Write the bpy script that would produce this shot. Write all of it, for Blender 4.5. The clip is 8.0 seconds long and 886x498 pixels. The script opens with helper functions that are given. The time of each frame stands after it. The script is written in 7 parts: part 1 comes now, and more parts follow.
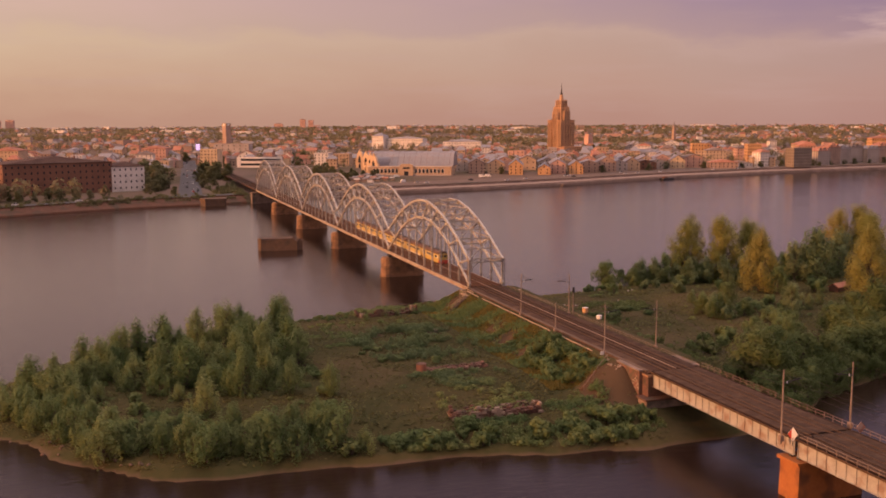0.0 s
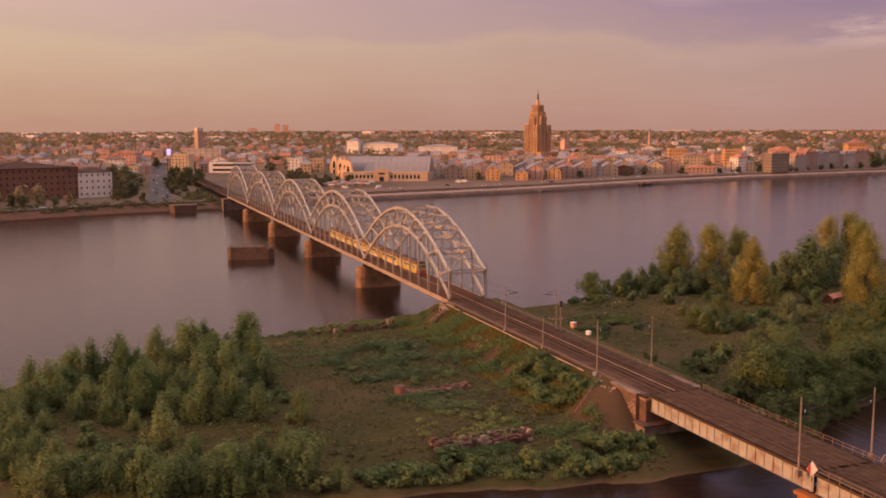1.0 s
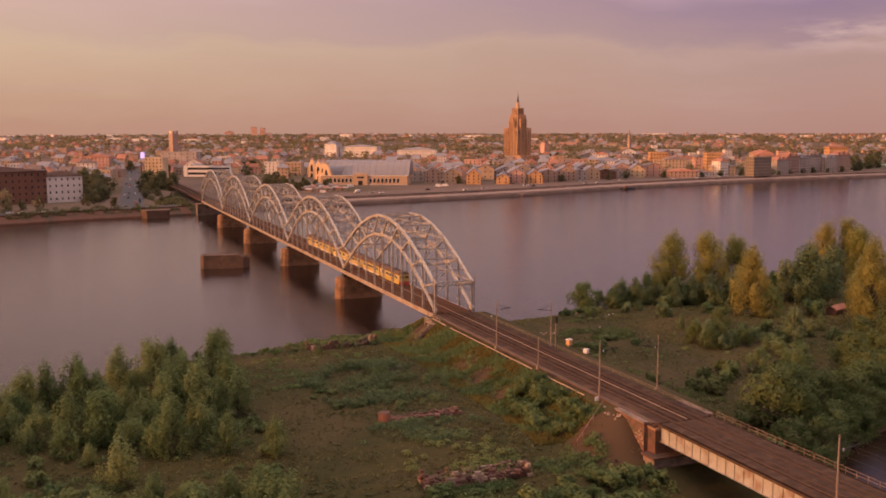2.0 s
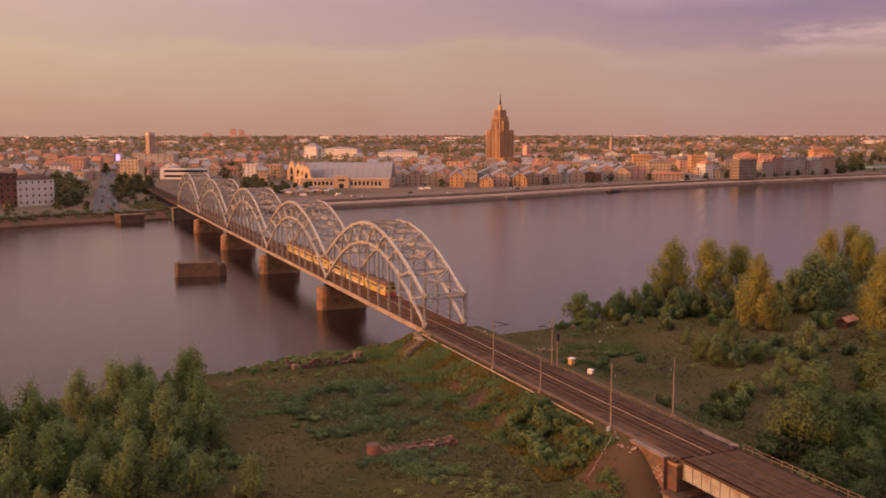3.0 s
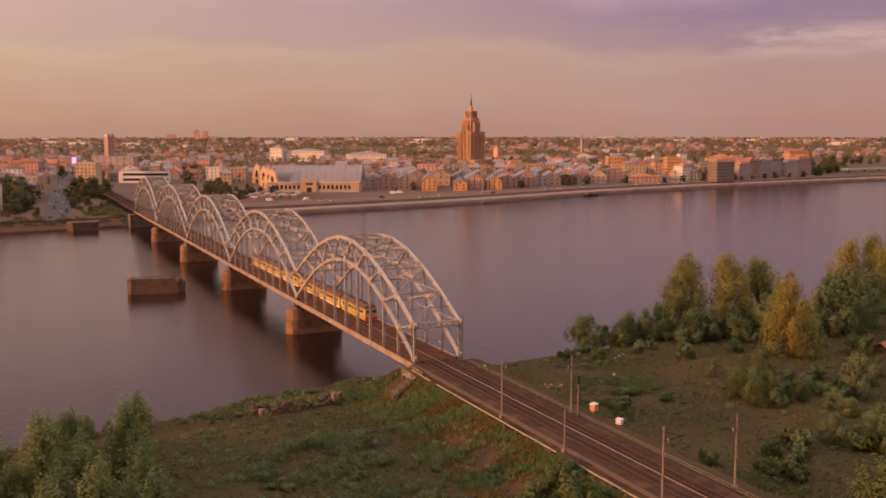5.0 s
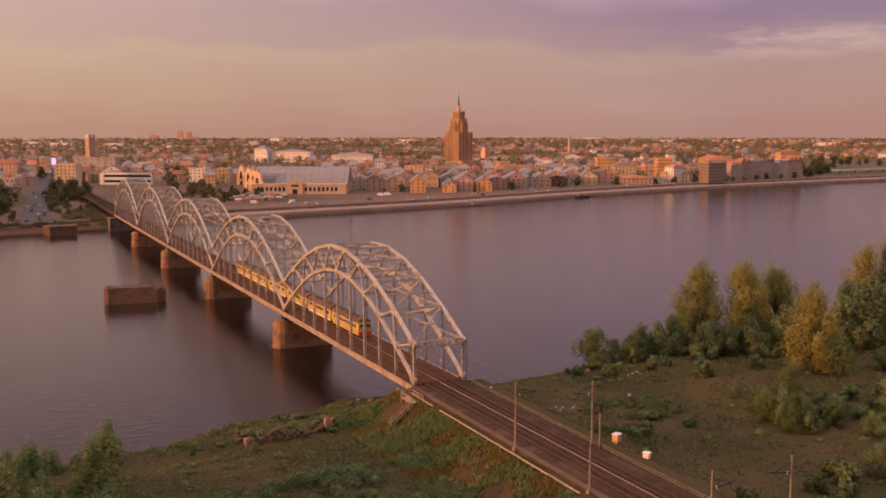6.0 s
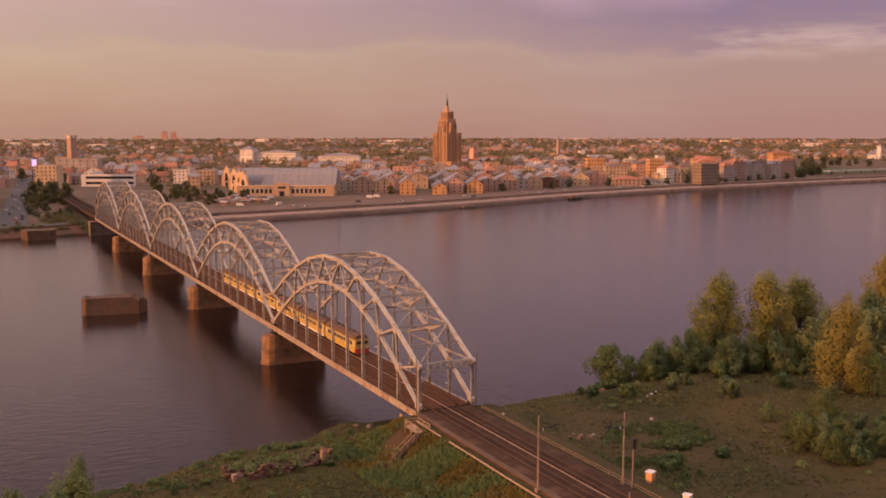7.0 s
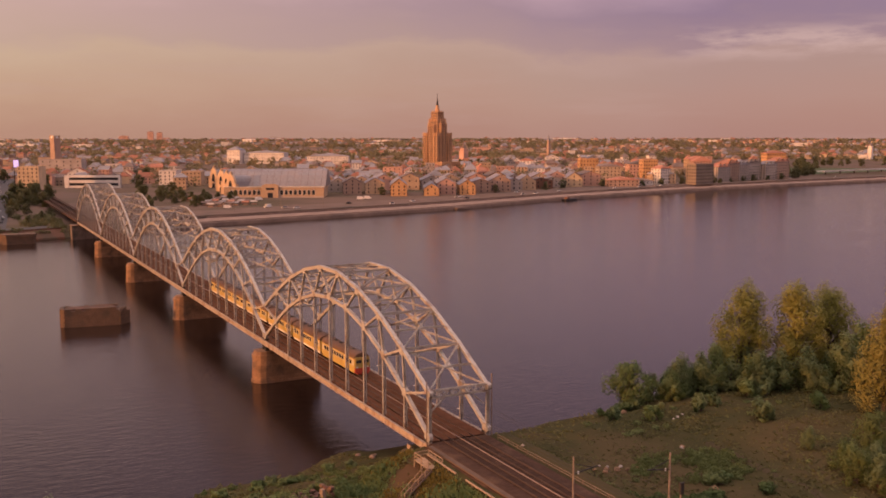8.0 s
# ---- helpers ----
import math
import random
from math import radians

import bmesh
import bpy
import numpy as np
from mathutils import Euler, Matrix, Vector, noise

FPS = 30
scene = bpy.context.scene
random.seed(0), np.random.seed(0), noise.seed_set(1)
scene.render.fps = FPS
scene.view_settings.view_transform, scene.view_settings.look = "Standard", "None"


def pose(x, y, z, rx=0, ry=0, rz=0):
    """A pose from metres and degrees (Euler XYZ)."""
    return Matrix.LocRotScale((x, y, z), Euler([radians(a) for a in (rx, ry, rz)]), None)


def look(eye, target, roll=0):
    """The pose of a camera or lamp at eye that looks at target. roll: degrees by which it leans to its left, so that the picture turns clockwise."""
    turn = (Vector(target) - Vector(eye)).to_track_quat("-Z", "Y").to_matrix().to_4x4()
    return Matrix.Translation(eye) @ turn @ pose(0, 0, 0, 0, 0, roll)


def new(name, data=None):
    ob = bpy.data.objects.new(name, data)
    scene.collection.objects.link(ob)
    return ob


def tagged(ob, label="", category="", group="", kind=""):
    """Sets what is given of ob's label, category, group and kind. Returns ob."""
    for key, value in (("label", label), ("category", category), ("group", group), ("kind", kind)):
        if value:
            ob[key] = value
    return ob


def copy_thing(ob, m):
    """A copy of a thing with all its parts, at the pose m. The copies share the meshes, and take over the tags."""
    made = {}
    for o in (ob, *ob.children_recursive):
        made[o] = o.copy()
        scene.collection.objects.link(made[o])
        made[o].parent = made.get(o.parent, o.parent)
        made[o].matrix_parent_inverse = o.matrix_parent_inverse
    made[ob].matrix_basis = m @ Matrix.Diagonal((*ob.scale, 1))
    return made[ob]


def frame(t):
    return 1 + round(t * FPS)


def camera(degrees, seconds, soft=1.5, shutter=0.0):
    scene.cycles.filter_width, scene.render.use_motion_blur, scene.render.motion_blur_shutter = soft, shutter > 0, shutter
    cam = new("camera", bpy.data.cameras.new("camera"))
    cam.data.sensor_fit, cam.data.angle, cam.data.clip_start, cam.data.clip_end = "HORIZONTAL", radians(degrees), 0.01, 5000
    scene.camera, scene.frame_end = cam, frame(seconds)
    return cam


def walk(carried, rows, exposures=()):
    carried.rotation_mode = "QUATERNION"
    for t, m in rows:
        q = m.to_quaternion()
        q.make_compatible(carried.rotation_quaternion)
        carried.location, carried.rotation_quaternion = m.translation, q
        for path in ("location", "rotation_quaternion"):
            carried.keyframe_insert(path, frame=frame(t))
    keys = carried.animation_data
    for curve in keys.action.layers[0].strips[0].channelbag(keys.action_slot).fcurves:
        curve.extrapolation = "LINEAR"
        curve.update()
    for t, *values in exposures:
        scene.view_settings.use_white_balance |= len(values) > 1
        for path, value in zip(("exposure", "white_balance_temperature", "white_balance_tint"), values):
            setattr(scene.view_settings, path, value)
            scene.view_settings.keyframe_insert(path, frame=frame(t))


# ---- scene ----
cam = camera(49.19, 8.0, soft=1.75)
PATH = [
    (0, (-107.59, -273.48, 61.05), (-75.42, -179.73, 47.80), -0.24),
    (0.5, (-105.33, -265.91, 60.73), (-71.93, -172.55, 47.77), -0.19),
    (1, (-103.33, -258.11, 60.53), (-68.73, -165.16, 47.80), -0.17),
    (1.5, (-101.35, -250.08, 60.53), (-65.65, -157.52, 47.97), -0.14),
    (3, (-95.10, -224.27, 60.43), (-56.46, -132.85, 48.20), -0.04),
    (3.5, (-93.08, -215.60, 60.39), (-53.55, -124.55, 48.23), -0.04),
    (4, (-90.97, -207.16, 60.46), (-50.61, -116.47, 48.34), -0.03),
    (4.5, (-88.87, -198.61, 60.49), (-47.76, -108.26, 48.39), -0.03),
    (6, (-82.23, -172.27, 60.48), (-39.01, -82.89, 48.46), -0.02),
    (6.5, (-80.16, -163.44, 60.57), (-36.27, -74.39, 48.58), -0.01),
    (7, (-78.09, -154.71, 60.61), (-33.56, -65.98, 48.64), -0.03),
    (7.5, (-75.97, -145.91, 60.67), (-30.85, -57.48, 48.71), -0.03),
    (8, (-73.87, -137.18, 60.72), (-28.19, -49.03, 48.74), -0.05),
]
walk(cam, [(t, look(eye, target, roll)) for t, eye, target, roll in PATH],
     [(0.0, 0.05, 6600, 20), (3.5, 0.02, 6600, 20), (8.0, -0.04, 6600, 20)])

# ---- sky and sun ----
SUN_AZ, SUN_EL = radians(179), radians(8.0)      # where the sun stands: from the x axis, counter-clockwise
to_sun = Vector((math.cos(SUN_AZ) * math.cos(SUN_EL), math.sin(SUN_AZ) * math.cos(SUN_EL), math.sin(SUN_EL)))
sun = new("sun", bpy.data.lights.new("sun", "SUN"))
sun.matrix_world = look(to_sun * 500, (0, 0, 0))
sun.data.energy, sun.data.angle, sun.data.color = 3.8, radians(1.2), (1.0, 0.43, 0.16)

world = bpy.data.worlds.new("evening_sky")
scene.world = world
world.use_nodes = True


def ramp_node(N, stops):
    r = N("ShaderNodeValToRGB")
    el = r.color_ramp.elements
    el[0].position, el[0].color = stops[0][0], (*stops[0][1], 1)
    el[1].position, el[1].color = stops[-1][0], (*stops[-1][1], 1)
    for p, c in stops[1:-1]:
        e = el.new(p)
        e.color = (*c, 1)
    return r


def sky_nodes():
    """Hazy evening sky: warm towards the sun, mauve away from it, with a ragged bank of high cloud."""
    nt = world.node_tree
    nt.nodes.clear()
    N, K = nt.nodes.new, nt.links.new
    out, bg = N("ShaderNodeOutputWorld"), N("ShaderNodeBackground")
    tc, sep = N("ShaderNodeTexCoord"), N("ShaderNodeSeparateXYZ")
    way = tc.outputs["Generated"]
    K(way, sep.inputs[0])

    def maths(op, a, b, c=None):
        m = N("ShaderNodeMath")
        m.operation = op
        for k, v in enumerate((a, b, c)):
            if v is None:
                continue
            if isinstance(v, (int, float)):
                m.inputs[k].default_value = v
            else:
                K(v, m.inputs[k])
        return m.outputs[0]

    def along(angle, lo, hi):
        d, r = N("ShaderNodeVectorMath"), N("ShaderNodeMapRange")
        d.operation = "DOT_PRODUCT"
        d.inputs[1].default_value = (math.cos(angle), math.sin(angle), 0)
        K(way, d.inputs[0])
        r.inputs["From Min"].default_value, r.inputs["From Max"].default_value = lo, hi
        K(d.outputs["Value"], r.inputs["Value"])
        return r.outputs[0]

    def mixed(f, a, b, blend="MIX"):
        m = N("ShaderNodeMix")
        m.data_type, m.blend_type = "RGBA", blend
        for k, v in ((0, f), (6, a), (7, b)):
            if isinstance(v, (int, float, tuple)):
                m.inputs[k].default_value = v
            else:
                K(v, m.inputs[k])
        return m.outputs[2]

    def cloud(scale, tall, detail):
        mp, n = N("ShaderNodeMapping"), N("ShaderNodeTexNoise")
        mp.inputs["Scale"].default_value = (scale, scale, scale * tall)
        K(way, mp.inputs[0])
        K(mp.outputs[0], n.inputs["Vector"])
        n.inputs["Scale"].default_value, n.inputs["Detail"].default_value, n.inputs["Roughness"].default_value = 1.0, detail, 0.58
        return n.outputs[0]

    level, onto = N("ShaderNodeCombineXYZ"), N("ShaderNodeVectorMath")
    K(sep.outputs["X"], level.inputs[0])
    K(sep.outputs["Y"], level.inputs[1])
    onto.operation = "NORMALIZE"
    K(level.outputs[0], onto.inputs[0])

    def lump(degrees, width):
        """1 towards that compass direction, falling to 0 at its width on either side."""
        d, r = N("ShaderNodeVectorMath"), N("ShaderNodeMapRange")
        d.operation = "DOT_PRODUCT"
        d.inputs[1].default_value = (math.cos(radians(degrees)), math.sin(radians(degrees)), 0)
        K(onto.outputs[0], d.inputs[0])
        r.interpolation_type = "SMOOTHSTEP"
        r.inputs["From Min"].default_value, r.inputs["From Max"].default_value = math.cos(radians(width)), 1.0
        K(d.outputs["Value"], r.inputs["Value"])
        return r.outputs[0]

    # the bank's upper edge: long swells, small puffs, a crest and a gap
    z = maths("MULTIPLY_ADD", maths("SUBTRACT", cloud(2.6, 5.0, 4.0), 0.5), 0.035, sep.outputs["Z"])
    z = maths("MULTIPLY_ADD", maths("SUBTRACT", cloud(9.0, 2.6, 7.0), 0.5), 0.045, z)
    z = maths("MULTIPLY_ADD", lump(62.5, 6.0), -0.006, z)
    z = maths("MULTIPLY_ADD", lump(53.0, 8.0), 0.013, z)
    far = ramp_node(N, [(0.0, (0.428, 0.243, 0.198)), (0.035, (0.440, 0.265, 0.222)), (0.066, (0.425, 0.272, 0.237)), (0.078, (0.446, 0.290, 0.259)), (0.089, (0.362, 0.234, 0.253)), (0.12, (0.285, 0.188, 0.262)), (0.2, (0.63, 0.427, 0.505)), (0.32, (0.275, 0.222, 0.335)), (0.5, (0.20, 0.175, 0.27)), (0.6, (0.24, 0.20, 0.28)), (0.78, (1.5, 1.15, 1.03)), (1.0, (2.45, 1.88, 1.68))])
    near = ramp_node(N, [(0.0, (0.485, 0.285, 0.195)), (0.04, (0.565, 0.375, 0.248)), (0.079, (0.615, 0.446, 0.293)), (0.090, (0.592, 0.42, 0.31)), (0.14, (0.67, 0.455, 0.37)), (0.2, (0.88, 0.61, 0.50)), (0.32, (0.40, 0.295, 0.32)), (0.5, (0.20, 0.195, 0.285)), (0.6, (0.22, 0.20, 0.27)), (0.78, (1.5, 1.15, 1.03)), (1.0, (2.45, 1.88, 1.68))])
    K(z, far.inputs[0])
    K(z, near.inputs[0])
    sky = mixed(along(radians(155), -0.30, 0.50), far.outputs[0], near.outputs[0])
    # faint streaks
    st = N("ShaderNodeMapRange")
    st.inputs["From Min"].default_value, st.inputs["From Max"].default_value, st.inputs["To Max"].default_value = 0.52, 0.74, 0.30
    K(cloud(4.0, 9.0, 7.0), st.inputs["Value"])
    sky = mixed(st.outputs[0], sky, (0.52, 0.35, 0.31, 1))
    # thin lit clouds away from the sun
    band = ramp_node(N, [(0.0, (0, 0, 0)), (0.066, (0, 0, 0)), (0.084, (1, 1, 1)), (0.094, (0.8, 0.8, 0.8)), (0.104, (0, 0, 0)), (1.0, (0, 0, 0))])
    K(sep.outputs["Z"], band.inputs[0])
    wisp = N("ShaderNodeMapRange")
    wisp.inputs["From Min"].default_value, wisp.inputs["From Max"].default_value, wisp.inputs["To Max"].default_value = 0.46, 0.62, 0.85
    K(cloud(13.0, 5.0, 7.0), wisp.inputs["Value"])
    sky = mixed(maths("MULTIPLY", maths("MULTIPLY", wisp.outputs[0], band.outputs[0]), lump(43.0, 8.5)), sky, (0.60, 0.415, 0.37, 1))
    # the glow round the sun
    g = maths("POWER", along(SUN_AZ, 0.25, 1.0), 2.0)
    low = N("ShaderNodeMapRange")
    low.inputs["From Max"].default_value, low.inputs["To Min"].default_value, low.inputs["To Max"].default_value = 0.6, 1.0, 0.0
    K(sep.outputs["Z"], low.inputs["Value"])
    sky = mixed(maths("MULTIPLY", g, low.outputs[0]), sky, (3.6, 1.95, 0.95, 1))
    # a little of the clear sky
    ni, dim = N("ShaderNodeTexSky"), N("ShaderNodeVectorMath")
    ni.sky_type, ni.sun_disc = "NISHITA", False
    ni.sun_elevation, ni.sun_rotation = SUN_EL, math.pi / 2 - SUN_AZ
    dim.operation = "SCALE"
    dim.inputs["Scale"].default_value = 0.008
    K(ni.outputs[0], dim.inputs[0])
    K(mixed(1.0, sky, dim.outputs[0], "ADD"), bg.inputs[0])
    bg.inputs[1].default_value = 0.97
    K(bg.outputs[0], out.inputs[0])


sky_nodes()

# ---- materials ----
def surface(name, a, b, scale=1.0, rough=0.7, metal=0.0, fine=8.0, bump=0.15, dist=0.05, vary=0.0, island=0.0, spec=0.5, stain=None, stain_scale=0.15, stain_amount=0.5):
    """Two colours mixed by a broad and a fine noise, relief from the fine one, stains of a third colour."""
    m = bpy.data.materials.new(name)
    m.use_nodes = True
    nt = m.node_tree
    N, K = nt.nodes.new, nt.links.new
    bs = nt.nodes["Principled BSDF"]
    geo, tc = N("ShaderNodeNewGeometry"), N("ShaderNodeTexCoord")
    n1, n2 = N("ShaderNodeTexNoise"), N("ShaderNodeTexNoise")
    for n, s in ((n1, scale), (n2, scale * fine)):
        n.inputs["Scale"].default_value, n.inputs["Detail"].default_value = s, 5.0
        K(geo.outputs["Position"], n.inputs["Vector"])
    mx = N("ShaderNodeMath")
    mx.operation = "MULTIPLY_ADD"
    K(n1.outputs[0], mx.inputs[0])
    mx.inputs[1].default_value = 0.6
    h = N("ShaderNodeMath")
    h.operation = "MULTIPLY"
    K(n2.outputs[0], h.inputs[0])
    h.inputs[1].default_value = 0.4
    K(h.outputs[0], mx.inputs[2])
    cr = N("ShaderNodeMapRange")
    cr.inputs["From Min"].default_value, cr.inputs["From Max"].default_value = 0.34, 0.66
    K(mx.outputs[0], cr.inputs["Value"])
    mix = N("ShaderNodeMix")
    mix.data_type = "RGBA"
    K(cr.outputs[0], mix.inputs[0])
    mix.inputs[6].default_value, mix.inputs[7].default_value = (*a, 1), (*b, 1)
    colour = mix.outputs[2]
    if stain:
        n3, r3, sm = N("ShaderNodeTexNoise"), N("ShaderNodeMapRange"), N("ShaderNodeMix")
        n3.inputs["Scale"].default_value, n3.inputs["Detail"].default_value = stain_scale, 6.0
        K(geo.outputs["Position"], n3.inputs["Vector"])
        r3.inputs["From Min"].default_value, r3.inputs["From Max"].default_value, r3.inputs["To Max"].default_value = 0.5, 0.66, stain_amount
        K(n3.outputs[0], r3.inputs["Value"])
        sm.data_type = "RGBA"
        K(r3.outputs[0], sm.inputs[0])
        K(colour, sm.inputs[6])
        sm.inputs[7].default_value = (*stain, 1)
        colour = sm.outputs[2]
    if vary or island:
        src = N("ShaderNodeObjectInfo").outputs["Random"] if vary else geo.outputs["Random Per Island"]
        v = N("ShaderNodeMapRange")
        w = vary or island
        v.inputs["To Min"].default_value, v.inputs["To Max"].default_value = 1 - w, 1 + w
        K(src, v.inputs["Value"])
        hs = N("ShaderNodeHueSaturation")
        K(colour, hs.inputs["Color"])
        K(v.outputs[0], hs.inputs["Value"])
        colour = hs.outputs[0]
    K(colour, bs.inputs["Base Color"])
    bs.inputs["Roughness"].default_value, bs.inputs["Metallic"].default_value = rough, metal
    bs.inputs["Specular IOR Level"].default_value = spec
    if bump:
        b_ = N("ShaderNodeBump")
        b_.inputs["Strength"].default_value, b_.inputs["Distance"].default_value = bump, dist
        K(n2.outputs[0], b_.inputs["Height"])
        K(b_.outputs[0], bs.inputs["Normal"])
    return m


def leaf_material(name, a, b):
    m = surface(name, a, b, 0.35, 0.55, fine=5, bump=0, island=0.05, spec=0.1)
    nt = m.node_tree
    bs, out = nt.nodes["Principled BSDF"], nt.nodes["Material Output"]
    # every plant has its own tone
    info, hv, vv, hs = nt.nodes.new("ShaderNodeObjectInfo"), nt.nodes.new("ShaderNodeMapRange"), nt.nodes.new("ShaderNodeMapRange"), nt.nodes.new("ShaderNodeHueSaturation")
    hv.inputs["To Min"].default_value, hv.inputs["To Max"].default_value = 0.495, 0.535
    vv.inputs["From Min"].default_value, vv.inputs["From Max"].default_value = 0.0, 1.0
    vv.inputs["To Min"].default_value, vv.inputs["To Max"].default_value = 1.2, 0.88
    nt.links.new(info.outputs["Random"], hv.inputs["Value"])
    nt.links.new(info.outputs["Random"], vv.inputs["Value"])
    nt.links.new(bs.inputs["Base Color"].links[0].from_socket, hs.inputs["Color"])
    nt.links.new(hv.outputs[0], hs.inputs["Hue"])
    nt.links.new(vv.outputs[0], hs.inputs["Value"])
    nt.links.new(hs.outputs[0], bs.inputs["Base Color"])
    tr, ms = nt.nodes.new("ShaderNodeBsdfTranslucent"), nt.nodes.new("ShaderNodeMixShader")
    nt.links.new(bs.inputs["Base Color"].links[0].from_socket, tr.inputs[0])
    ms.inputs[0].default_value = 0.5
    nt.links.new(bs.outputs[0], ms.inputs[1])
    nt.links.new(tr.outputs[0], ms.inputs[2])
    nt.links.new(ms.outputs[0], out.inputs[0])
    return m


def water_material():
    m = bpy.data.materials.new("river_water")
    m.use_nodes = True
    nt = m.node_tree
    N, K = nt.nodes.new, nt.links.new
    bs = nt.nodes["Principled BSDF"]
    bs.inputs["Base Color"].default_value = (0.022, 0.013, 0.010, 1)
    bs.inputs["IOR"].default_value = 1.333
    geo = N("ShaderNodeNewGeometry")
    calm = N("ShaderNodeTexNoise")
    mp0 = N("ShaderNodeMapping")
    mp0.inputs["Rotation"].default_value, mp0.inputs["Scale"].default_value = (0, 0, 0.15), (0.004, 0.016, 1)
    K(geo.outputs["Position"], mp0.inputs[0])
    K(mp0.outputs[0], calm.inputs["Vector"])
    calm.inputs["Scale"].default_value, calm.inputs["Detail"].default_value = 1.0, 4.0
    rr = N("ShaderNodeMapRange")
    rr.inputs["From Min"].default_value, rr.inputs["From Max"].default_value = 0.35, 0.65
    rr.inputs["To Min"].default_value, rr.inputs["To Max"].default_value = 0.030, 0.075
    K(calm.outputs[0], rr.inputs["Value"])
    K(rr.outputs[0], bs.inputs["Roughness"])
    mp = N("ShaderNodeMapping")
    mp.inputs["Rotation"].default_value, mp.inputs["Scale"].default_value = (0, 0, 0.3), (0.35, 0.9, 1)
    K(geo.outputs["Position"], mp.inputs[0])
    n = N("ShaderNodeTexNoise")
    n.inputs["Scale"].default_value, n.inputs["Detail"].default_value, n.inputs["Roughness"].default_value = 0.8, 6.0, 0.6
    K(mp.outputs[0], n.inputs["Vector"])
    b_ = N("ShaderNodeBump")
    b_.inputs["Strength"].default_value, b_.inputs["Distance"].default_value = 0.45, 0.26
    K(n.outputs[0], b_.inputs["Height"])
    K(b_.outputs[0], bs.inputs["Normal"])
    return m


def ground_material():
    """Sand at the water, meadow with dry and worn patches on the island, dust, lawns and paving in the town, lightened
    for haze.
    """
    m = surface("ground_cover", (0.036, 0.041, 0.015), (0.070, 0.056, 0.023), 0.05, 0.95, fine=14, bump=0.6, dist=0.25, spec=0.1, stain=(0.095, 0.066, 0.034), stain_scale=0.045, stain_amount=0.5)
    nt = m.node_tree
    N, K = nt.nodes.new, nt.links.new
    bs = nt.nodes["Principled BSDF"]
    meadow = bs.inputs["Base Color"].links[0].from_socket
    geo, sep = N("ShaderNodeNewGeometry"), N("ShaderNodeSeparateXYZ")
    K(geo.outputs["Position"], sep.inputs[0])
    n = N("ShaderNodeTexNoise")
    n.inputs["Scale"].default_value, n.inputs["Detail"].default_value = 0.25, 4.0
    K(geo.outputs["Position"], n.inputs["Vector"])
    zz = N("ShaderNodeMath")
    zz.operation = "MULTIPLY_ADD"
    K(n.outputs[0], zz.inputs[0])
    zz.inputs[1].default_value = -1.1
    K(sep.outputs["Z"], zz.inputs[2])
    sand = N("ShaderNodeMapRange")
    sand.inputs["From Min"].default_value, sand.inputs["From Max"].default_value = -0.60, -0.12
    K(zz.outputs[0], sand.inputs["Value"])
    mx = N("ShaderNodeMix")
    mx.data_type = "RGBA"
    K(sand.outputs[0], mx.inputs[0])
    mx.inputs[6].default_value = (0.100, 0.066, 0.043, 1)
    K(meadow, mx.inputs[7])
    town = N("ShaderNodeMapRange")
    town.inputs["From Min"].default_value, town.inputs["From Max"].default_value = 200, 260
    K(sep.outputs["Y"], town.inputs["Value"])
    n4 = N("ShaderNodeTexNoise")
    n4.inputs["Scale"].default_value, n4.inputs["Detail"].default_value = 0.012, 5.0
    K(geo.outputs["Position"], n4.inputs["Vector"])
    # town ground, its tones raised so that the colour holds some evening haze
    tr = N("ShaderNodeValToRGB")
    e = tr.color_ramp.elements
    e[0].position, e[0].color = 0.38, (0.100, 0.080, 0.050, 1)
    e[1].position, e[1].color = 0.56, (0.150, 0.105, 0.082, 1)
    K(n4.outputs[0], tr.inputs[0])
    m2 = N("ShaderNodeMix")
    m2.data_type = "RGBA"
    K(town.outputs[0], m2.inputs[0])
    K(mx.outputs[2], m2.inputs[6])
    K(tr.outputs[0], m2.inputs[7])
    # bare earth beside the abutment and on the lit bank
    colour = m2.outputs[2]
    for place, radius in (((-11.0, -99.0, 6.0), 7.5), ((-14.5, -49.0, 6.0), 4.5), ((-12.5, -38.0, 6.5), 4.0), ((-10.0, -4.0, 7.0), 4.5), ((-13.5, -8.5, 5.0), 3.0), ((1.0, 8.0, 6.0), 7.0), ((-15.0, -62.0, 4.5), 3.5)):
        d, r, n5, ad, mm = N("ShaderNodeVectorMath"), N("ShaderNodeMapRange"), N("ShaderNodeTexNoise"), N("ShaderNodeMath"), N("ShaderNodeMix")
        d.operation = "DISTANCE"
        K(geo.outputs["Position"], d.inputs[0])
        d.inputs[1].default_value = place
        n5.inputs["Scale"].default_value, n5.inputs["Detail"].default_value = 0.35, 5.0
        K(geo.outputs["Position"], n5.inputs["Vector"])
        ad.operation = "MULTIPLY_ADD"
        K(n5.outputs[0], ad.inputs[0])
        ad.inputs[1].default_value = 6.0
        K(d.outputs["Value"], ad.inputs[2])
        r.inputs["From Min"].default_value, r.inputs["From Max"].default_value = radius + 2.0, radius + 4.0
        r.inputs["To Min"].default_value, r.inputs["To Max"].default_value = 0.85, 0.0
        K(ad.outputs[0], r.inputs["Value"])
        mm.data_type = "RGBA"
        K(r.outputs[0], mm.inputs[0])
        K(colour, mm.inputs[6])
        mm.inputs[7].default_value = (0.074, 0.045, 0.028, 1)
        colour = mm.outputs[2]
    K(colour, bs.inputs["Base Color"])
    return m


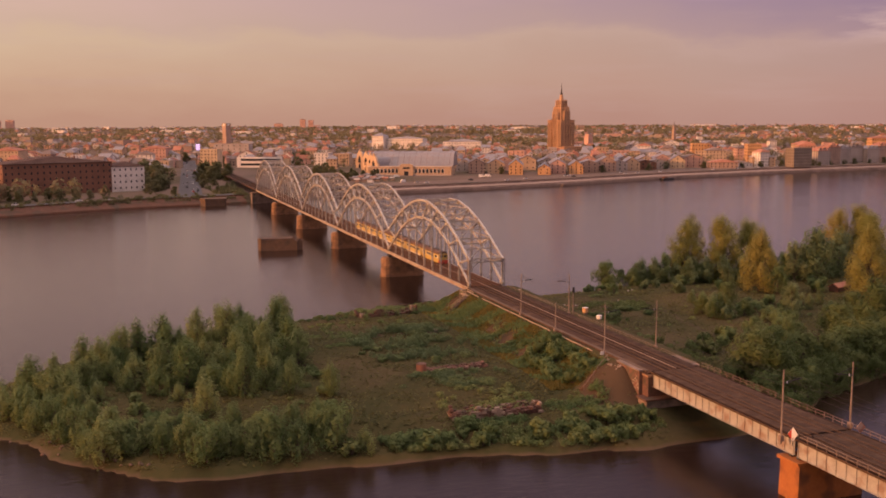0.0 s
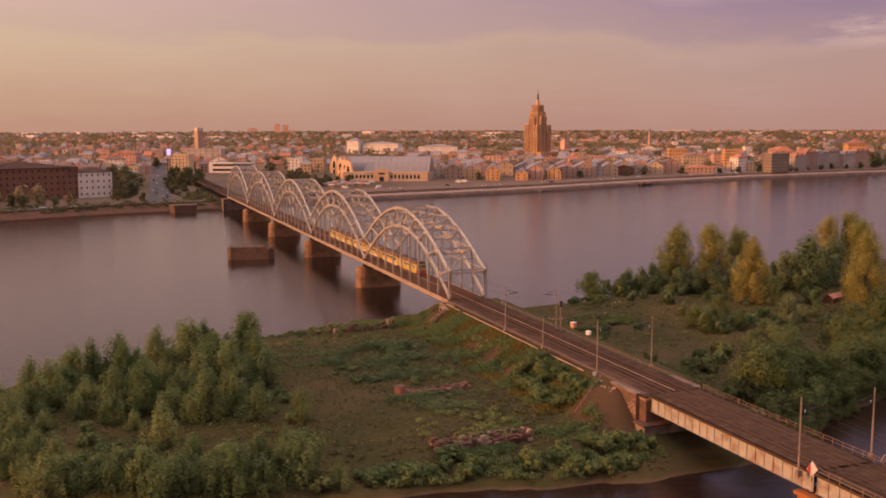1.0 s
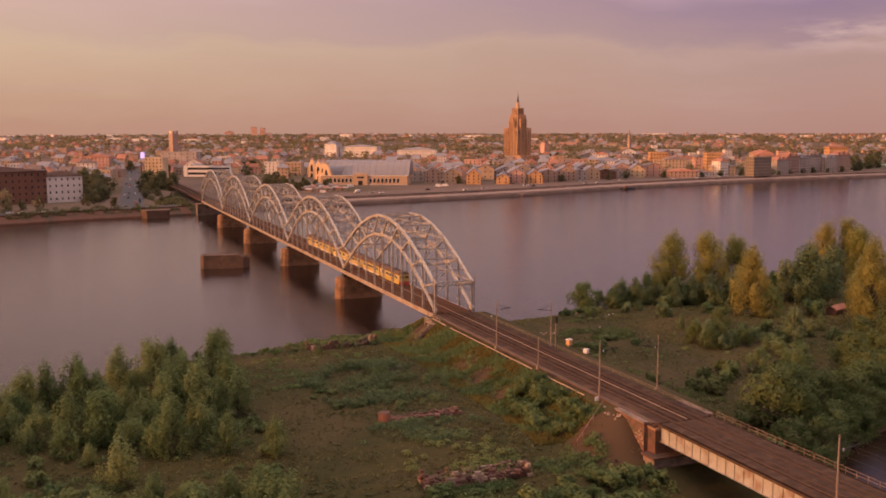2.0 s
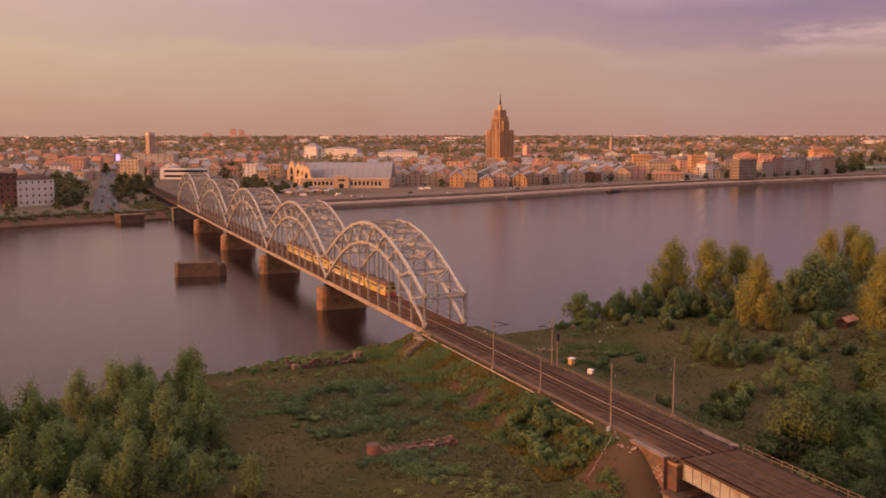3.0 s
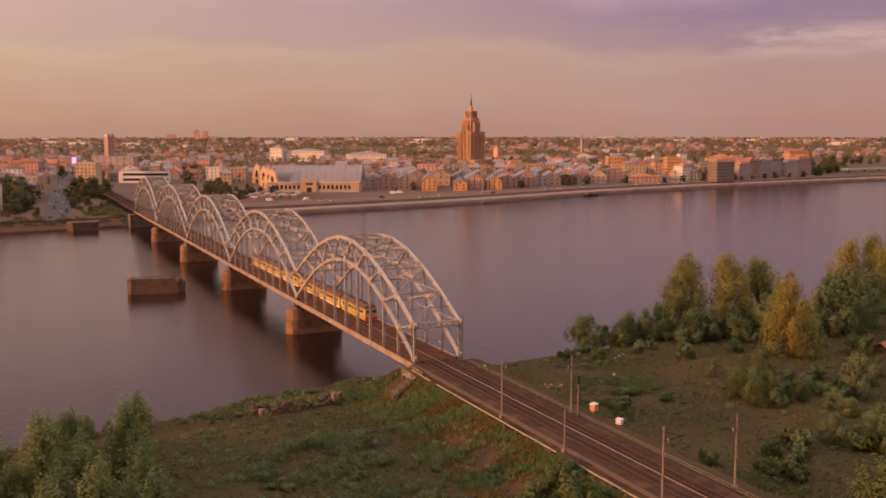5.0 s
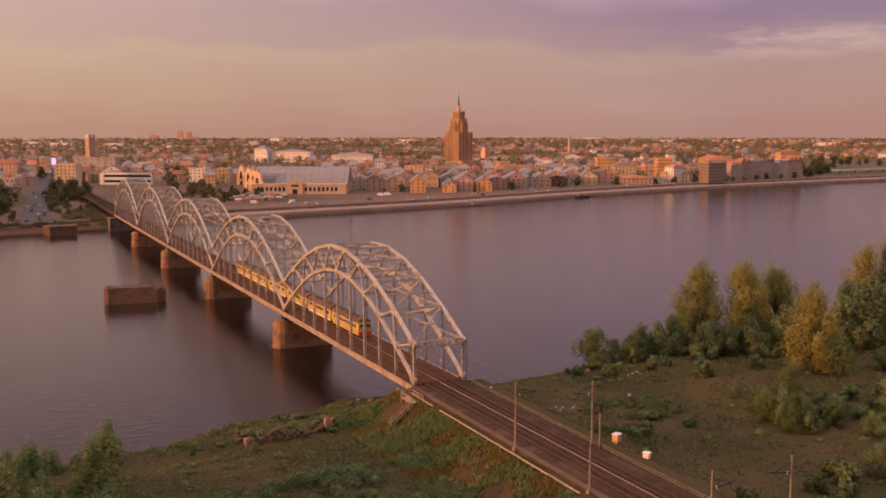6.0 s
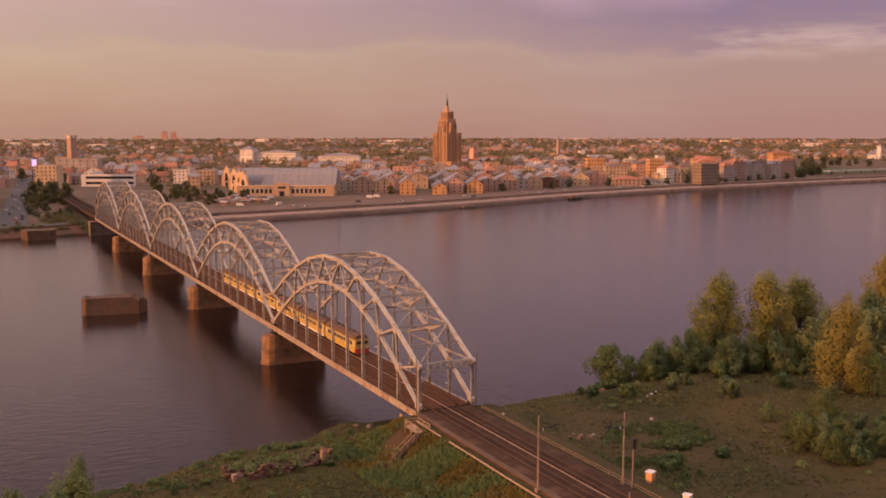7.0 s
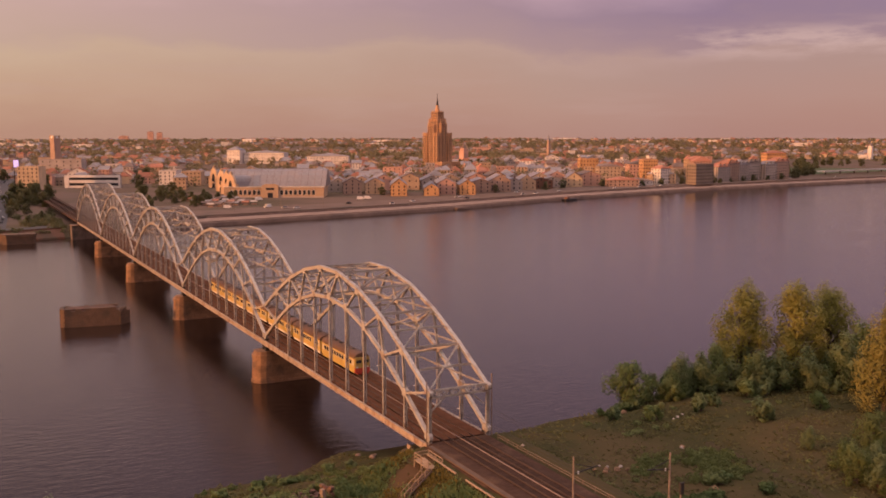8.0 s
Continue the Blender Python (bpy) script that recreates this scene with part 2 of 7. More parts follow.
def glow_material(name, colour, strength):
    m = surface(name, colour, colour, bump=0)
    bs = m.node_tree.nodes["Principled BSDF"]
    bs.inputs["Emission Color"].default_value, bs.inputs["Emission Strength"].default_value = (*colour, 1), strength
    return m


STEEL = surface("pale_painted_steel", (0.33, 0.303, 0.268), (0.48, 0.44, 0.39), 0.5, 0.45, fine=7, bump=0.1, stain=(0.17, 0.10, 0.065), stain_scale=0.5, stain_amount=0.7)
GIRDER = surface("pale_girder_paint", (0.28, 0.265, 0.235), (0.40, 0.38, 0.345), 0.6, 0.5, fine=6, bump=0.1, stain=(0.20, 0.10, 0.06), stain_scale=0.4, stain_amount=0.7)
EDGE = surface("rust_streaked_girder_paint", (0.34, 0.265, 0.195), (0.47, 0.375, 0.285), 0.6, 0.5, fine=6, bump=0.1, stain=(0.22, 0.115, 0.065), stain_scale=0.4, stain_amount=0.7)
DECK = surface("rusty_deck_timber", (0.088, 0.038, 0.020), (0.150, 0.067, 0.036), 0.5, 0.9, fine=9, bump=0.4, spec=0.12)
OLDDECK = surface("dark_bridge_timber", (0.050, 0.030, 0.020), (0.092, 0.053, 0.034), 0.6, 0.9, fine=9, bump=0.4, spec=0.12, stain=(0.12, 0.075, 0.05), stain_scale=0.5, stain_amount=0.5)
BALLAST = surface("dusty_ballast", (0.048, 0.027, 0.019), (0.082, 0.047, 0.033), 0.7, 0.95, fine=12, bump=0.8, dist=0.1, spec=0.12, stain=(0.14, 0.085, 0.055), stain_scale=0.25, stain_amount=0.5)
SLEEPER = surface("old_sleeper_wood", (0.042, 0.024, 0.017), (0.070, 0.041, 0.029), 1.2, 0.9, vary=0.3, spec=0.12)
RAIL = surface("rusty_rail_steel", (0.060, 0.036, 0.026), (0.095, 0.059, 0.044), 1.0, 0.7, metal=0.2, bump=0.05)
# worn steel, so pale because a rail's shine is painted into the colour
BRIGHT_RAIL = surface("worn_shiny_rail_steel", (0.34, 0.26, 0.21), (0.48, 0.38, 0.32), 1.0, 0.4, metal=0.6, bump=0.05)
LAWN = surface("park_lawn", (0.034, 0.062, 0.018), (0.060, 0.092, 0.026), 0.03, 0.95, fine=12, bump=0.2, stain=(0.07, 0.065, 0.03), stain_scale=0.02, stain_amount=0.3)
WETSTONE = surface("dark_river_stone", (0.105, 0.060, 0.037), (0.165, 0.098, 0.062), 0.5, 0.85, fine=6, bump=0.4, stain=(0.055, 0.042, 0.03), stain_scale=0.25, stain_amount=0.7, vary=0.06)
PATHM = surface("trodden_earth", (0.085, 0.054, 0.037), (0.130, 0.086, 0.060), 0.4, 0.95, fine=9, bump=0.4)
TRAIL = surface("worn_grass_trail", (0.056, 0.043, 0.023), (0.084, 0.064, 0.036), 0.6, 0.95, fine=8, bump=0.4, spec=0.1)
RAILING = surface("rusty_railing_paint", (0.14, 0.095, 0.067), (0.22, 0.155, 0.11), 1.0, 0.7, fine=5, bump=0.1)
DARKBRICK = surface("mossy_brick", (0.095, 0.046, 0.032), (0.17, 0.082, 0.056), 0.8, 0.9, fine=6, bump=0.4, stain=(0.05, 0.05, 0.03), stain_scale=0.5, stain_amount=0.8, vary=0.25)
STONE = surface("granite_blocks", (0.20, 0.105, 0.055), (0.33, 0.185, 0.100), 0.4, 0.85, fine=6, bump=0.4, stain=(0.09, 0.06, 0.04), stain_scale=0.35, stain_amount=0.7, vary=0.12)
RUSTSTONE = surface("rust_stained_stone", (0.27, 0.085, 0.018), (0.37, 0.135, 0.034), 0.4, 0.85, fine=6, bump=0.4, stain=(0.10, 0.04, 0.018), stain_scale=0.3, stain_amount=0.8)
RUINSTONE = surface("pale_ruin_stone", (0.21, 0.15, 0.11), (0.34, 0.25, 0.19), 0.6, 0.9, fine=6, bump=0.5, stain=(0.10, 0.085, 0.05), stain_scale=0.4, stain_amount=0.7, vary=0.25)
OLDSTONE = surface("weathered_stone", (0.14, 0.10, 0.08), (0.25, 0.18, 0.145), 0.5, 0.9, fine=6, bump=0.5, stain=(0.05, 0.05, 0.04), stain_scale=0.3, stain_amount=0.8, vary=0.15)
CONCRETE = surface("quay_concrete", (0.20, 0.133, 0.100), (0.31, 0.215, 0.165), 0.15, 0.85, fine=9, bump=0.2, stain=(0.14, 0.10, 0.08), stain_scale=0.06, stain_amount=0.6)
BANK = surface("embankment_stone", (0.074, 0.029, 0.014), (0.122, 0.052, 0.026), 0.3, 0.9, fine=8, bump=0.5, stain=(0.04, 0.035, 0.02), stain_scale=0.12, stain_amount=0.7)
PAVING = surface("dusty_paving", (0.110, 0.068, 0.048), (0.172, 0.110, 0.080), 0.1, 0.9, fine=12, bump=0.1, stain=(0.07, 0.058, 0.042), stain_scale=0.04, stain_amount=0.7)
ASPHALT = surface("asphalt", (0.045, 0.042, 0.045), (0.075, 0.07, 0.07), 0.2, 0.85, fine=20, bump=0.1)
BRICK = surface("old_red_brick", (0.20, 0.085, 0.055), (0.34, 0.16, 0.11), 0.8, 0.9, fine=6, bump=0.4, stain=(0.40, 0.34, 0.29), stain_scale=0.6, stain_amount=0.7, vary=0.25)
BARK = surface("bark", (0.06, 0.045, 0.035), (0.14, 0.11, 0.085), 2.0, 0.9, fine=5, bump=0.6)
LEAF = [leaf_material("leaves_green", (0.140, 0.180, 0.070), (0.190, 0.230, 0.092)),
        leaf_material("leaves_olive", (0.145, 0.186, 0.074), (0.195, 0.234, 0.096)),
        leaf_material("leaves_golden_green", (0.260, 0.232, 0.068), (0.320, 0.276, 0.088)),
        leaf_material("leaves_dark", (0.150, 0.186, 0.088), (0.200, 0.236, 0.110))]
FAR_LEAF = leaf_material("park_leaves", (0.135, 0.128, 0.068), (0.170, 0.155, 0.083))
# darker leaf green: shade on the woods right of the railway is in the colour
DEEP_SHADE_LEAF = leaf_material("leaves_deep_shade_green", (0.108, 0.136, 0.050), (0.148, 0.176, 0.064))
# pale tan in place of green: the far trees' haze is put into the colour
HAZE_LEAF = leaf_material("distant_hazed_leaves", (0.215, 0.165, 0.102), (0.270, 0.207, 0.128))
# dry grass made more golden: sunlight on the bank's slope is painted in
HAY = leaf_material("sunlit_dry_grass_blades", (0.180, 0.118, 0.042), (0.240, 0.158, 0.058))
PALE_WOOD = surface("pale_weathered_wood", (0.26, 0.18, 0.115), (0.40, 0.29, 0.19), 1.0, 0.8, fine=6, bump=0.2)
GRASS = leaf_material("grass_blades", (0.100, 0.100, 0.040), (0.142, 0.126, 0.055))
MASTM = surface("mast_concrete", (0.17, 0.13, 0.105), (0.27, 0.21, 0.17), 1.0, 0.8, fine=6)
DARK = surface("dark_steel", (0.03, 0.026, 0.025), (0.06, 0.05, 0.045), 1.5, 0.6, metal=0.3)
GLASS = surface("window_glass", (0.02, 0.022, 0.028), (0.04, 0.04, 0.05), 0.2, 0.15, bump=0, spec=0.6)
WHITE = surface("white_paint", (0.62, 0.58, 0.54), (0.78, 0.74, 0.70), 0.8, 0.5, fine=6, bump=0.05)
RED = surface("red_paint", (0.42, 0.05, 0.03), (0.55, 0.08, 0.05), 1.0, 0.45, bump=0.05)
CREAM = surface("cream_paint", (0.46, 0.40, 0.25), (0.56, 0.50, 0.33), 1.0, 0.45, bump=0.05)
YELLOW = surface("yellow_paint", (0.42, 0.30, 0.075), (0.54, 0.39, 0.11), 1.0, 0.4, bump=0.05, stain=(0.45, 0.28, 0.08), stain_scale=0.6, stain_amount=0.5)
TOWERM = surface("ochre_stone_cladding", (0.42, 0.24, 0.13), (0.58, 0.36, 0.21), 0.08, 0.85, fine=10, bump=0.2)
TINROOF = surface("grey_tin_roof", (0.165, 0.148, 0.153), (0.265, 0.24, 0.245), 0.05, 0.45, fine=12, bump=0.15, stain=(0.22, 0.15, 0.12), stain_scale=0.05, stain_amount=0.5)
REDROOF = surface("red_tile_roof", (0.27, 0.10, 0.058), (0.40, 0.18, 0.11), 0.15, 0.85, fine=10, bump=0.3, vary=0.2)
DARKROOF = surface("dark_roof_felt", (0.115, 0.083, 0.070), (0.21, 0.155, 0.130), 0.1, 0.85, fine=10, bump=0.2, vary=0.25)
BROWNROOF = surface("brown_roof_sheet", (0.060, 0.034, 0.026), (0.11, 0.064, 0.050), 0.12, 0.8, fine=9, bump=0.2, spec=0.15, stain=(0.12, 0.07, 0.05), stain_scale=0.05, stain_amount=0.5)
PLASTER = {}
for key, c in dict(cream=(0.50, 0.355, 0.235), yellow=(0.62, 0.46, 0.29), taupe=(0.40, 0.275, 0.21), orange=(0.56, 0.32, 0.15), white=(0.70, 0.64, 0.58), grey=(0.43, 0.365, 0.32), pink=(0.56, 0.34, 0.26), brown=(0.19, 0.092, 0.058), sand=(0.46, 0.35, 0.25), shade_umber=(0.25, 0.195, 0.15)).items():
    PLASTER[key] = surface("plaster_" + key, tuple(v * 0.86 for v in c), tuple(min(v * 1.08, 0.85) for v in c), 0.12, 0.9, fine=10, bump=0.1, stain=tuple(v * 0.6 for v in c), stain_scale=0.1, stain_amount=0.45, vary=0.08)
WATER, GROUND = water_material(), ground_material()

# ---- mesh building ----
class Shape:
    """Vertices and faces of one mesh."""

    def __init__(self):
        self.v, self.f = [], []

    def add(self, verts, faces):
        k = len(self.v)
        self.v += [tuple(p) for p in verts]
        self.f += [tuple(k + i for i in q) for q in faces]
        return self

    def box(self, c, s, rz=0.0, top=(1.0, 1.0)):
        """A box of size s round c, turned by rz degrees; top: how far its upper face is drawn in."""
        co, si = math.cos(radians(rz)), math.sin(radians(rz))
        pts = []
        for z, k in ((-0.5, (1, 1)), (0.5, top)):
            for x, y in ((-0.5, -0.5), (0.5, -0.5), (0.5, 0.5), (-0.5, 0.5)):
                X, Y = x * s[0] * k[0], y * s[1] * k[1]
                pts.append((c[0] + X * co - Y * si, c[1] + X * si + Y * co, c[2] + z * s[2]))
        return self.add(pts, ((3, 2, 1, 0), (4, 5, 6, 7), (0, 1, 5, 4), (1, 2, 6, 5), (2, 3, 7, 6), (3, 0, 4, 7)))

    def beam(self, p, q, w, h=None, up=(0, 0, 1)):
        """A bar from p to q, w wide and h deep."""
        p, q = Vector(p), Vector(q)
        h = h or w
        d = (q - p).normalized()
        s = d.cross(Vector(up))
        if s.length < 1e-4:
            s = d.cross(Vector((1, 0, 0)))
        s.normalize()
        u = s.cross(d)
        pts = [e + s * (a * w / 2) + u * (b * h / 2) for e in (p, q) for a, b in ((-1, -1), (1, -1), (1, 1), (-1, 1))]
        return self.add(pts, ((0, 1, 2, 3), (7, 6, 5, 4), (0, 4, 5, 1), (1, 5, 6, 2), (2, 6, 7, 3), (3, 7, 4, 0)))

    def hbar(self, p, q, w, h, t=0.08, up=(0, 0, 1)):
        """A rolled section: two flanges h deep, w apart, and a web between."""
        p, q = Vector(p), Vector(q)
        d = (q - p).normalized()
        s = d.cross(Vector(up))
        if s.length < 1e-4:
            s = d.cross(Vector((1, 0, 0)))
        s.normalize()
        for k in (-1, 1):
            self.beam(p + s * (k * (w - t) / 2), q + s * (k * (w - t) / 2), t, h, up)
        return self.beam(p, q, w - 2 * t, t, up)

    def prism(self, ring, z0, z1, k=1.0):
        """An upright body over the ring of (x, y) corners; k: the upper ring's size."""
        n = len(ring)
        cx, cy = sum(p[0] for p in ring) / n, sum(p[1] for p in ring) / n
        pts = [(x, y, z0) for x, y in ring] + [(cx + (x - cx) * k, cy + (y - cy) * k, z1) for x, y in ring]
        return self.add(pts, [tuple(range(n - 1, -1, -1)), tuple(range(n, 2 * n))] + [(i, (i + 1) % n, n + (i + 1) % n, n + i) for i in range(n)])

    def cyl(self, c, r, z0, z1, n=10, k=1.0):
        return self.prism([(c[0] + r * math.cos(2 * math.pi * i / n), c[1] + r * math.sin(2 * math.pi * i / n)) for i in range(n)], z0, z1, k)

    def gable(self, w, d, z0, rise, over=0.4, hip=0.0, t=0.3):
        """A pitched roof over w by d, its ridge along y; hip: how far the ridge stops short of the ends."""
        a, b = w / 2 + over, d / 2 + over
        drop = over * rise / (w / 2)
        pts = [(-a, -b, z0 - drop), (a, -b, z0 - drop), (a, b, z0 - drop), (-a, b, z0 - drop), (0, -b + hip, z0 + rise), (0, b - hip, z0 + rise)]
        pts += [(x, y, z - t) for x, y, z in pts]
        faces = [(0, 4, 5, 3), (1, 2, 5, 4), (6, 9, 11, 10), (7, 10, 11, 8), (0, 3, 9, 6), (1, 7, 8, 2)]
        faces += [(0, 1, 4), (2, 3, 5), (6, 10, 7), (8, 11, 9), (0, 6, 7, 1), (2, 8, 9, 3)] if hip else [(0, 6, 10, 4), (4, 10, 7, 1), (3, 5, 11, 9), (5, 2, 8, 11)]
        return self.add(pts, faces)

    def mesh(self, name, material):
        me = bpy.data.meshes.new(name)
        me.from_pydata(self.v, [], self.f)
        me.materials.append(material)
        me.update()
        return me


def part(name, shape, material, parent, label=""):
    """One mesh object under a thing or under a part."""
    ob = new(name, shape.mesh(name, material) if isinstance(shape, Shape) else shape)
    ob.parent = parent
    if label:
        ob["label"] = label
    return ob


def thing(name, label, category, m=None, group="", kind=""):
    """An Empty at the base of a thing, to hold its parts."""
    ob = new(name)
    ob.empty_display_size = 0.5
    if m:
        ob.matrix_world = m
    return tagged(ob, label, category, group, kind)


def solid(name, shape, material, label, category="", kind="", group="", m=None):
    ob = new(name, shape.mesh(name, material))
    if m:
        ob.matrix_world = m
    return tagged(ob, label, category, group, kind)


rnd = random.Random(7)

# ---- river, island and town ground ----
ISLAND = [(-137, -55), (-131, -74), (-124, -82), (-115, -95), (-107, -104), (-99, -108), (-86, -110), (-71, -111), (-56, -113), (-41, -115), (-31, -119), (-17, -121), (1, -122), (18, -117), (32, -108), (48, -100), (75, -93), (120, -90), (300, -85),
          (300, 78), (200, 62), (150, 52), (115, 44), (85, 38), (58, 31), (47, 28), (30, 25), (5, 27), (-9, 29), (-22, 21), (-35, 22), (-54, 12), (-80, 8), (-100, -2), (-120, -18), (-134, -35)]
QUAY = [(-4900, -900), (-900, 120), (-400, 318), (-174, 404), (-143, 420), (-88, 441), (-48, 449), (0, 462), (60, 482), (84, 492), (203, 515), (290, 537), (426, 585), (594, 626), (776, 650), (950, 670), (1300, 705), (4900, 900)]
QX, QY = [p[0] for p in QUAY], [p[1] for p in QUAY]


def island_edge(X, Y):
    """Distance from the island's shore, positive on the island."""
    P = np.array(ISLAND, float)
    Q = np.roll(P, -1, 0)
    best, inside = np.full(X.shape, 1e9), np.zeros(X.shape, bool)
    for (ax, ay), (bx, by) in zip(P, Q):
        dx, dy = bx - ax, by - ay
        u = np.clip(((X - ax) * dx + (Y - ay) * dy) / (dx * dx + dy * dy), 0, 1)
        best = np.minimum(best, np.hypot(X - ax - u * dx, Y - ay - u * dy))
        hit = ((ay > Y) != (by > Y)) & (X < (bx - ax) * (Y - ay) / (by - ay + 1e-12) + ax)
        inside ^= hit
    return np.where(inside, best, -best)


def wobble(X, Y, s):
    return np.sin(X / s + 1.3 * np.sin(Y / s * 0.7)) * 0.5 + np.sin(Y / s * 1.31 + 0.9 * np.sin(X / s * 0.9 + 2)) * 0.5


def smooth(a, b, x):
    t = np.clip((x - a) / (b - a), 0, 1)
    return t * t * (3 - 2 * t)


def height(X, Y):
    """Ground level."""
    X, Y = np.asarray(X, float), np.asarray(Y, float)
    d = island_edge(X, Y) + 1.2 * wobble(X, Y, 4.0)
    isl = np.where(d > 0, 1.2 * smooth(0, 1.6, d) + 2.3 * smooth(1.5, 15, d) + 0.8 * smooth(15, 40, d) + 0.35 * wobble(X, Y, 9.0) * smooth(2, 10, d) + 0.12 * wobble(X, Y, 2.3) * smooth(0, 4, d), np.maximum(-3, d * 0.25))
    # the railway's bank, from the abutment to the truss bridge
    out = np.maximum(np.abs(X) - 6.6 - 3.6 * (X > 0) - 0.3 * wobble(X, Y, 3.0), 0)
    end = np.maximum(np.maximum(Y - 1.0, -97.5 - Y), 0)
    bank = 9.75 - np.hypot(out, end * np.where(Y > 0, 0.95, 1.25)) / 1.55 + 0.15 * wobble(X, Y, 2.0) * (out > 0)
    isl = np.where(d > 0, np.maximum(isl, bank), isl)
    # the town
    q = Y - np.interp(X, QX, QY)
    r = np.hypot(X + 90, Y + 200)
    town = np.where(q > 0, np.where(X > 30, 3.0 * smooth(-1, 3, q) + 2.0 * smooth(34, 50, q), 5.0 * smooth(-2, 16, q)), -3.0)
    town = town + np.where(q > 0, 21 * smooth(1500, 4800, r), 0)
    return np.where(Y > 200, town, np.where(X * 0 + Y > 200, town, isl))


def stretch(*spans):
    out = []
    for a, b, s in spans:
        out += list(np.arange(a, b, s))
    return np.array(out + [spans[-1][1]])


def build_ground():
    xs = stretch((-4900, -500, 200), (-500, -176, 12), (-176, 200, 1.9), (200, 1400, 12), (1400, 4900, 175))
    ys = stretch((-900, -200, 50), (-200, -140, 6), (-140, 60, 1.9), (60, 380, 40), (380, 800, 6), (800, 1600, 40), (1600, 4900, 150))
    X, Y = np.meshgrid(xs, ys)
    Z = height(X, Y)
    nx, ny = len(xs), len(ys)
    me = bpy.data.meshes.new("ground")
    v = np.stack([X, Y, Z], -1).reshape(-1, 3)
    i = (np.arange(ny - 1)[:, None] * nx + np.arange(nx - 1)[None]).reshape(-1)
    f = np.stack([i, i + 1, i + 1 + nx, i + nx], 1)
    me.vertices.add(len(v))
    me.vertices.foreach_set("co", v.ravel())
    me.loops.add(f.size)
    me.loops.foreach_set("vertex_index", f.ravel())
    me.polygons.add(len(f))
    me.polygons.foreach_set("loop_start", np.arange(0, f.size, 4))
    me.polygons.foreach_set("loop_total", np.full(len(f), 4))
    me.update(calc_edges=True)
    me.polygons.foreach_set("use_smooth", np.ones(len(f), bool))
    me.materials.append(GROUND)
    tagged(new("ground", me), "green meadow island and dusty town ground beside the river", "ground", kind="structure")


build_ground()
solid("water", Shape().add([(-4990, -4990, 0), (4990, -4990, 0), (4990, 4990, 0), (-4990, 4990, 0)], ((0, 1, 2, 3),)), WATER, "calm mauve river water with soft reflections", "water", "structure")


def strip(name, offs, material, label, x0, x1, step=12.0, category="quay"):
    """A band that follows the quay line: offs are (inland metres, height) of its cross-section."""
    s, xs = Shape(), np.arange(x0, x1 + 0.1, step)
    for a, b in zip(xs[:-1], xs[1:]):
        ya, yb = np.interp(a, QX, QY), np.interp(b, QX, QY)
        for (o0, z0), (o1, z1) in zip(offs[:-1], offs[1:]):
            s.add([(a, ya + o0, z0), (b, yb + o0, z0), (b, yb + o1, z1), (a, ya + o1, z1)], ((0, 1, 2, 3),))
    return solid(name, s, material, label, category, "structure")


strip("quay_wall", [(-1.5, -1.5), (-1.2, 2.2), (0.3, 2.4), (0.3, 3.15), (21.9, 3.25)], CONCRETE, "pale concrete quay wall along the river", 60, 1320)
strip("promenade_wall", [(22.0, 2.9), (22.0, 4.3), (22.8, 4.3), (22.8, 3.9)], CONCRETE, "low concrete wall behind the promenade", 84, 1320)
strip("quay_road", [(23.5, 3.3), (24, 5.06), (40, 5.1), (40.5, 3.3)], PAVING, "grey asphalt road along the quay", 60, 1320, category="road")
strip("bank_wall", [(-3.0, -1.0), (-2.0, 0.9), (11.0, 4.6), (11.0, 5.2), (12.0, 5.2), (12.0, 4.2)], BANK, "sloping reddish stone embankment", -420, -8)
strip("bank_road", [(16, 3.5), (16.5, 5.1), (29, 5.12), (29.5, 3.5)], ASPHALT, "grey asphalt road above the embankment", -420, -8, category="road")

strip("market_square", [(40.6, 5.07), (41, 5.12), (66, 5.14), (66.4, 4.6)], PAVING, "dusty paved ground before the market and warehouses", 80, 640, category="paving")
solid("park_lawn", Shape().add([(868, 768, 5.16), (1330, 832, 5.16), (1270, 1010, 5.16), (900, 1000, 5.16)], ((0, 1, 2, 3),)), LAWN, "green lawn of a riverside park", "lawn", "structure")
street = Shape()
for k in range(12):
    y0, y1 = 470 + 55 * k, 525 + 55 * k
    x0, x1 = -46 + (y0 - 545) * 0.075, -46 + (y1 - 545) * 0.075
    street.add([(x0 - 9, y0, 5.16), (x0 + 9, y0, 5.16), (x1 + 9, y1, 5.16), (x1 - 9, y1, 5.16)], ((0, 1, 2, 3),))
solid("street", street, ASPHALT, "wide grey street running into the town", "road", "structure")

# ---- the railway bridge ----
SPAN, HALF, DECKZ = 90.0, 5.45, 10.2
LOWER = [11.2, 16.4, 21.1, 24.6, 26.8, 27.5, 26.8, 24.6, 21.1, 16.4, 11.2]
UPPER = [18.6, 23.8, 28.2, 31.4, 33.2, 33.2, 31.4, 28.2, 23.8, 18.6]


def low(i, side):
    return Vector((side * HALF + 0.2, 0.35 + (SPAN - 0.7) * i / 10, LOWER[i]))


def high(i, side):
    return Vector((side * HALF + 0.2, 0.35 + (SPAN - 0.7) * i / 9, UPPER[i]))


def gusset(p, r):
    """A riveted plate round a joint."""
    ring = [(math.cos(a) * r, math.sin(a) * r * 0.85) for a in [math.pi / 4 * k + 0.39 for k in range(8)]]
    pts = [(p[0] + k * 0.335, p[1] + a, p[2] + b) for k in (-1, 1) for a, b in ring]
    return Shape().add(pts, [tuple(range(7, -1, -1)), tuple(range(8, 16))] + [(i, (i + 1) % 8, 8 + (i + 1) % 8, 8 + i) for i in range(8)])


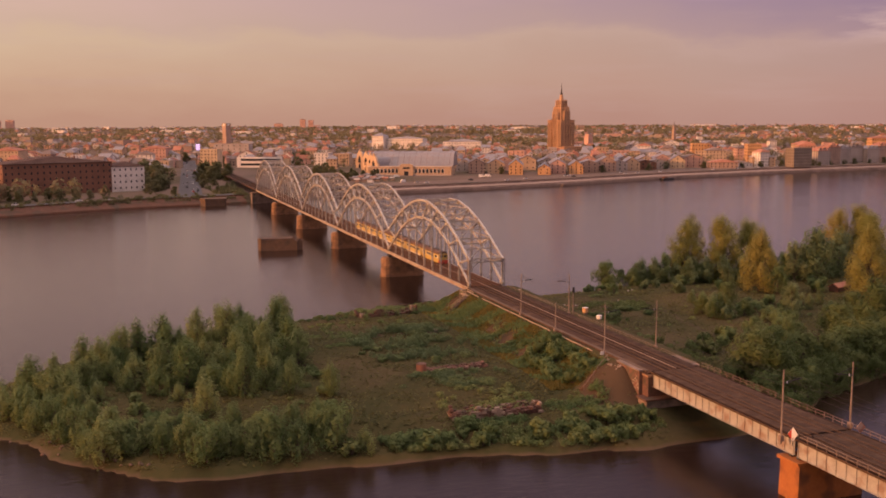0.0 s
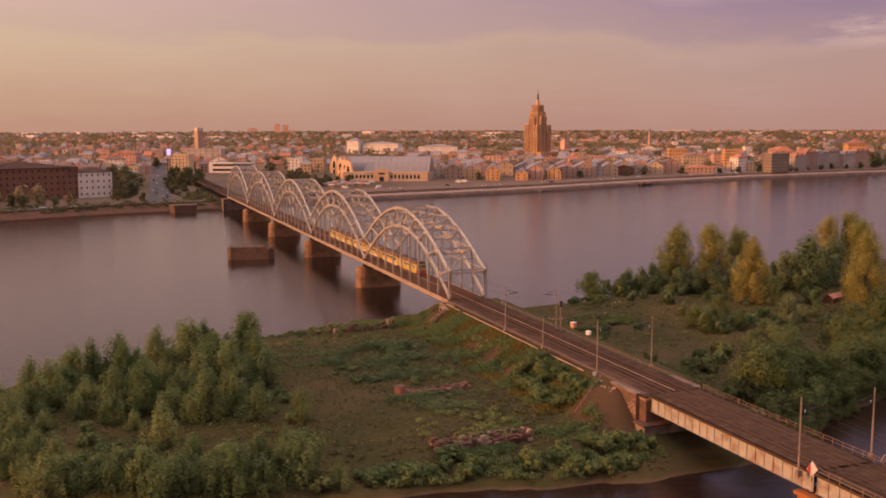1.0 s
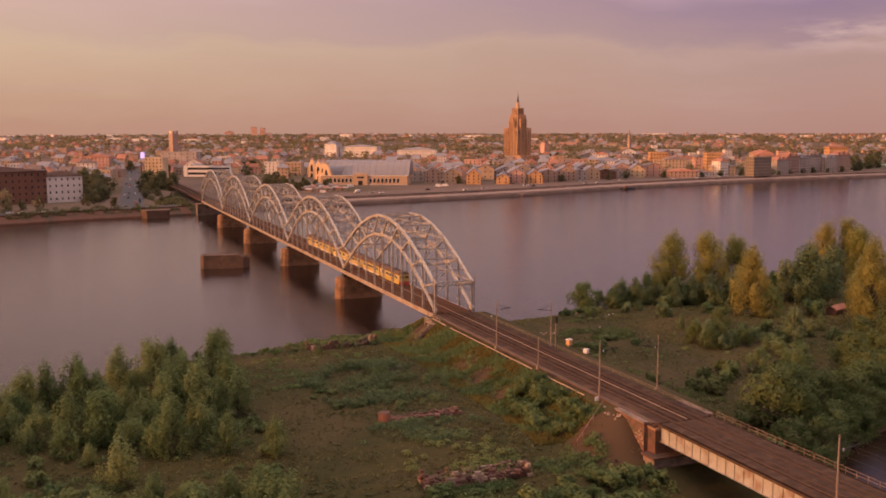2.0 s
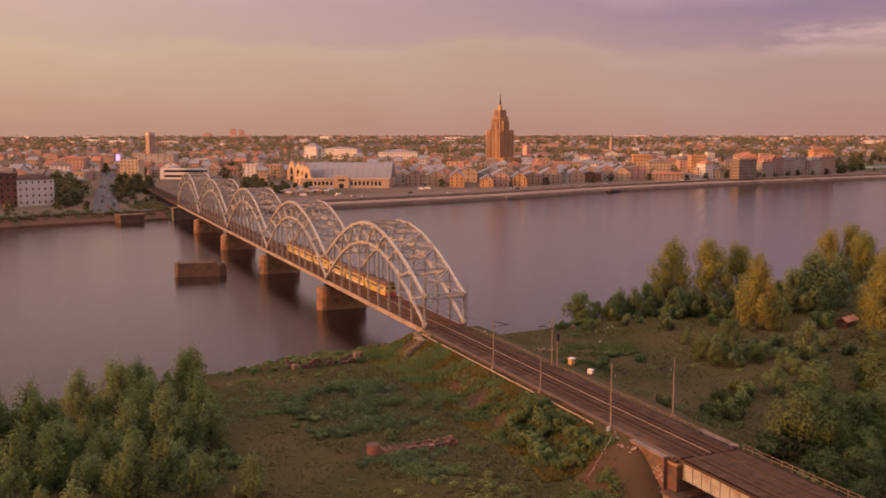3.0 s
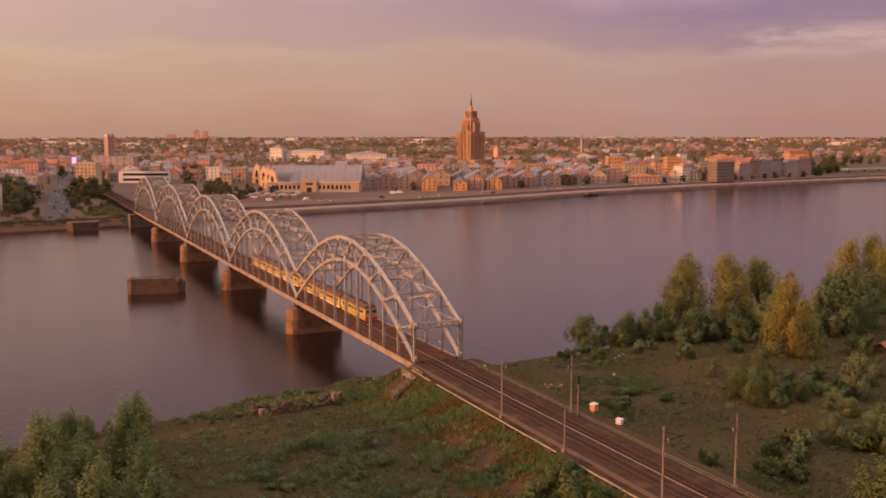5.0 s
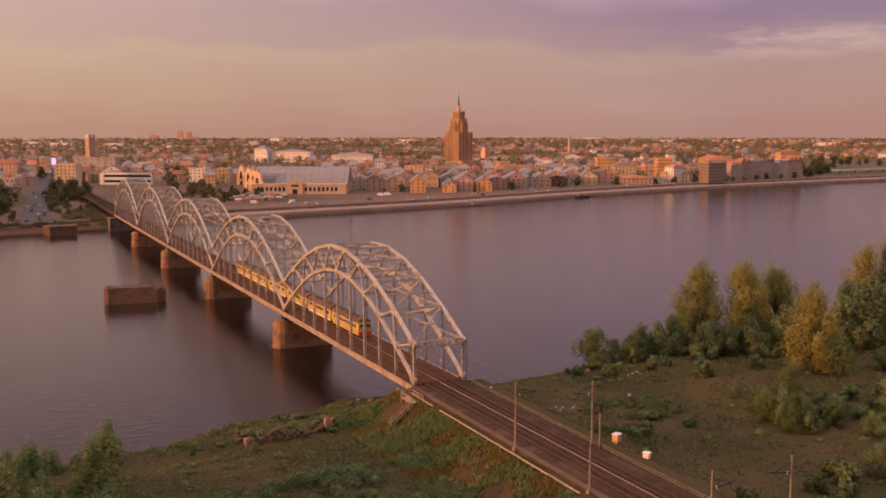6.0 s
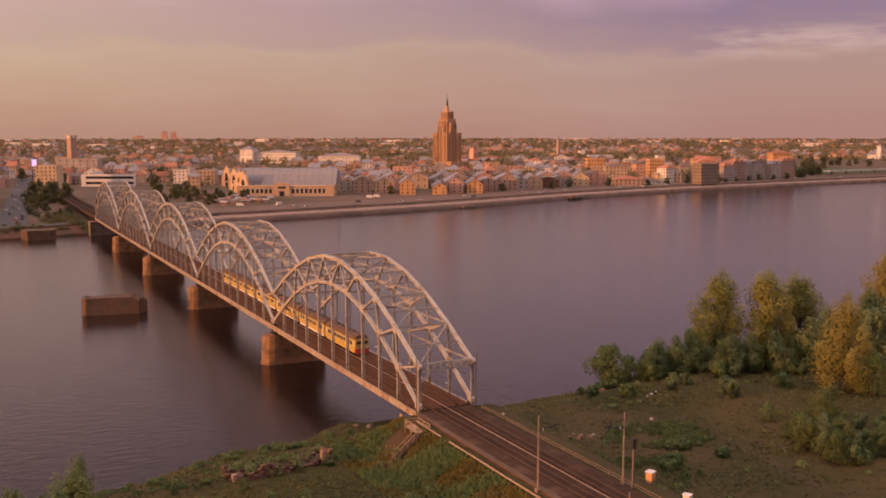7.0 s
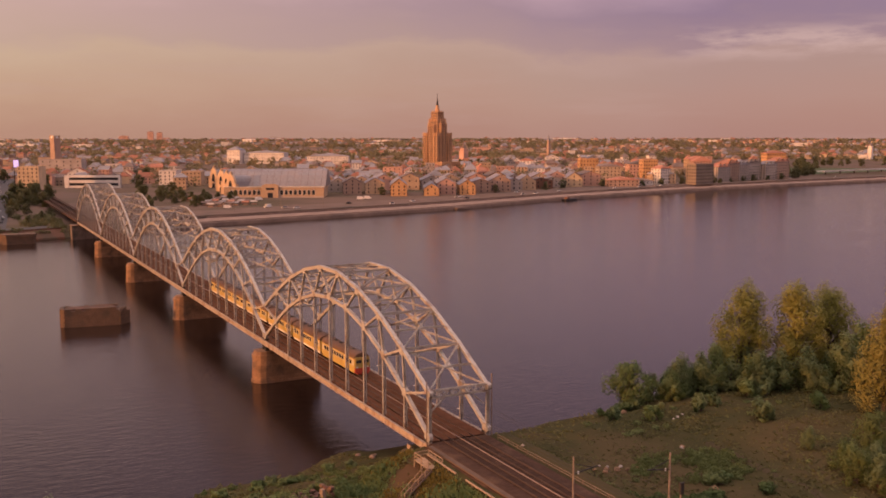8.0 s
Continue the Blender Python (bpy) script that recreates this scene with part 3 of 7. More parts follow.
def chord(points, w, h):
    """Two webs, a top plate and lacing bars below."""
    s = Shape()
    for p, q in zip(points[:-1], points[1:]):
        for k in (-1, 1):
            o = Vector((k * (w / 2 - 0.05), 0, 0))
            s.beam(p + o, q + o, 0.09, h)
        n = (q - p).normalized().cross(Vector((1, 0, 0)))
        n = n if n.z > 0 else -n
        s.beam(p + n * (h / 2), q + n * (h / 2), w + 0.06, 0.06)
        s.beam(p - n * (h / 2), q - n * (h / 2), w * 0.8, 0.05)
    return s


def laced(p, q, w, h):
    """An upright member: two bars w apart over all, tied by small plates."""
    s = Shape()
    for k in (-1, 1):
        o = Vector((k * (w - 0.17) / 2, 0, 0))
        s.beam(p + o, q + o, 0.17, h, (0, 1, 0))
    n = max(int((q - p).length / 2.4), 2)
    for k in range(1, n):
        m = p.lerp(q, k / n)
        s.box((m.x, m.y, m.z), (w - 0.34, 0.06, 0.35))
    return s


def truss_span():
    span = thing("truss_span", "pale painted steel arched truss span with hangers and bracing", "bridge span", group="spans of the railway bridge")
    for side in (-1, 1):
        L, U = [low(i, side) for i in range(11)], [high(i, side) for i in range(10)]
        for p, q in zip(L[:-1], L[1:]):
            part("lower_chord", chord((p, q), 0.58, 0.60), STEEL, span)
        for p, q in zip(U[:-1], U[1:]):
            part("upper_chord", chord((p, q), 0.60, 0.64), STEEL, span)
        for i in range(1, 10):
            foot = Vector((side * HALF + 0.2, L[i].y, DECKZ - 0.4))
            part("hanger", laced(foot, L[i], 0.62, 0.36), STEEL, span)
            for j in (i - 1, i):
                part("web_bar", Shape().hbar(L[i], U[j], 0.44, 0.36, 0.07), STEEL, span)
            part("gusset_plate", gusset(L[i] + Vector((0, 0, 0.22)), 0.92), STEEL, span)
        for i in range(1, 9):
            part("gusset_plate", gusset(U[i] - Vector((0, 0, 0.4)), 0.8), STEEL, span)
        for p in (L[0], L[10]):
            part("bearing_plate", gusset(p, 1.0), STEEL, span)
            part("bearing", Shape().box((p.x, p.y + (0.6 if p is L[0] else -0.6), 8.15), (1.1, 1.0, 0.9), top=(0.7, 0.8)).box((p.x, p.y + (0.6 if p is L[0] else -0.6), 9.6), (0.8, 0.9, 2.2)), DARK, span)
        # edge girder with stiffeners
        g = Shape().box((side * 5.75, SPAN / 2, 9.63), (0.12, SPAN - 0.3, 1.0)).box((side * 5.78, SPAN / 2, 10.15), (0.5, SPAN - 0.3, 0.07)).box((side * 5.78, SPAN / 2, 9.12), (0.5, SPAN - 0.3, 0.07))
        part("edge_girder", g, EDGE, span)
        st = Shape()
        for k in range(30):
            st.box((side * 5.87, 1.5 + 3 * k, 9.63), (0.12, 0.12, 0.96))
        tagged(part("stiffener", st, EDGE, span), kind="stuff")
        for i in (1, 3, 5, 7, 9):
            lamp = part("walkway_lamp", Shape().box((side * 5.25, L[i].y + 0.35, 12.15), (0.5, 0.22, 0.16), top=(0.8, 0.8)), WHITE, span, "small white walkway lamp")
            part("lamp_arm", Shape().beam((side * 5.6, L[i].y + 0.1, 11.9), (side * 5.2, L[i].y + 0.35, 12.1), 0.06), DARK, lamp)
    for i in range(0, 10):
        a, b = high(i, -1), high(i, 1)
        if 0 < i < 9:
            part("top_strut", Shape().hbar(a, b, 0.34, 0.42, 0.06), STEEL, span)
        if i < 9:
            c, d = high(i + 1, -1), high(i + 1, 1)
            part("wind_brace", Shape().hbar(a, d, 0.26, 0.26, 0.05), STEEL, span)
            part("wind_brace", Shape().hbar(b, c, 0.26, 0.26, 0.05), STEEL, span)
            mid = (a + d) / 2
            part("mid_strut", Shape().hbar((a + c) / 2, (b + d) / 2, 0.28, 0.34, 0.06), STEEL, span)
            part("brace_plate", Shape().box(mid, (0.8, 0.8, 0.3)), STEEL, span)
    for i in range(2, 9):
        a, b = low(i, -1), low(i, 1)
        part("cross_strut", Shape().hbar(a, b, 0.3, 0.36, 0.06), STEEL, span)
        mid = (a + b) / 2
        j = i if i > 5 else i - 1
        part("sway_brace", Shape().beam(mid, high(j, -1), 0.2, 0.2), STEEL, span)
        part("sway_brace", Shape().beam(mid, high(j, 1), 0.2, 0.2), STEEL, span)
    for i in range(11):
        y = min(max(low(i, 1).y, 0.7), SPAN - 0.7)
        part("floor_beam", Shape().box((0, y, 9.2), (11.3, 0.45, 1.3)), DARK, span)
    for x in (-3.0, -1.2, 1.2, 3.0):
        part("stringer", Shape().box((x, SPAN / 2, 9.5), (0.35, SPAN - 0.4, 0.7)), DARK, span)
    part("deck_floor", Shape().box((0, SPAN / 2, 9.93), (11.2, SPAN - 0.2, 0.12)), DECK, span, "rusty brown timber deck")
    for x, w in ((-4.2, 2.1), (-2.05, 1.30), (0, 2.34), (2.05, 1.30), (4.2, 2.1)):
        part("walk_board", Shape().box((x, SPAN / 2, 10.26), (w, SPAN - 0.5, 0.06)), DECK, span)
    for side in (-1, 1):
        r = Shape().beam((side * 5.55, 0, 11.2), (side * 5.55, SPAN, 11.2), 0.06)
        for k in range(31):
            r.beam((side * 5.55, 3 * k, 10.1), (side * 5.55, 3 * k, 11.2), 0.06)
        part("hand_rail", r, DARK, span)
    return span


first = truss_span()
for k in range(1, 5):
    copy_thing(first, pose(0, k * SPAN, 0))


def portal(y, face):
    p = thing("portal_frame", "pale steel portal frame with posts and a lattice cross beam", "portal frame", group="portals of the railway bridge")
    for side in (-1, 1):
        part("post", Shape().hbar((side * HALF + 0.2, y, 9.7), (side * HALF + 0.2, y, 19.1), 0.55, 0.5, 0.09, (0, 1, 0)), STEEL, p)
        part("knee_plate", gusset((side * HALF + 0.2, y, 18.5), 0.75), STEEL, p)
        part("mast", Shape().beam((side * (HALF + 0.65) + 0.2, y - face * 0.2, 9.7), (side * (HALF + 0.65) + 0.2, y - face * 0.2, 20.6), 0.14), RAILING, p)
    b = Shape()
    for z in (17.75, 18.9):
        for k in (-0.22, 0.22):
            b.box((0.2, y + k, z), (10.3, 0.14, 0.26))
    for k in range(14):
        u, h = -4.9 + 0.7 * k, 1 if k % 2 else -1
        for e in (-0.22, 0.22):
            b.beam((0.2 + u, y + e, 18.32 - h * 0.52), (0.9 + u, y + e, 18.32 + h * 0.52), 0.05, 0.24, (0, 1, 0))
    part("cross_beam", b, STEEL, p, "pale steel lattice beam")
    for side in (-1, 1):
        part("knee_brace", Shape().beam((side * 4.9, y, 15.6), (side * 2.4, y, 17.7), 0.22), STEEL, p)
    return p


portal(0.0, 1)
portal(5 * SPAN, -1)


def stadium(hw, ht, n=6):
    """Plan of a pier with round ends: half width hw along x, half thickness ht."""
    c = hw - ht
    return [(c + ht * math.cos(a), ht * math.sin(a)) for a in [math.pi * (k / n - 0.5) for k in range(n + 1)]] + [(-c - ht * math.cos(a), -ht * math.sin(a)) for a in [math.pi * (k / n - 0.5) for k in range(n + 1)]]


def pier():
    p = thing("bridge_pier", "granite bridge pier with rounded ends standing in the river", "bridge pier", group="piers of the railway bridge")
    part("footing", Shape().prism(stadium(9.1, 3.1), -3.0, 0.5), STONE, p)
    part("shaft", Shape().prism(stadium(8.8, 2.7), 0.5, 6.3, 0.97), STONE, p)
    part("cornice", Shape().prism(stadium(8.8, 2.85), 6.3, 6.9), STONE, p, "pale projecting stone cornice")
    part("cap", Shape().prism(stadium(8.4, 2.4), 6.9, 7.7, 0.97), STONE, p)
    for i in range(1, 6):
        part("course", Shape().prism(stadium(8.86 - 0.05 * i, 2.75 - 0.02 * i), 0.6 + i * 0.95, 0.6 + i * 0.95 + 0.86), STONE, p)
    return p


river_pier = pier()
river_pier.location.y = SPAN
for k in range(2, 5):
    copy_thing(river_pier, pose(0, k * SPAN, 0))

for y0, y1, hw in ((-2.6, 2.8, 8.2), (447.5, 456, 9.0)):
    ab = thing("abutment", "weathered stone abutment carrying the end of the bridge", "abutment")
    part("wall", Shape().box((0, (y0 + y1) / 2, 3.6), (2 * hw, y1 - y0, 8.2)), OLDSTONE, ab)
    part("coping", Shape().box((0, (y0 + y1) / 2, 7.85), (2 * hw + 0.5, y1 - y0 + 0.4, 0.4)), STONE, ab)


# ---- approach bridge over the side channel ----
def girder_span(y0, y1):
    n = (y1 - y0)
    g = thing("girder_span", "pale plate girder span carrying two railway tracks", "bridge span", pose(0, y0, 0), group="girder spans")
    for side in (-1, 1):
        x = side * 5.1
        part("plate_girder", Shape().box((x, n / 2, 8.45), (0.1, n - 0.3, 2.7)).box((x, n / 2, 9.82), (0.55, n - 0.3, 0.08)).box((x, n / 2, 7.08), (0.55, n - 0.3, 0.08)), GIRDER, g)
        m = int(n / 2.1)
        one = Shape().box((0, 0, 0), (0.16, 0.1, 2.6)).mesh("stiffener", GIRDER)
        for k in range(m + 1):
            o = part("stiffener", one, GIRDER, g)
            o.location = (x + side * 0.12, 0.4 + (n - 0.8) * k / m, 8.45)
        part("kerb_board", Shape().box((side * 5.75, n / 2, 10.05), (0.22, n, 0.35)), OLDDECK, g)
    part("deck_floor", Shape().box((0, n / 2, 9.94), (11.3, n, 0.13)), OLDDECK, g)
    for x, w in ((-4.2, 2.1), (-2.05, 1.30), (0, 2.34), (2.05, 1.30), (4.2, 2.1)):
        part("walk_board", Shape().box((x, n / 2, 10.26), (w, n - 0.5, 0.06)), OLDDECK, g)
    for k in range(int(n / 5) + 1):
        part("floor_beam", Shape().box((0, min(0.4 + 5 * k, n - 0.4), 9.0), (10.0, 0.35, 1.4)), DARK, g)
    return g


girder_span(-149.6, -106.2)
girder_span(-193.6, -150.0)
girder_span(-237.6, -194.0)
for y in (-149.8, -193.8, -237.8):
    p = thing("approach_pier", "weathered stone pier of the approach bridge in dark water", "bridge pier", pose(0, y, 0), group="approach piers")
    part("shaft", Shape().prism([(-6.4, -2.4), (6.4, -2.4), (7.6, 0), (6.4, 2.4), (-6.4, 2.4)], -3, 6.2, 0.98), RUSTSTONE, p)
    part("cap", Shape().box((0, 0, 6.5), (13.6, 5.2, 0.55)), RUSTSTONE, p)
    for x in (-5.1, 5.1):
        part("bearing", Shape().box((x, -0.9, 6.92), (0.8, 0.7, 0.3)).box((x, 0.9, 6.92), (0.8, 0.7, 0.3)), DARK, p)
ab = thing("abutment", "mossy old stone abutment with stepped wing walls", "abutment")
part("wall", Shape().box((0, -104.5, 5.4), (12.6, 3.6, 7.4)), DARKBRICK, ab)
part("cap", Shape().box((0, -104.6, 9.25), (13.0, 3.8, 0.35)), STONE, ab)
part("footing", Shape().box((0, -106.6, 3.2), (15.5, 3.4, 3.0)), OLDSTONE, ab)
part("footing_cap", Shape().box((0, -106.6, 4.85), (16.2, 3.8, 0.35)), DARKBRICK, ab)
for side in (-1, 1):
    part("wing_wall", Shape().box((side * 6.6, -99.4, 6.3), (0.9, 9.2, 7.0)), DARKBRICK, ab)
    part("wing_coping", Shape().box((side * 6.65, -99.4, 9.9), (1.2, 9.4, 0.3)), OLDSTONE, ab)
part("core", Shape().box((0, -98.6, 6.0), (12.2, 8.0, 7.0)), OLDSTONE, ab)

wg = random.Random(8)
for k in range(26):
    part("plaster_patch", Shape().box((-7.06, wg.uniform(-103.8, -100.0), wg.triangular(5.2, 9.2, 6.4)), (0.05, wg.uniform(0.2, 0.7), wg.uniform(0.12, 0.35))), RUINSTONE, ab, "pale patch of bare stone")

# ---- the tracks ----
track = thing("ballast_bed", "dusty brown ballast bed of the railway", "ballast", kind="structure")
part("ballast", Shape().add([(-6.4, -105.8, 9.6), (6.4, -105.8, 9.6), (6.4, -0.2, 9.6), (-6.4, -0.2, 9.6), (-5.2, -105.8, 10.22), (5.2, -105.8, 10.22), (5.2, -0.2, 10.22), (-5.2, -0.2, 10.22)], ((4, 5, 6, 7), (0, 4, 7, 3), (1, 2, 6, 5), (0, 1, 5, 4), (3, 7, 6, 2))), BALLAST, track)
part("walkway", Shape().box((-5.5, -53, 10.02), (1.3, 104, 0.26)), PATHM, track, "trodden brown path beside the track")
part("ballast", Shape().box((0, 640, 9.6), (11.5, 370, 1.0)), BALLAST, track)
for x in (-2.05, 2.05):
    tr = thing("railway_track", "worn steel rails on dark wooden sleepers", "railway track", group="tracks")
    for k in (-0.76, 0.76):
        r = Shape().box((x + k, 290, 10.43), (0.075, 1070, 0.06)).box((x + k, 290, 10.35), (0.03, 1070, 0.12)).box((x + k, 290, 10.27), (0.15, 1070, 0.03))
        part("rail", r, RAIL, tr)
    one = Shape().box((0, 0, 0), (2.7, 0.26, 0.16)).mesh("sleeper", SLEEPER)
    y = -105.6
    for n in range(150):
        o = part("sleeper", one, SLEEPER, tr)
        o.location = (x, y + 0.7 * n, 10.17)
    s = Shape()
    for y in list(np.arange(-238, -106, 0.7)) + list(np.arange(-0.3, 700, 0.7)):
        s.box((x, y, 10.17), (2.7, 0.26, 0.16))
    tagged(part("far_sleeper", s, SLEEPER, tr), kind="stuff")
    if x > 0:
        # added bar that draws the bright line of a shining rail
        part("guard_rail", Shape().box((0.25, 173, 10.36), (0.09, 558, 0.16)), BRIGHT_RAIL, tr)

# ---- the town ----
def window_mesh(size):
    """A frame with a pane set back in it, seen from -y."""
    key = ("window", size)
    if key not in WINDOWS:
        s = Shape().box((0, 0, 0), (size[0] + 0.3, 0.14, size[1] + 0.3)).box((0, -0.05, 0), (size[0], 0.08, size[1]))
        me = s.mesh("window", WHITE)
        me.materials.append(GLASS)
        for p in list(me.polygons)[6:]:
            p.material_index = 1
        WINDOWS[key] = me
    return WINDOWS[key]


WINDOWS = {}


def windows(parent, w, z, n, face, depth, size=(1.1, 1.8), rows=1, storey=3.3, joined=None):
    """Windows on one face of a box w by depth: face 0 is -y, 1 is +x, 2 is +y, 3 is -x; joined: a Shape to collect small far panes in."""
    for r in range(rows):
        for k in range(n):
            m = pose(0, 0, 0, 0, 0, 90 * face) @ pose(-w / 2 + w * (k + 0.5) / n, -depth / 2 - 0.02, z + r * storey)
            if joined is None:
                part("window", window_mesh(size), WHITE, parent).matrix_basis = m
            else:
                b = Shape().box((0, -0.03, 0), (size[0], 0.08, size[1]))
                joined.add([m @ Vector(p) for p in b.v], b.f)


def house(x, y, w, d, h, rise, wall, roof, rz=0.0, label="", n=3, rows=2, side=4, hip=0.0, base=4.9, group="", name="house", category="house", chimney=True, wsize=(1.1, 1.7), far=False):
    """A house w wide and d deep, its gable to the front (-y) before it is turned by rz."""
    h_ = thing(name, label, category, pose(x, y, base, 0, 0, rz), group)
    s = Shape().box((0, 0, h / 2), (w, d, h))
    if rise > 0 and hip == 0:
        for e in (-1, 1):
            yy = e * (d / 2)
            s.add([(-w / 2, yy, h), (w / 2, yy, h), (0, yy, h + rise), (-w / 2, yy - e * 0.3, h), (w / 2, yy - e * 0.3, h), (0, yy - e * 0.3, h + rise)], ((0, 1, 2), (3, 5, 4), (0, 2, 5, 3), (1, 4, 5, 2)))
    part("wall", s, PLASTER[wall], h_)
    if rise > 0:
        rf = part("roof", Shape().gable(w, d, h + 0.3, rise, 0.5, hip), roof, h_)
    else:
        rf = part("roof", Shape().box((0, 0, h + 0.12), (w - 0.6, d - 0.6, 0.24)), roof, h_)
        part("parapet", Shape().box((0, -d / 2 + 0.1, h + 0.3), (w + 0.3, 0.5, 0.6)).box((0, d / 2 - 0.1, h + 0.3), (w + 0.3, 0.5, 0.6)).box((-w / 2 + 0.1, 0, h + 0.3), (0.5, d - 0.9, 0.6)).box((w / 2 - 0.1, 0, h + 0.3), (0.5, d - 0.9, 0.6)), PLASTER[wall], h_)
    if chimney:
        part("chimney", Shape().box((w * 0.22, d * 0.1, h + rise * 0.6 + 0.9), (0.9, 0.9, 2.0)), BRICK, h_)
    st = (h - 0.6) / max(rows, 1)
    far = Shape() if far else None
    if n:
        windows(h_, w, 0.6 + st * 0.5, n, 0, d, wsize, rows, st, far)
    if side:
        windows(h_, d, 0.6 + st * 0.5, side, 3, w, wsize, rows, st, far)
    if n and rise > 2.5 and hip == 0:
        windows(h_, w * 0.3, h + rise * 0.3, 1, 0, d, wsize, joined=far)
    if far and far.v:
        tagged(part("far_window", far, GLASS, h_), kind="stuff")
    return h_


WARE = "old warehouses on the quay"
house(259.5, 687, 16.52, 32.5, 11, 4.5, "taupe", DARKROOF, -20, "ochre plastered warehouse with a pointed gable", 3, 3, 6, group=WARE, far=True)
house(280, 682, 17.7, 33.75, 10.5, 4.5, "cream", TINROOF, -22, "cream plastered warehouse with a tin roof", 3, 3, 6, group=WARE, far=True)
house(293, 658, 14.16, 52.5, 10, 5.5, "orange", TINROOF, -24, "orange plastered warehouse with a grey tin roof", 3, 3, 9, group=WARE, far=True)
house(320, 646, 12.98, 47.5, 7, 3.8, "orange", TINROOF, -26, "small orange warehouse with a steep gable", 2, 2, 8, group=WARE, far=True)
house(338, 654, 16.52, 50, 10.5, 4.6, "pink", TINROOF, -24, "pinkish plastered warehouse with a grey tin roof", 3, 3, 8, group=WARE, far=True)
house(352, 639, 14.16, 37.5, 9, 4.8, "orange", TINROOF, -24, "orange plastered warehouse with a tin roof", 3, 3, 6, group=WARE, far=True)
house(373, 651, 17.7, 32.5, 10.5, 3.0, "taupe", TINROOF, -24, "dull brown warehouse with a low tin roof", 3, 3, 5, group=WARE, far=True)
house(399, 661, 20.06, 35, 10.8, 5.5, "taupe", TINROOF, -24, "dull brown plastered warehouse with a tin roof", 4, 3, 6, group=WARE, far=True)
house(419, 669, 16.52, 30, 9, 3.2, "grey", TINROOF, -22, "low grey warehouse with a tin roof", 3, 2, 5, group=WARE, far=True)
house(437, 674, 17.7, 32.5, 8.6, 6.0, "cream", TINROOF, -24, "cream warehouse with a tall pointed gable", 3, 2, 5, group=WARE, far=True)
house(460, 684, 23.6, 27.5, 8, 3.0, "brown", DARKROOF, -22, "low brown shed with a dark roof", 4, 2, 4, group=WARE, far=True)
house(482, 696, 25.96, 27.5, 8, 3.0, "grey", TINROOF, -22, "low grey shed with a tin roof", 4, 2, 4, group=WARE, far=True)
house(509, 696, 17.11, 30, 9, 5.8, "yellow", TINROOF, -26, "pale yellow warehouse with a pointed gable", 3, 2, 5, group=WARE, far=True)
house(534, 703, 20.06, 32.5, 12, 3.0, "pink", DARKROOF, -24, "pinkish warehouse with a dark roof", 3, 3, 5, group=WARE, far=True)
house(552, 668, 32, 16, 7, 3.0, "taupe", REDROOF, -22, "long low dull brown building with a red roof", 7, 2, 3, hip=4, far=True)
house(585, 680, 24, 14, 5, 2.5, "white", DARKROOF, -20, "low white building with a dark roof", 6, 1, 3, hip=3, far=True)
house(622, 690, 26, 20, 11, 4.0, "cream", TINROOF, -24, "cream plastered house with a tin roof", 6, 3, 4, hip=5, far=True)
house(655, 752, 17, 22, 24, 0, "orange", DARKROOF, -26, "tall orange plastered tenement house", 6, 6, 5, far=True)
FLATS = "tenement houses on the quay"
# this front lies in shade; its plaster is darkened, as the sun reaches it here
house(650, 660, 29, 13, 21.5, 0, "shade_umber", DARKROOF, 9, "broad flat-roofed tenement house, shade put into its brown walls", 8, 6, 4, group=FLATS, far=True)
house(616, 684, 15, 13, 17, 3, "white", REDROOF, 9, "narrow white tenement house with a red roof", 4, 5, 3, hip=3, group=FLATS, far=True)


def tenement(x, y, w, h, rise, wall, roof, label, n):
    """A tenement 15 m deep with gabled attic windows along its front."""
    t = house(x, y, w, 15, h, rise, wall, roof, 9, label, 6, 6, 4, hip=4, group=FLATS, far=True)
    for k in range(n):
        u = -w / 2 + w * (k + 0.5) / n
        b = part("dormer", Shape().box((u, -6.1, h + 1.4), (2.6, 2.6, 2.8)), PLASTER[wall], t)
        g = Shape().gable(2.6, 3.0, h + 2.8, 1.3, 0.25)
        g.v = [(u + p[0], p[1] - 5.9, p[2]) for p in g.v]
        part("dormer_roof", g, roof, b)
        part("dormer_window", Shape().box((u, -7.44, h + 1.5), (1.2, 0.1, 1.5)), GLASS, b)


tenement(703, 688, 22, 17.5, 3.5, "grey", REDROOF, "greyish tenement house with a red attic roof", 3)
tenement(727, 699, 22, 21, 4.0, "taupe", REDROOF, "dark brown tenement house with a steep red roof", 2)
tenement(749, 706, 20, 18.5, 5.5, "grey", TINROOF, "dull grey tenement house with tall attic gables", 3)
tenement(772, 711, 23, 20.5, 3.0, "grey", DARKROOF, "grey tenement house with a low dark roof", 3)
tenement(796, 709, 22, 18, 3.5, "grey", TINROOF, "pale grey tenement house with a tin roof", 3)
tenement(822, 716, 26, 21, 4.5, "taupe", REDROOF, "dull brown tenement house with a steep red roof", 3)
house(841, 741, 24, 18, 30, 3.0, "orange", REDROOF, -22, "tall orange tenement house with a red roof", 8, 7, 5, hip=6, far=True)
house(770, 800, 26, 18, 22, 4.0, "cream", REDROOF, -22, "cream tenement house with a red roof", 7, 6, 5, hip=5, far=True)
house(748, 768, 22, 16, 21, 5.0, "pink", REDROOF, -24, "pink tenement house with a steep red roof", 6, 6, 5, hip=4, far=True)
house(690, 812, 30, 22, 17, 4.0, "pink", DARKROOF, -24, "long pinkish house with a dark roof", 7, 4, 5, hip=4, far=True)
house(622, 785, 26, 20, 16, 3.5, "sand", DARKROOF, -24, "sand coloured house with a dark roof", 6, 4, 5, hip=4, far=True)
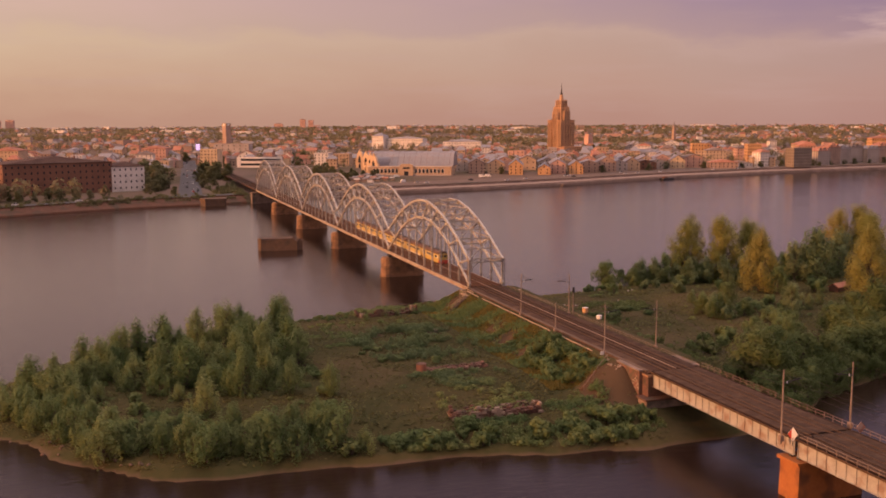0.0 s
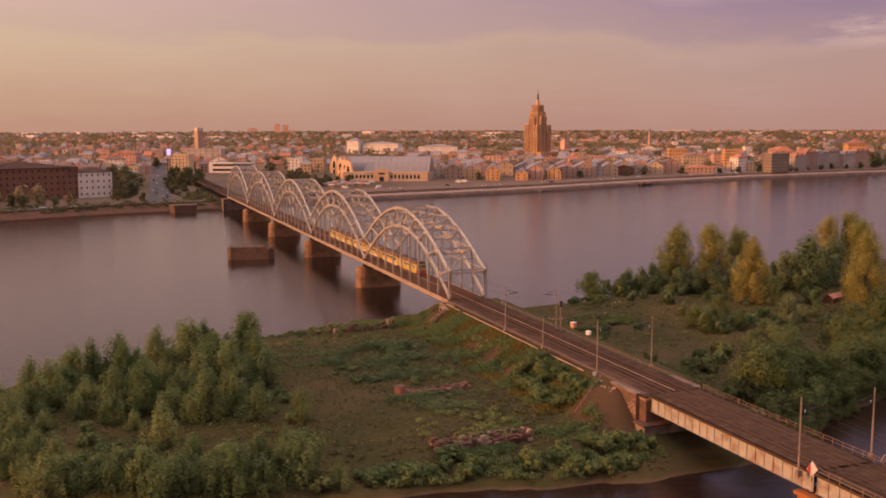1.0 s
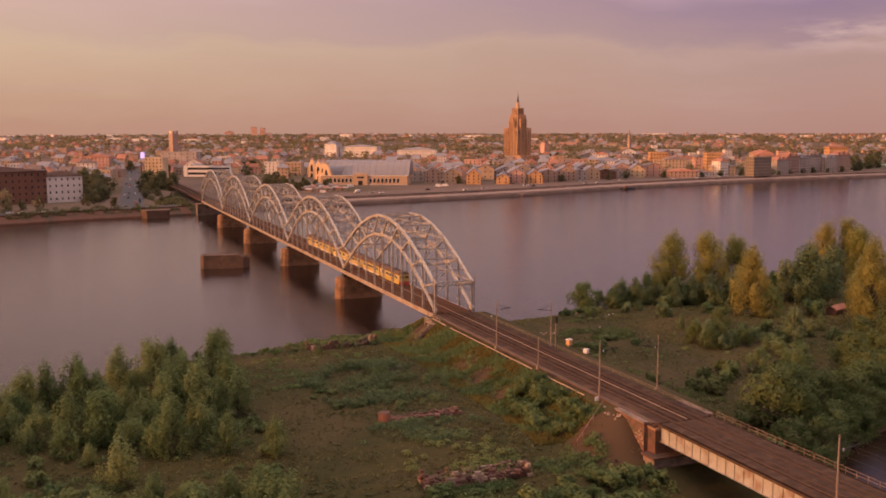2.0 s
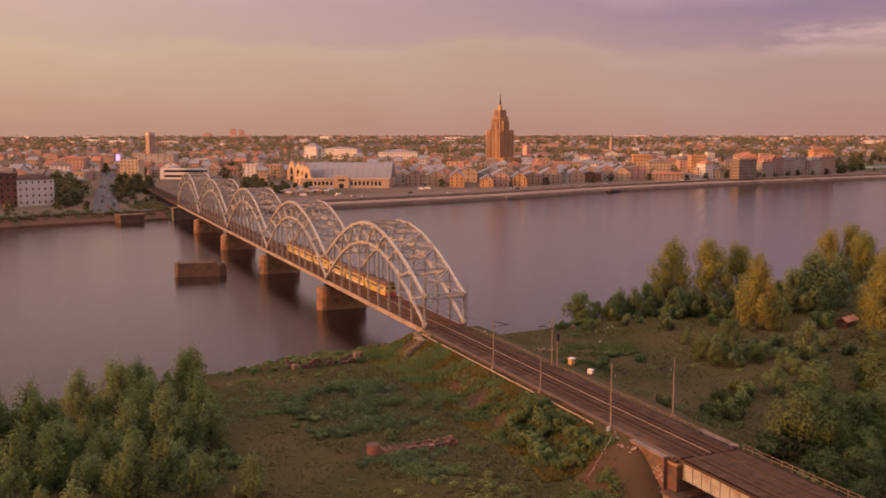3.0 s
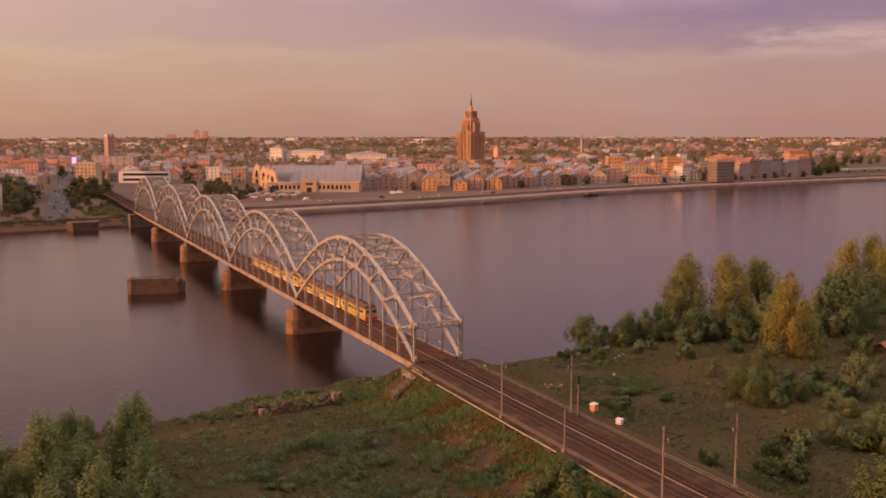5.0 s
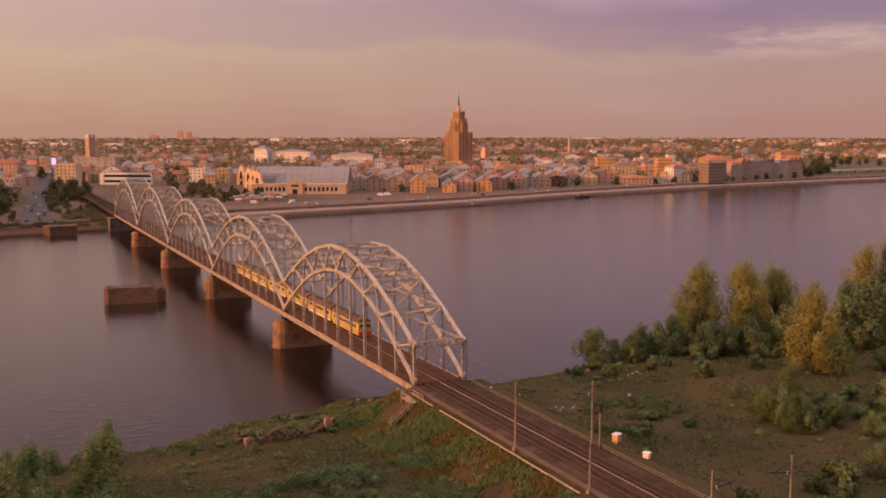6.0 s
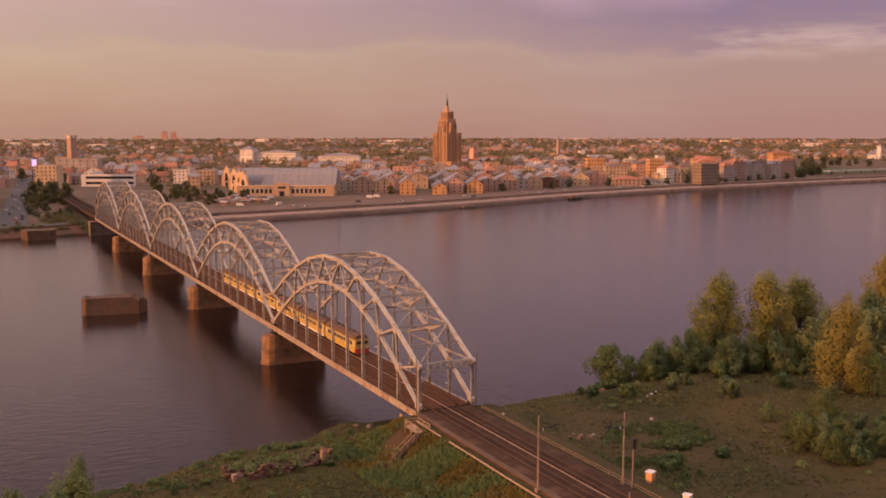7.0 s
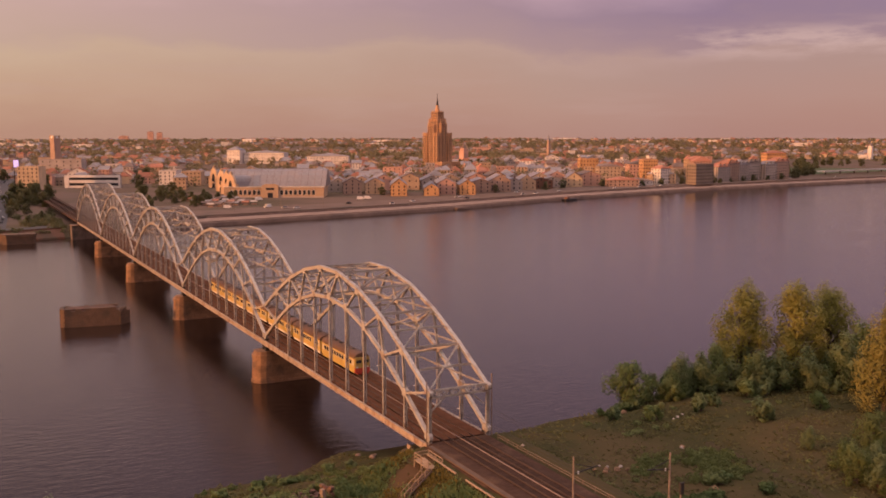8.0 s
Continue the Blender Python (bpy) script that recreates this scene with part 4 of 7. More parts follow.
house(680, 905, 24, 18, 21, 0, "orange", TINROOF, -24, "bright orange house with a flat roof", 6, 4, 5, far=True)
house(556, 850, 32, 20, 13, 4, "white", TINROOF, -26, "white house with a tin roof", 8, 3, 5, hip=4, far=True)

for k in range(11):
    wall_, roof_ = (("grey", TINROOF), ("sand", TINROOF), ("pink", TINROOF), ("cream", DARKROOF))[k % 4]
    house(262 + 24 * k, 726 + 4 * (k % 3) - 1.2 * k, 19, 30, 9 + (k * 5) % 4, 4.5, wall_, roof_, -24 + (k * 7) % 5, "%s warehouse with %s behind the quay" % (wall_, "a dark roof" if roof_ is DARKROOF else "a grey tin roof"), 3, 2, 5, far=True, group="warehouses behind the quay")

# ---- west of the bridge ----
house(-150, 545, 82, 34, 24, 5, "brown", BROWNROOF, 19, "long brown brick office block with a dark roof", 18, 5, 7, hip=10, name="office_block", category="office block", far=True)
house(-97, 556, 26, 24, 20, 3.5, "white", BROWNROOF, 16, "white plastered corner house with a low dark roof", 6, 4, 6, hip=8, far=True)
house(-218, 985, 30, 24, 22, 4, "cream", REDROOF, -22, "cream tenement house with a red roof", 7, 5, 5, hip=4, far=True)
house(-48, 1062, 32, 24, 20, 4, "pink", REDROOF, -22, "pink tenement house with a red roof", 7, 5, 5, hip=4, far=True)
house(5, 884, 20, 22, 23, 0, "yellow", DARKROOF, -22, "yellow tenement house with a flat roof", 5, 6, 5, far=True)
house(60, 1130, 50, 20, 23, 0, "grey", DARKROOF, -24, "grey house with a flat roof", 6, 5, 5, far=True)
house(147, 930, 18, 30, 15, 0, "white", DARKROOF, -24, "white office house with ribbon windows", 4, 4, 6, chimney=False, far=True)
house(163, 893, 20, 22, 15, 0, "cream", DARKROOF, -24, "cream house with a flat roof", 5, 4, 5, far=True)
house(394, 1562, 25, 22, 25, 6, "white", TINROOF, -44, "white palace wing with a domed roof", 5, 4, 4, hip=8, far=True)
house(440, 1536, 76, 22, 20, 4, "white", TINROOF, -40, "long white palace with tall windows", 16, 3, 4, hip=6, far=True)
house(478, 1326, 66, 22, 18, 5, "white", TINROOF, -27, "long white building with a tin roof", 14, 3, 4, hip=6, far=True)

# the station hall: a white frame round glass
st = thing("station_building", "white framed station building with ribbon windows", "station", pose(66, 905, 4.9, 0, 0, -27))
part("wall", Shape().box((0, 0, 5.9), (50, 14, 11.8)), PLASTER["grey"], st)
part("frame", Shape().box((0, -7.6, 11.7), (56, 1.8, 2.2)).box((-25.8, -7.6, 5.3), (4.4, 1.8, 10.6)).box((27.2, -7.6, 5.3), (1.6, 1.8, 10.6)).box((1.4, -7.5, 6.5), (50, 1.4, 3.0)).box((1.4, -7.5, 1.2), (50, 1.4, 2.4)), WHITE, st)
part("glazing", Shape().box((1.4, -7.15, 9.3), (49.6, 0.4, 2.6)).box((1.4, -7.15, 3.7), (49.6, 0.4, 2.6)), GLASS, st)
part("roof", Shape().box((0, 0.6, 12.1), (51, 13.2, 0.6)), DARKROOF, st)


# the market: one broad hall across, four behind with round-headed gables
def arch_ring(w, h0, h1, n=10):
    return [(-w / 2, 0.0), (-w / 2, h0)] + [(-w / 2 * math.cos(math.pi * k / n), h0 + (h1 - h0) * math.sin(math.pi * k / n)) for k in range(1, n)] + [(w / 2, h0), (w / 2, 0.0)]


def vault(w, d, h0, h1, inset=0.0):
    ring = arch_ring(w, h0, h1)
    n = len(ring)
    pts = [(x, -d / 2 + inset, z) for x, z in ring] + [(x, d / 2 - inset, z) for x, z in ring]
    return Shape().add(pts, [tuple(range(n)), tuple(range(2 * n - 1, n - 1, -1))] + [(i, n + i, n + i + 1, i + 1) for i in range(n - 1)])


RZM = -27.5
hall = thing("market_hall", "cream market hall with a broad grey tin roof", "market hall", pose(187, 682, 4.9, 0, 0, RZM))
part("wall", Shape().box((0, -6.5, 4.5), (86, 17, 9)), PLASTER["cream"], hall)
part("upper_wall", Shape().box((0, 10, 7), (84, 18, 14)), PLASTER["cream"], hall)
rf = Shape()
prof = [(-3.0, 9.2), (0.5, 13.5), (5, 18.5), (10, 22.0), (16, 23.8), (22, 22.0), (27, 18.5), (31, 13.5), (33, 9.0)]
for x0, x1 in ((-43, 43),):
    n = len(prof)
    pts = [(x0, y, z) for y, z in prof] + [(x1, y, z) for y, z in prof]
    rf.add(pts, [(i, i + n, i + n + 1, i + 1) for i in range(n - 1)] + [tuple(range(n)), tuple(range(2 * n - 1, n - 1, -1))])
part("roof", rf, TINROOF, hall)
seam = Shape().add([(-0.15, y, z + 0.12) for y, z in prof] + [(0.15, y, z + 0.12) for y, z in prof], [(i, i + 9, i + 10, i + 1) for i in range(8)]).mesh("roof_seam", DARKROOF)
for k in range(14):
    o = part("roof_seam", seam, DARKROOF, hall)
    o.location.x = -39 + 6 * k
part("porch", Shape().box((-3, -15.6, 5.5), (14, 2.0, 11)).box((-3, -15.6, 11.3), (10, 2.0, 0.9)), PLASTER["cream"], hall)
part("cornice", Shape().box((0, -15.2, 9.15), (86.6, 0.8, 0.5)), PLASTER["white"], hall)
part("plinth", Shape().box((0, -15.15, 0.6), (86.4, 0.5, 1.2)), PLASTER["grey"], hall)
part("door", Shape().box((-3, -16.65, 2.2), (4.5, 0.25, 4.2)), GLASS, hall)
part("fanlight", Shape().box((-3, -16.65, 7.6), (7.0, 0.25, 1.8)), GLASS, hall)
fr = vault(3.0, 0.3, 3.0, 4.6).mesh("window", PLASTER["white"])
gl = vault(2.4, 0.3, 2.8, 4.1).mesh("pane", GLASS)
for k in range(16):
    x = -36.5 + 3.9 * k + (12 if k > 6 else 0)
    if x > 40:
        continue
    w_ = part("window", fr, WHITE, hall)
    w_.location = (x, -15.05, 2.4)
    o = part("pane", gl, GLASS, w_)
    o.location = (0, -0.1, 0.2)
for k in range(4):
    base = Vector(((150, 694), (156, 730), (163, 776), (172, 840))[k])
    h_ = thing("market_pavilion", "tall market pavilion with a round-headed cream gable", "market pavilion", pose(base.x, base.y, 4.9, 0, 0, -74), group="market pavilions")
    part("gable_wall", vault(15, 2, 7, 20), PLASTER["cream"], h_)
    part("finial", Shape().box((0, 0, 20.4), (2.6, 2.2, 1.4)).box((0, 0, 21.6), (1.2, 1.2, 1.4)), PLASTER["cream"], h_)
    g = part("gable_window", vault(5.0, 0.4, 3, 8), GLASS, h_)
    g.location = (0, -1.05, 6.5)
    part("gable_door", vault(4.0, 0.4, 2.5, 4.5), GLASS, h_).location = (0, -1.05, 0.1)
    for q in (-1, 1):
        part("corner_pier", Shape().box((q * 8.4, 0, 5.5), (1.6, 2.6, 11)).box((q * 8.4, 0, 11.3), (2.0, 3.0, 0.6)), PLASTER["cream"], h_)
    part("roof", vault(14.4, 40, 6, 18.5), TINROOF, h_).location = (0, 20, 0)

# ---- the tower of stepped blocks ----
tw = thing("tower", "ochre stepped high-rise with a needle spire", "high-rise tower", pose(561, 1105, 4.9, 0, 0, 17))


def ribs(name, w, d, z0, z1, cx=0.0, cy=0.0, n=6):
    """A block with upright ribs and dark window strips between."""
    part(name, Shape().box((cx, cy, (z0 + z1) / 2), (w, d, z1 - z0)).box((cx, cy, z1 + 0.4), (w + 0.8, d + 0.8, 0.9)), TOWERM, tw)
    rib = Shape()
    for face in range(4):
        ww, dd = (w, d) if face % 2 == 0 else (d, w)
        for k in range(n + 1):
            u = -ww / 2 + ww * k / n
            a = radians(90 * face)
            x, y = u * math.cos(a) + (dd / 2 + 0.25) * math.sin(a), u * math.sin(a) - (dd / 2 + 0.25) * math.cos(a)
            rib.box((cx + x, cy + y, (z0 + z1) / 2 + 0.6), (1.0, 1.5, z1 - z0 + 1.2), 90 * face)
    tagged(part("rib", rib, TOWERM, tw), kind="stuff")
    panes = Shape()
    for face in range(4):
        ww, dd = (w, d) if face % 2 == 0 else (d, w)
        for k in range(n):
            u = -ww / 2 + ww * (k + 0.5) / n
            a = radians(90 * face)
            x, y = u * math.cos(a) + (dd / 2 + 0.02) * math.sin(a), u * math.sin(a) - (dd / 2 + 0.02) * math.cos(a)
            z = z0 + 1.6
            while z < z1 - 1.5:
                panes.box((cx + x, cy + y, z), (1.5, 0.24, 2.7), 90 * face)
                z += 3.4
    tagged(part("far_window", panes, GLASS, tw), kind="stuff")


ribs("central_block", 16, 16, 0, 74, n=5)
ribs("upper_block", 11.5, 11.5, 74, 84, n=4)
for sx, sy, h in ((-1, 0, 65), (1, 0, 65), (0, -1, 68), (0, 1, 68)):
    ribs("side_block", 5 if sx else 10, 10 if sx else 5, 0, h, sx * 10.5, sy * 10.5, 3)
for sx, sy in ((-1, -1), (1, -1), (-1, 1), (1, 1)):
    ribs("corner_block", 6, 6, 0, 54, sx * 11.0, sy * 11.0, 2)
ribs("low_wing", 36, 12, 0, 13, 0, -21, 9)
part("crown", Shape().cyl((0, 0), 3.6, 82, 86, 12).cyl((0, 0), 3.2, 86, 90, 12).cyl((0, 0), 2.2, 90, 94, 10), TOWERM, tw)
part("spire", Shape().cyl((0, 0), 1.7, 94, 102, 8, 0.45).cyl((0, 0), 0.6, 102, 111, 6, 0.2), DARK, tw)
for a in range(4):
    part("turret", Shape().cyl((4.2 * (1 if a % 2 else -1), 4.2 * (1 if a > 1 else -1)), 1.0, 82, 87, 8, 0.4), TOWERM, tw)

# the slim tower near the station
ct = thing("clock_tower", "slim square brown tower with a pale lit face", "tower", pose(58, 1190, 4.9, 0, 0, 28))
part("shaft", Shape().box((0, 0, 24), (8.8, 8.8, 48)).box((0, 0, 10), (11, 11, 20)), PLASTER["taupe"], ct)
part("clock_stage", Shape().box((0, 0, 50), (9.3, 9.3, 4)), PLASTER["cream"], ct)
for f_ in range(4):
    part("clock_face", Shape().box((0, -4.7, 50), (3.2, 0.2, 3.2)), WHITE, ct).rotation_euler = (0, 0, f_ * math.pi / 2)

# ---- the rest of the town ----
KEEP = [(215, 1000, 200, 540), (880, 560, 700, 640), (-45, 540, 50, 330), (70, 540, 180, 270), (240, 610, 330, 130), (515, 1055, 95, 95), (-200, 500, 130, 80), (0, 560, 112, 375), (-40, 860, 70, 60), (120, 870, 60, 80)]


def taken(x, y):
    if any(a - 6 < x < a + w + 6 and b - 6 < y < b + d + 6 for a, b, w, d in KEEP):
        return True
    q = y - np.interp(x, QX, QY)
    if q < 62 or (560 < x < 850 and q < 180) or abs(x) < 16 and y < 830:
        return True
    return abs(x - (-46 + (y - 545) * 0.075)) < 16 and y < 1150          # the wide street


LOOKS = [("cream", REDROOF), ("sand", DARKROOF), ("pink", REDROOF), ("taupe", DARKROOF), ("white", TINROOF), ("yellow", REDROOF), ("grey", TINROOF), ("grey", DARKROOF), ("white", REDROOF), ("sand", TINROOF), ("cream", TINROOF), ("white", DARKROOF), ("pink", TINROOF)]
WORD = {REDROOF: "a red tiled roof", DARKROOF: "a dark felt roof", TINROOF: "a grey tin roof"}


def town_houses():
    """Houses between the quay and the tower, each one by itself."""
    placed, tries = [], 0
    while len(placed) < 280 and tries < 9000:
        tries += 1
        y = rnd.uniform(560, 1250)
        x = rnd.uniform(-330, 1150) * (0.55 + 0.45 * y / 1250) + 40
        if taken(x, y) or any(math.hypot(x - a, y - b) < 21 for a, b in placed):
            continue
        placed.append((x, y))
        wall, roof = rnd.choice(LOOKS)
        w, d, h = rnd.uniform(11, 22), rnd.uniform(9, 14), rnd.choice((5, 7, 8, 10, 12, 15))
        flat = rnd.random() < 0.25
        house(x, y, w, d, h, 0 if flat else rnd.uniform(3, 5.5), wall, DARKROOF if flat else roof, -24 + rnd.choice((0, 90)) + rnd.uniform(-8, 8), "%s plastered town house with %s" % (wall, "a flat dark roof" if flat else WORD[roof]), 4, max(2, int(h / 3.6)), 3, hip=0 if rnd.random() < 0.5 else 4, base=float(height(x, y)) - 0.1, group="town houses", chimney=not flat, far=True)


town_houses()


# extra warm walls and roofs for far houses: haze expressed through their colours
FARLOOKS = [("pink", REDROOF), ("taupe", DARKROOF), ("pink", REDROOF), ("sand", TINROOF), ("taupe", TINROOF), ("pink", TINROOF), ("sand", DARKROOF), ("cream", REDROOF)]


def far_town():
    """Roofs and walls out to the horizon, by colour."""
    bins = {}
    for n in range(9500):
        r = 1100 + 3600 * rnd.random() ** 1.25
        a = radians(rnd.uniform(-12, 62))
        x, y = -80 + r * math.sin(a), -180 + r * math.cos(a)
        if taken(x, y) or y < np.interp(x, QX, QY) + 90:
            continue
        if wobble(np.float64(x), np.float64(y), 190.0) + rnd.uniform(-0.4, 0.4) < -0.35:
            continue
        if r > 1900 and rnd.random() < 0.62:
            continue
        z = float(height(x, y)) - 0.5
        wall, roof = rnd.choice(LOOKS * 2 + FARLOOKS * 3)
        big = r > 1800 and rnd.random() < 0.02
        w, d, h = (rnd.uniform(25, 45), rnd.uniform(12, 18), rnd.uniform(9, 16)) if big else (rnd.uniform(8, 20), rnd.uniform(8, 13), rnd.uniform(4, 10))
        rise = 0 if big or rnd.random() < 0.2 else rnd.uniform(2.5, 5)
        rz = radians(-24 + rnd.choice((0, 90)) + rnd.uniform(-10, 10))
        co, si = math.cos(rz), math.sin(rz)

        def place(s, k):
            b = bins.setdefault(k, Shape())
            b.add([(x + px * co - py * si, y + px * si + py * co, z + pz) for px, py, pz in s.v], s.f)

        place(Shape().box((0, 0, h / 2), (w, d, h)), wall)
        if rise:
            place(turned(Shape().gable(d, w, h, rise, 0.5, d * 0.35)), roof.name)
        else:
            place(Shape().box((0, 0, h + 0.2), (w, d, 0.4)), "dark")
        g = Shape()
        for e in (-1, 1):
            for k in range(int(w / 4)):
                for q in range(int(h / 3.4)):
                    if r < 1750:
                        cx, cz, yy = -w / 2 + 2 + 4 * k, 2 + 3.4 * q, e * (d / 2 + 0.05)
                        g.add([(cx - 0.65, yy, cz - 0.8), (cx + 0.65, yy, cz - 0.8), (cx + 0.65, yy, cz + 0.8), (cx - 0.65, yy, cz + 0.8)], ((0, 1, 2, 3),))
        if g.v:
            place(g, "glass")
    for k, s in bins.items():
        mat = GLASS if k == "glass" else DARKROOF if k == "dark" else PLASTER[k] if k in PLASTER else bpy.data.materials[k]
        solid("distant_houses", s, mat, "distant town houses, evening haze put into their warm wall colours", "houses", "stuff")


def turned(s):
    s.v = [(-y, x, z) for x, y, z in s.v]
    return s


far_town()

# the lit advertising screen by the wide street
scr = thing("advertising_screen", "glowing violet advertising screen on a dark frame", "screen", pose(-4, 955, 4.9, 0, 0, -12))
part("frame", Shape().box((0, 0.4, 24), (5.4, 0.6, 8.0)), DARK, scr)
part("post", Shape().box((-2, 0.6, 8.5), (0.8, 0.8, 17)).box((2, 0.6, 8.5), (0.8, 0.8, 17)), DARK, scr)
part("display", Shape().box((0, 0.05, 24), (4.8, 0.12, 7.4)), glow_material("lit_display", (0.62, 0.50, 0.85), 0.8), scr)

# the low road bridge and park shore beyond the tenements
lb = thing("low_bridge", "long low white road bridge over a side channel", "road bridge")
part("deck", Shape().beam((950, 764, 9.2), (1340, 820, 9.2), 11, 1.2), WHITE, lb)
part("parapet", Shape().beam((950, 758.4, 10.2), (1340, 814.4, 10.2), 0.4, 1.0), WHITE, lb)
for k in range(12):
    part("pillar", Shape().cyl((962 + 33 * k, 765.7 + 4.74 * k), 1.1, 0, 8.7, 8), CONCRETE, lb)


# ---- cars ----
def car(x, y, z, rz, paint, words):
    c = thing("car", "%s car on the town road" % words, "car", pose(x, y, z, 0, 0, rz), "cars")
    part("body", Shape().box((0, 0, 0.62), (1.8, 4.4, 0.6), top=(0.94, 0.98)), paint, c)
    part("cabin", Shape().box((0, 0.2, 1.2), (1.62, 2.5, 0.6), top=(0.84, 0.7)), GLASS, c)
    part("roof", Shape().box((0, 0.2, 1.52), (1.36, 1.75, 0.06)), paint, c)
    tyre = Shape().box((0, 0, 0), (0.22, 0.62, 0.62)).mesh("wheel", DARK)
    for a in (-0.8, 0.8):
        for b in (-1.35, 1.4):
            part("wheel", tyre, DARK, c).location = (a, b, 0.31)


PAINTS = [(WHITE, "white"), (RED, "red"), (DARK, "dark"), (TINROOF, "silver grey"), (PLASTER["white"], "pale")]
for k in range(32):
    y = rnd.uniform(500, 1080)
    p_, w_ = PAINTS[rnd.choice((0, 0, 1, 2, 3, 3, 4))]
    car(-46 + (y - 545) * 0.075 + rnd.choice((-6, -2.5, 2.5, 6)), y, 5.17, -4.3 + rnd.choice((0, 180)), p_, w_)
for k in range(24):
    x = rnd.uniform(110, 900)
    q = rnd.choice((27, 31, 36, 46, 52))
    p_, w_ = PAINTS[rnd.choice((0, 0, 1, 2, 3, 4, 4))]
    car(x, float(np.interp(x, QX, QY)) + q, 5.12, -76 + rnd.choice((0, 180)), p_, w_)
for k in range(8):
    x = rnd.uniform(-260, -60)
    p_, w_ = PAINTS[rnd.choice((0, 2, 3, 4))]
    car(x, float(np.interp(x, QX, QY)) + rnd.choice((19, 25)), 5.14, -68, p_, w_)

# stalls and vans on the ground before the market
def stall(x, y, rz, cloth, words):
    s_ = thing("market_stall", "%s market stall under a pitched canopy" % words, "market stall", pose(x, y, 5.05, 0, 0, rz), "market stalls")
    part("canopy", Shape().gable(3.2, 5.0, 2.5, 0.9, 0.2), cloth, s_)
    part("counter", Shape().box((0, 0, 0.55), (2.2, 4.2, 1.0)), PLASTER["taupe"], s_)
    for a in (-1.4, 1.4):
        for b in (-2.2, 2.2):
            part("post", Shape().box((a, b, 1.3), (0.12, 0.12, 2.6)), DARK, s_)


for k in range(30):
    cloth, words = ((PLASTER["grey"], "pale grey"), (TINROOF, "grey"), (DARKROOF, "dark"), (REDROOF, "red"), (DARKROOF, "dark"))[(k * 7) % 5]
    stall(104 + 7.5 * (k % 6) + rnd.uniform(-1, 1), 585 + 17 * (k // 6) + 2.5 * (k % 6) + rnd.uniform(-2, 2), 62 + rnd.uniform(-6, 6), cloth, words)
for x, y, rz in ((112, 566, 70), (141, 561, -60), (158, 640, 62), (235, 608, 65), (243, 612, 65), (120, 640, 60)):
    v_ = thing("van", "white delivery van parked by the market", "van", pose(x, y, 5.14, 0, 0, rz), "vans")
    part("body", Shape().box((0, 0.5, 1.5), (2.1, 4.6, 2.2), top=(0.94, 0.98)), WHITE, v_)
    part("cab", Shape().box((0, -2.5, 1.1), (2.0, 1.5, 1.4), top=(0.9, 0.6)), WHITE, v_)
    part("windscreen", Shape().box((0, -2.75, 1.5), (1.7, 0.9, 0.6), top=(0.9, 0.7)), GLASS, v_)
    tyre = Shape().box((0, 0, 0), (0.24, 0.7, 0.7)).mesh("wheel", DARK)
    for a in (-0.95, 0.95):
        for b in (-2.2, 1.8):
            part("wheel", tyre, DARK, v_).location = (a, b, 0.35)

# lamp posts along the quay
for k in range(22):
    x = 110 + 36 * k
    y = float(np.interp(x, QX, QY)) + 41.5
    l_ = thing("street_lamp", "slim grey street lamp beside the quay road", "street lamp", pose(x, y, 4.9, 0, 0, 12), "street lamps")
    part("pole", Shape().cyl((0, 0), 0.14, 0, 10, 6, 0.5), MASTM, l_)
    part("arm", Shape().beam((0, 0, 9.9), (0, -1.8, 10.3), 0.09), MASTM, l_)
    part("lamp_head", Shape().box((0, -2.1, 10.3), (0.35, 0.9, 0.16)), WHITE, l_)

# landmarks farther off
def steeple(x, y, h, w, wall, cap, label):
    t = thing("steeple", label, "steeple", pose(x, y, float(height(x, y)) - 0.3, 0, 0, 15))
    part("shaft", Shape().box((0, 0, h * 0.32), (w, w, h * 0.64)), PLASTER[wall], t)
    part("belfry", Shape().box((0, 0, h * 0.70), (w * 0.8, w * 0.8, h * 0.14)), PLASTER[wall], t)
    part("spire", Shape().cyl((0, 0), w * 0.42, h * 0.77, h, 8, 0.05), cap, t)
    part("nave", Shape().box((0, w * 1.9, h * 0.13), (w * 1.7, w * 3.0, h * 0.26)), PLASTER[wall], t)


steeple(1010, 1495, 50, 5.5, "taupe", TINROOF, "pale church steeple with a pointed cap")
steeple(1560, 1180, 34, 8, "white", TINROOF, "slim white church tower above the trees")
steeple(705, 1290, 38, 11, "pink", DARKROOF, "reddish church tower with a dark cap")
for x, y, w, h in ((700, 3960, 24, 40), (742, 3990, 22, 36), (640, 4240, 40, 20), (-560, 4300, 38, 38), (-505, 4310, 34, 40)):
    fl = thing("tower_block", "reddish concrete tower block on the horizon", "tower block", pose(x, y, float(height(x, y)) - 0.3, 0, 0, -20), "tower blocks")
    part("wall", Shape().box((0, 0, h / 2), (w, 15, h)), PLASTER["pink"], fl)
    part("roof", Shape().box((0, 0, h + 0.8), (w * 0.5, 8, 1.6)), DARKROOF, fl)
row = Shape()
for k in range(30):
    r_, a_ = rnd.uniform(3000, 4500), radians(rnd.uniform(-10, 60))
    x, y = -80 + r_ * math.sin(a_), -180 + r_ * math.cos(a_)
    row.box((x, y, float(height(x, y)) + 5), (rnd.uniform(25, 60), 14, 10), -30 + rnd.uniform(-12, 12))
solid("far_flats", row, PLASTER["white"], "pale slab flats along the horizon", "flats", "stuff")
ramp = thing("quay_ramp", "pale concrete landing stage at the quay", "landing stage", pose(291, 534, 0, 0, 0, 13))
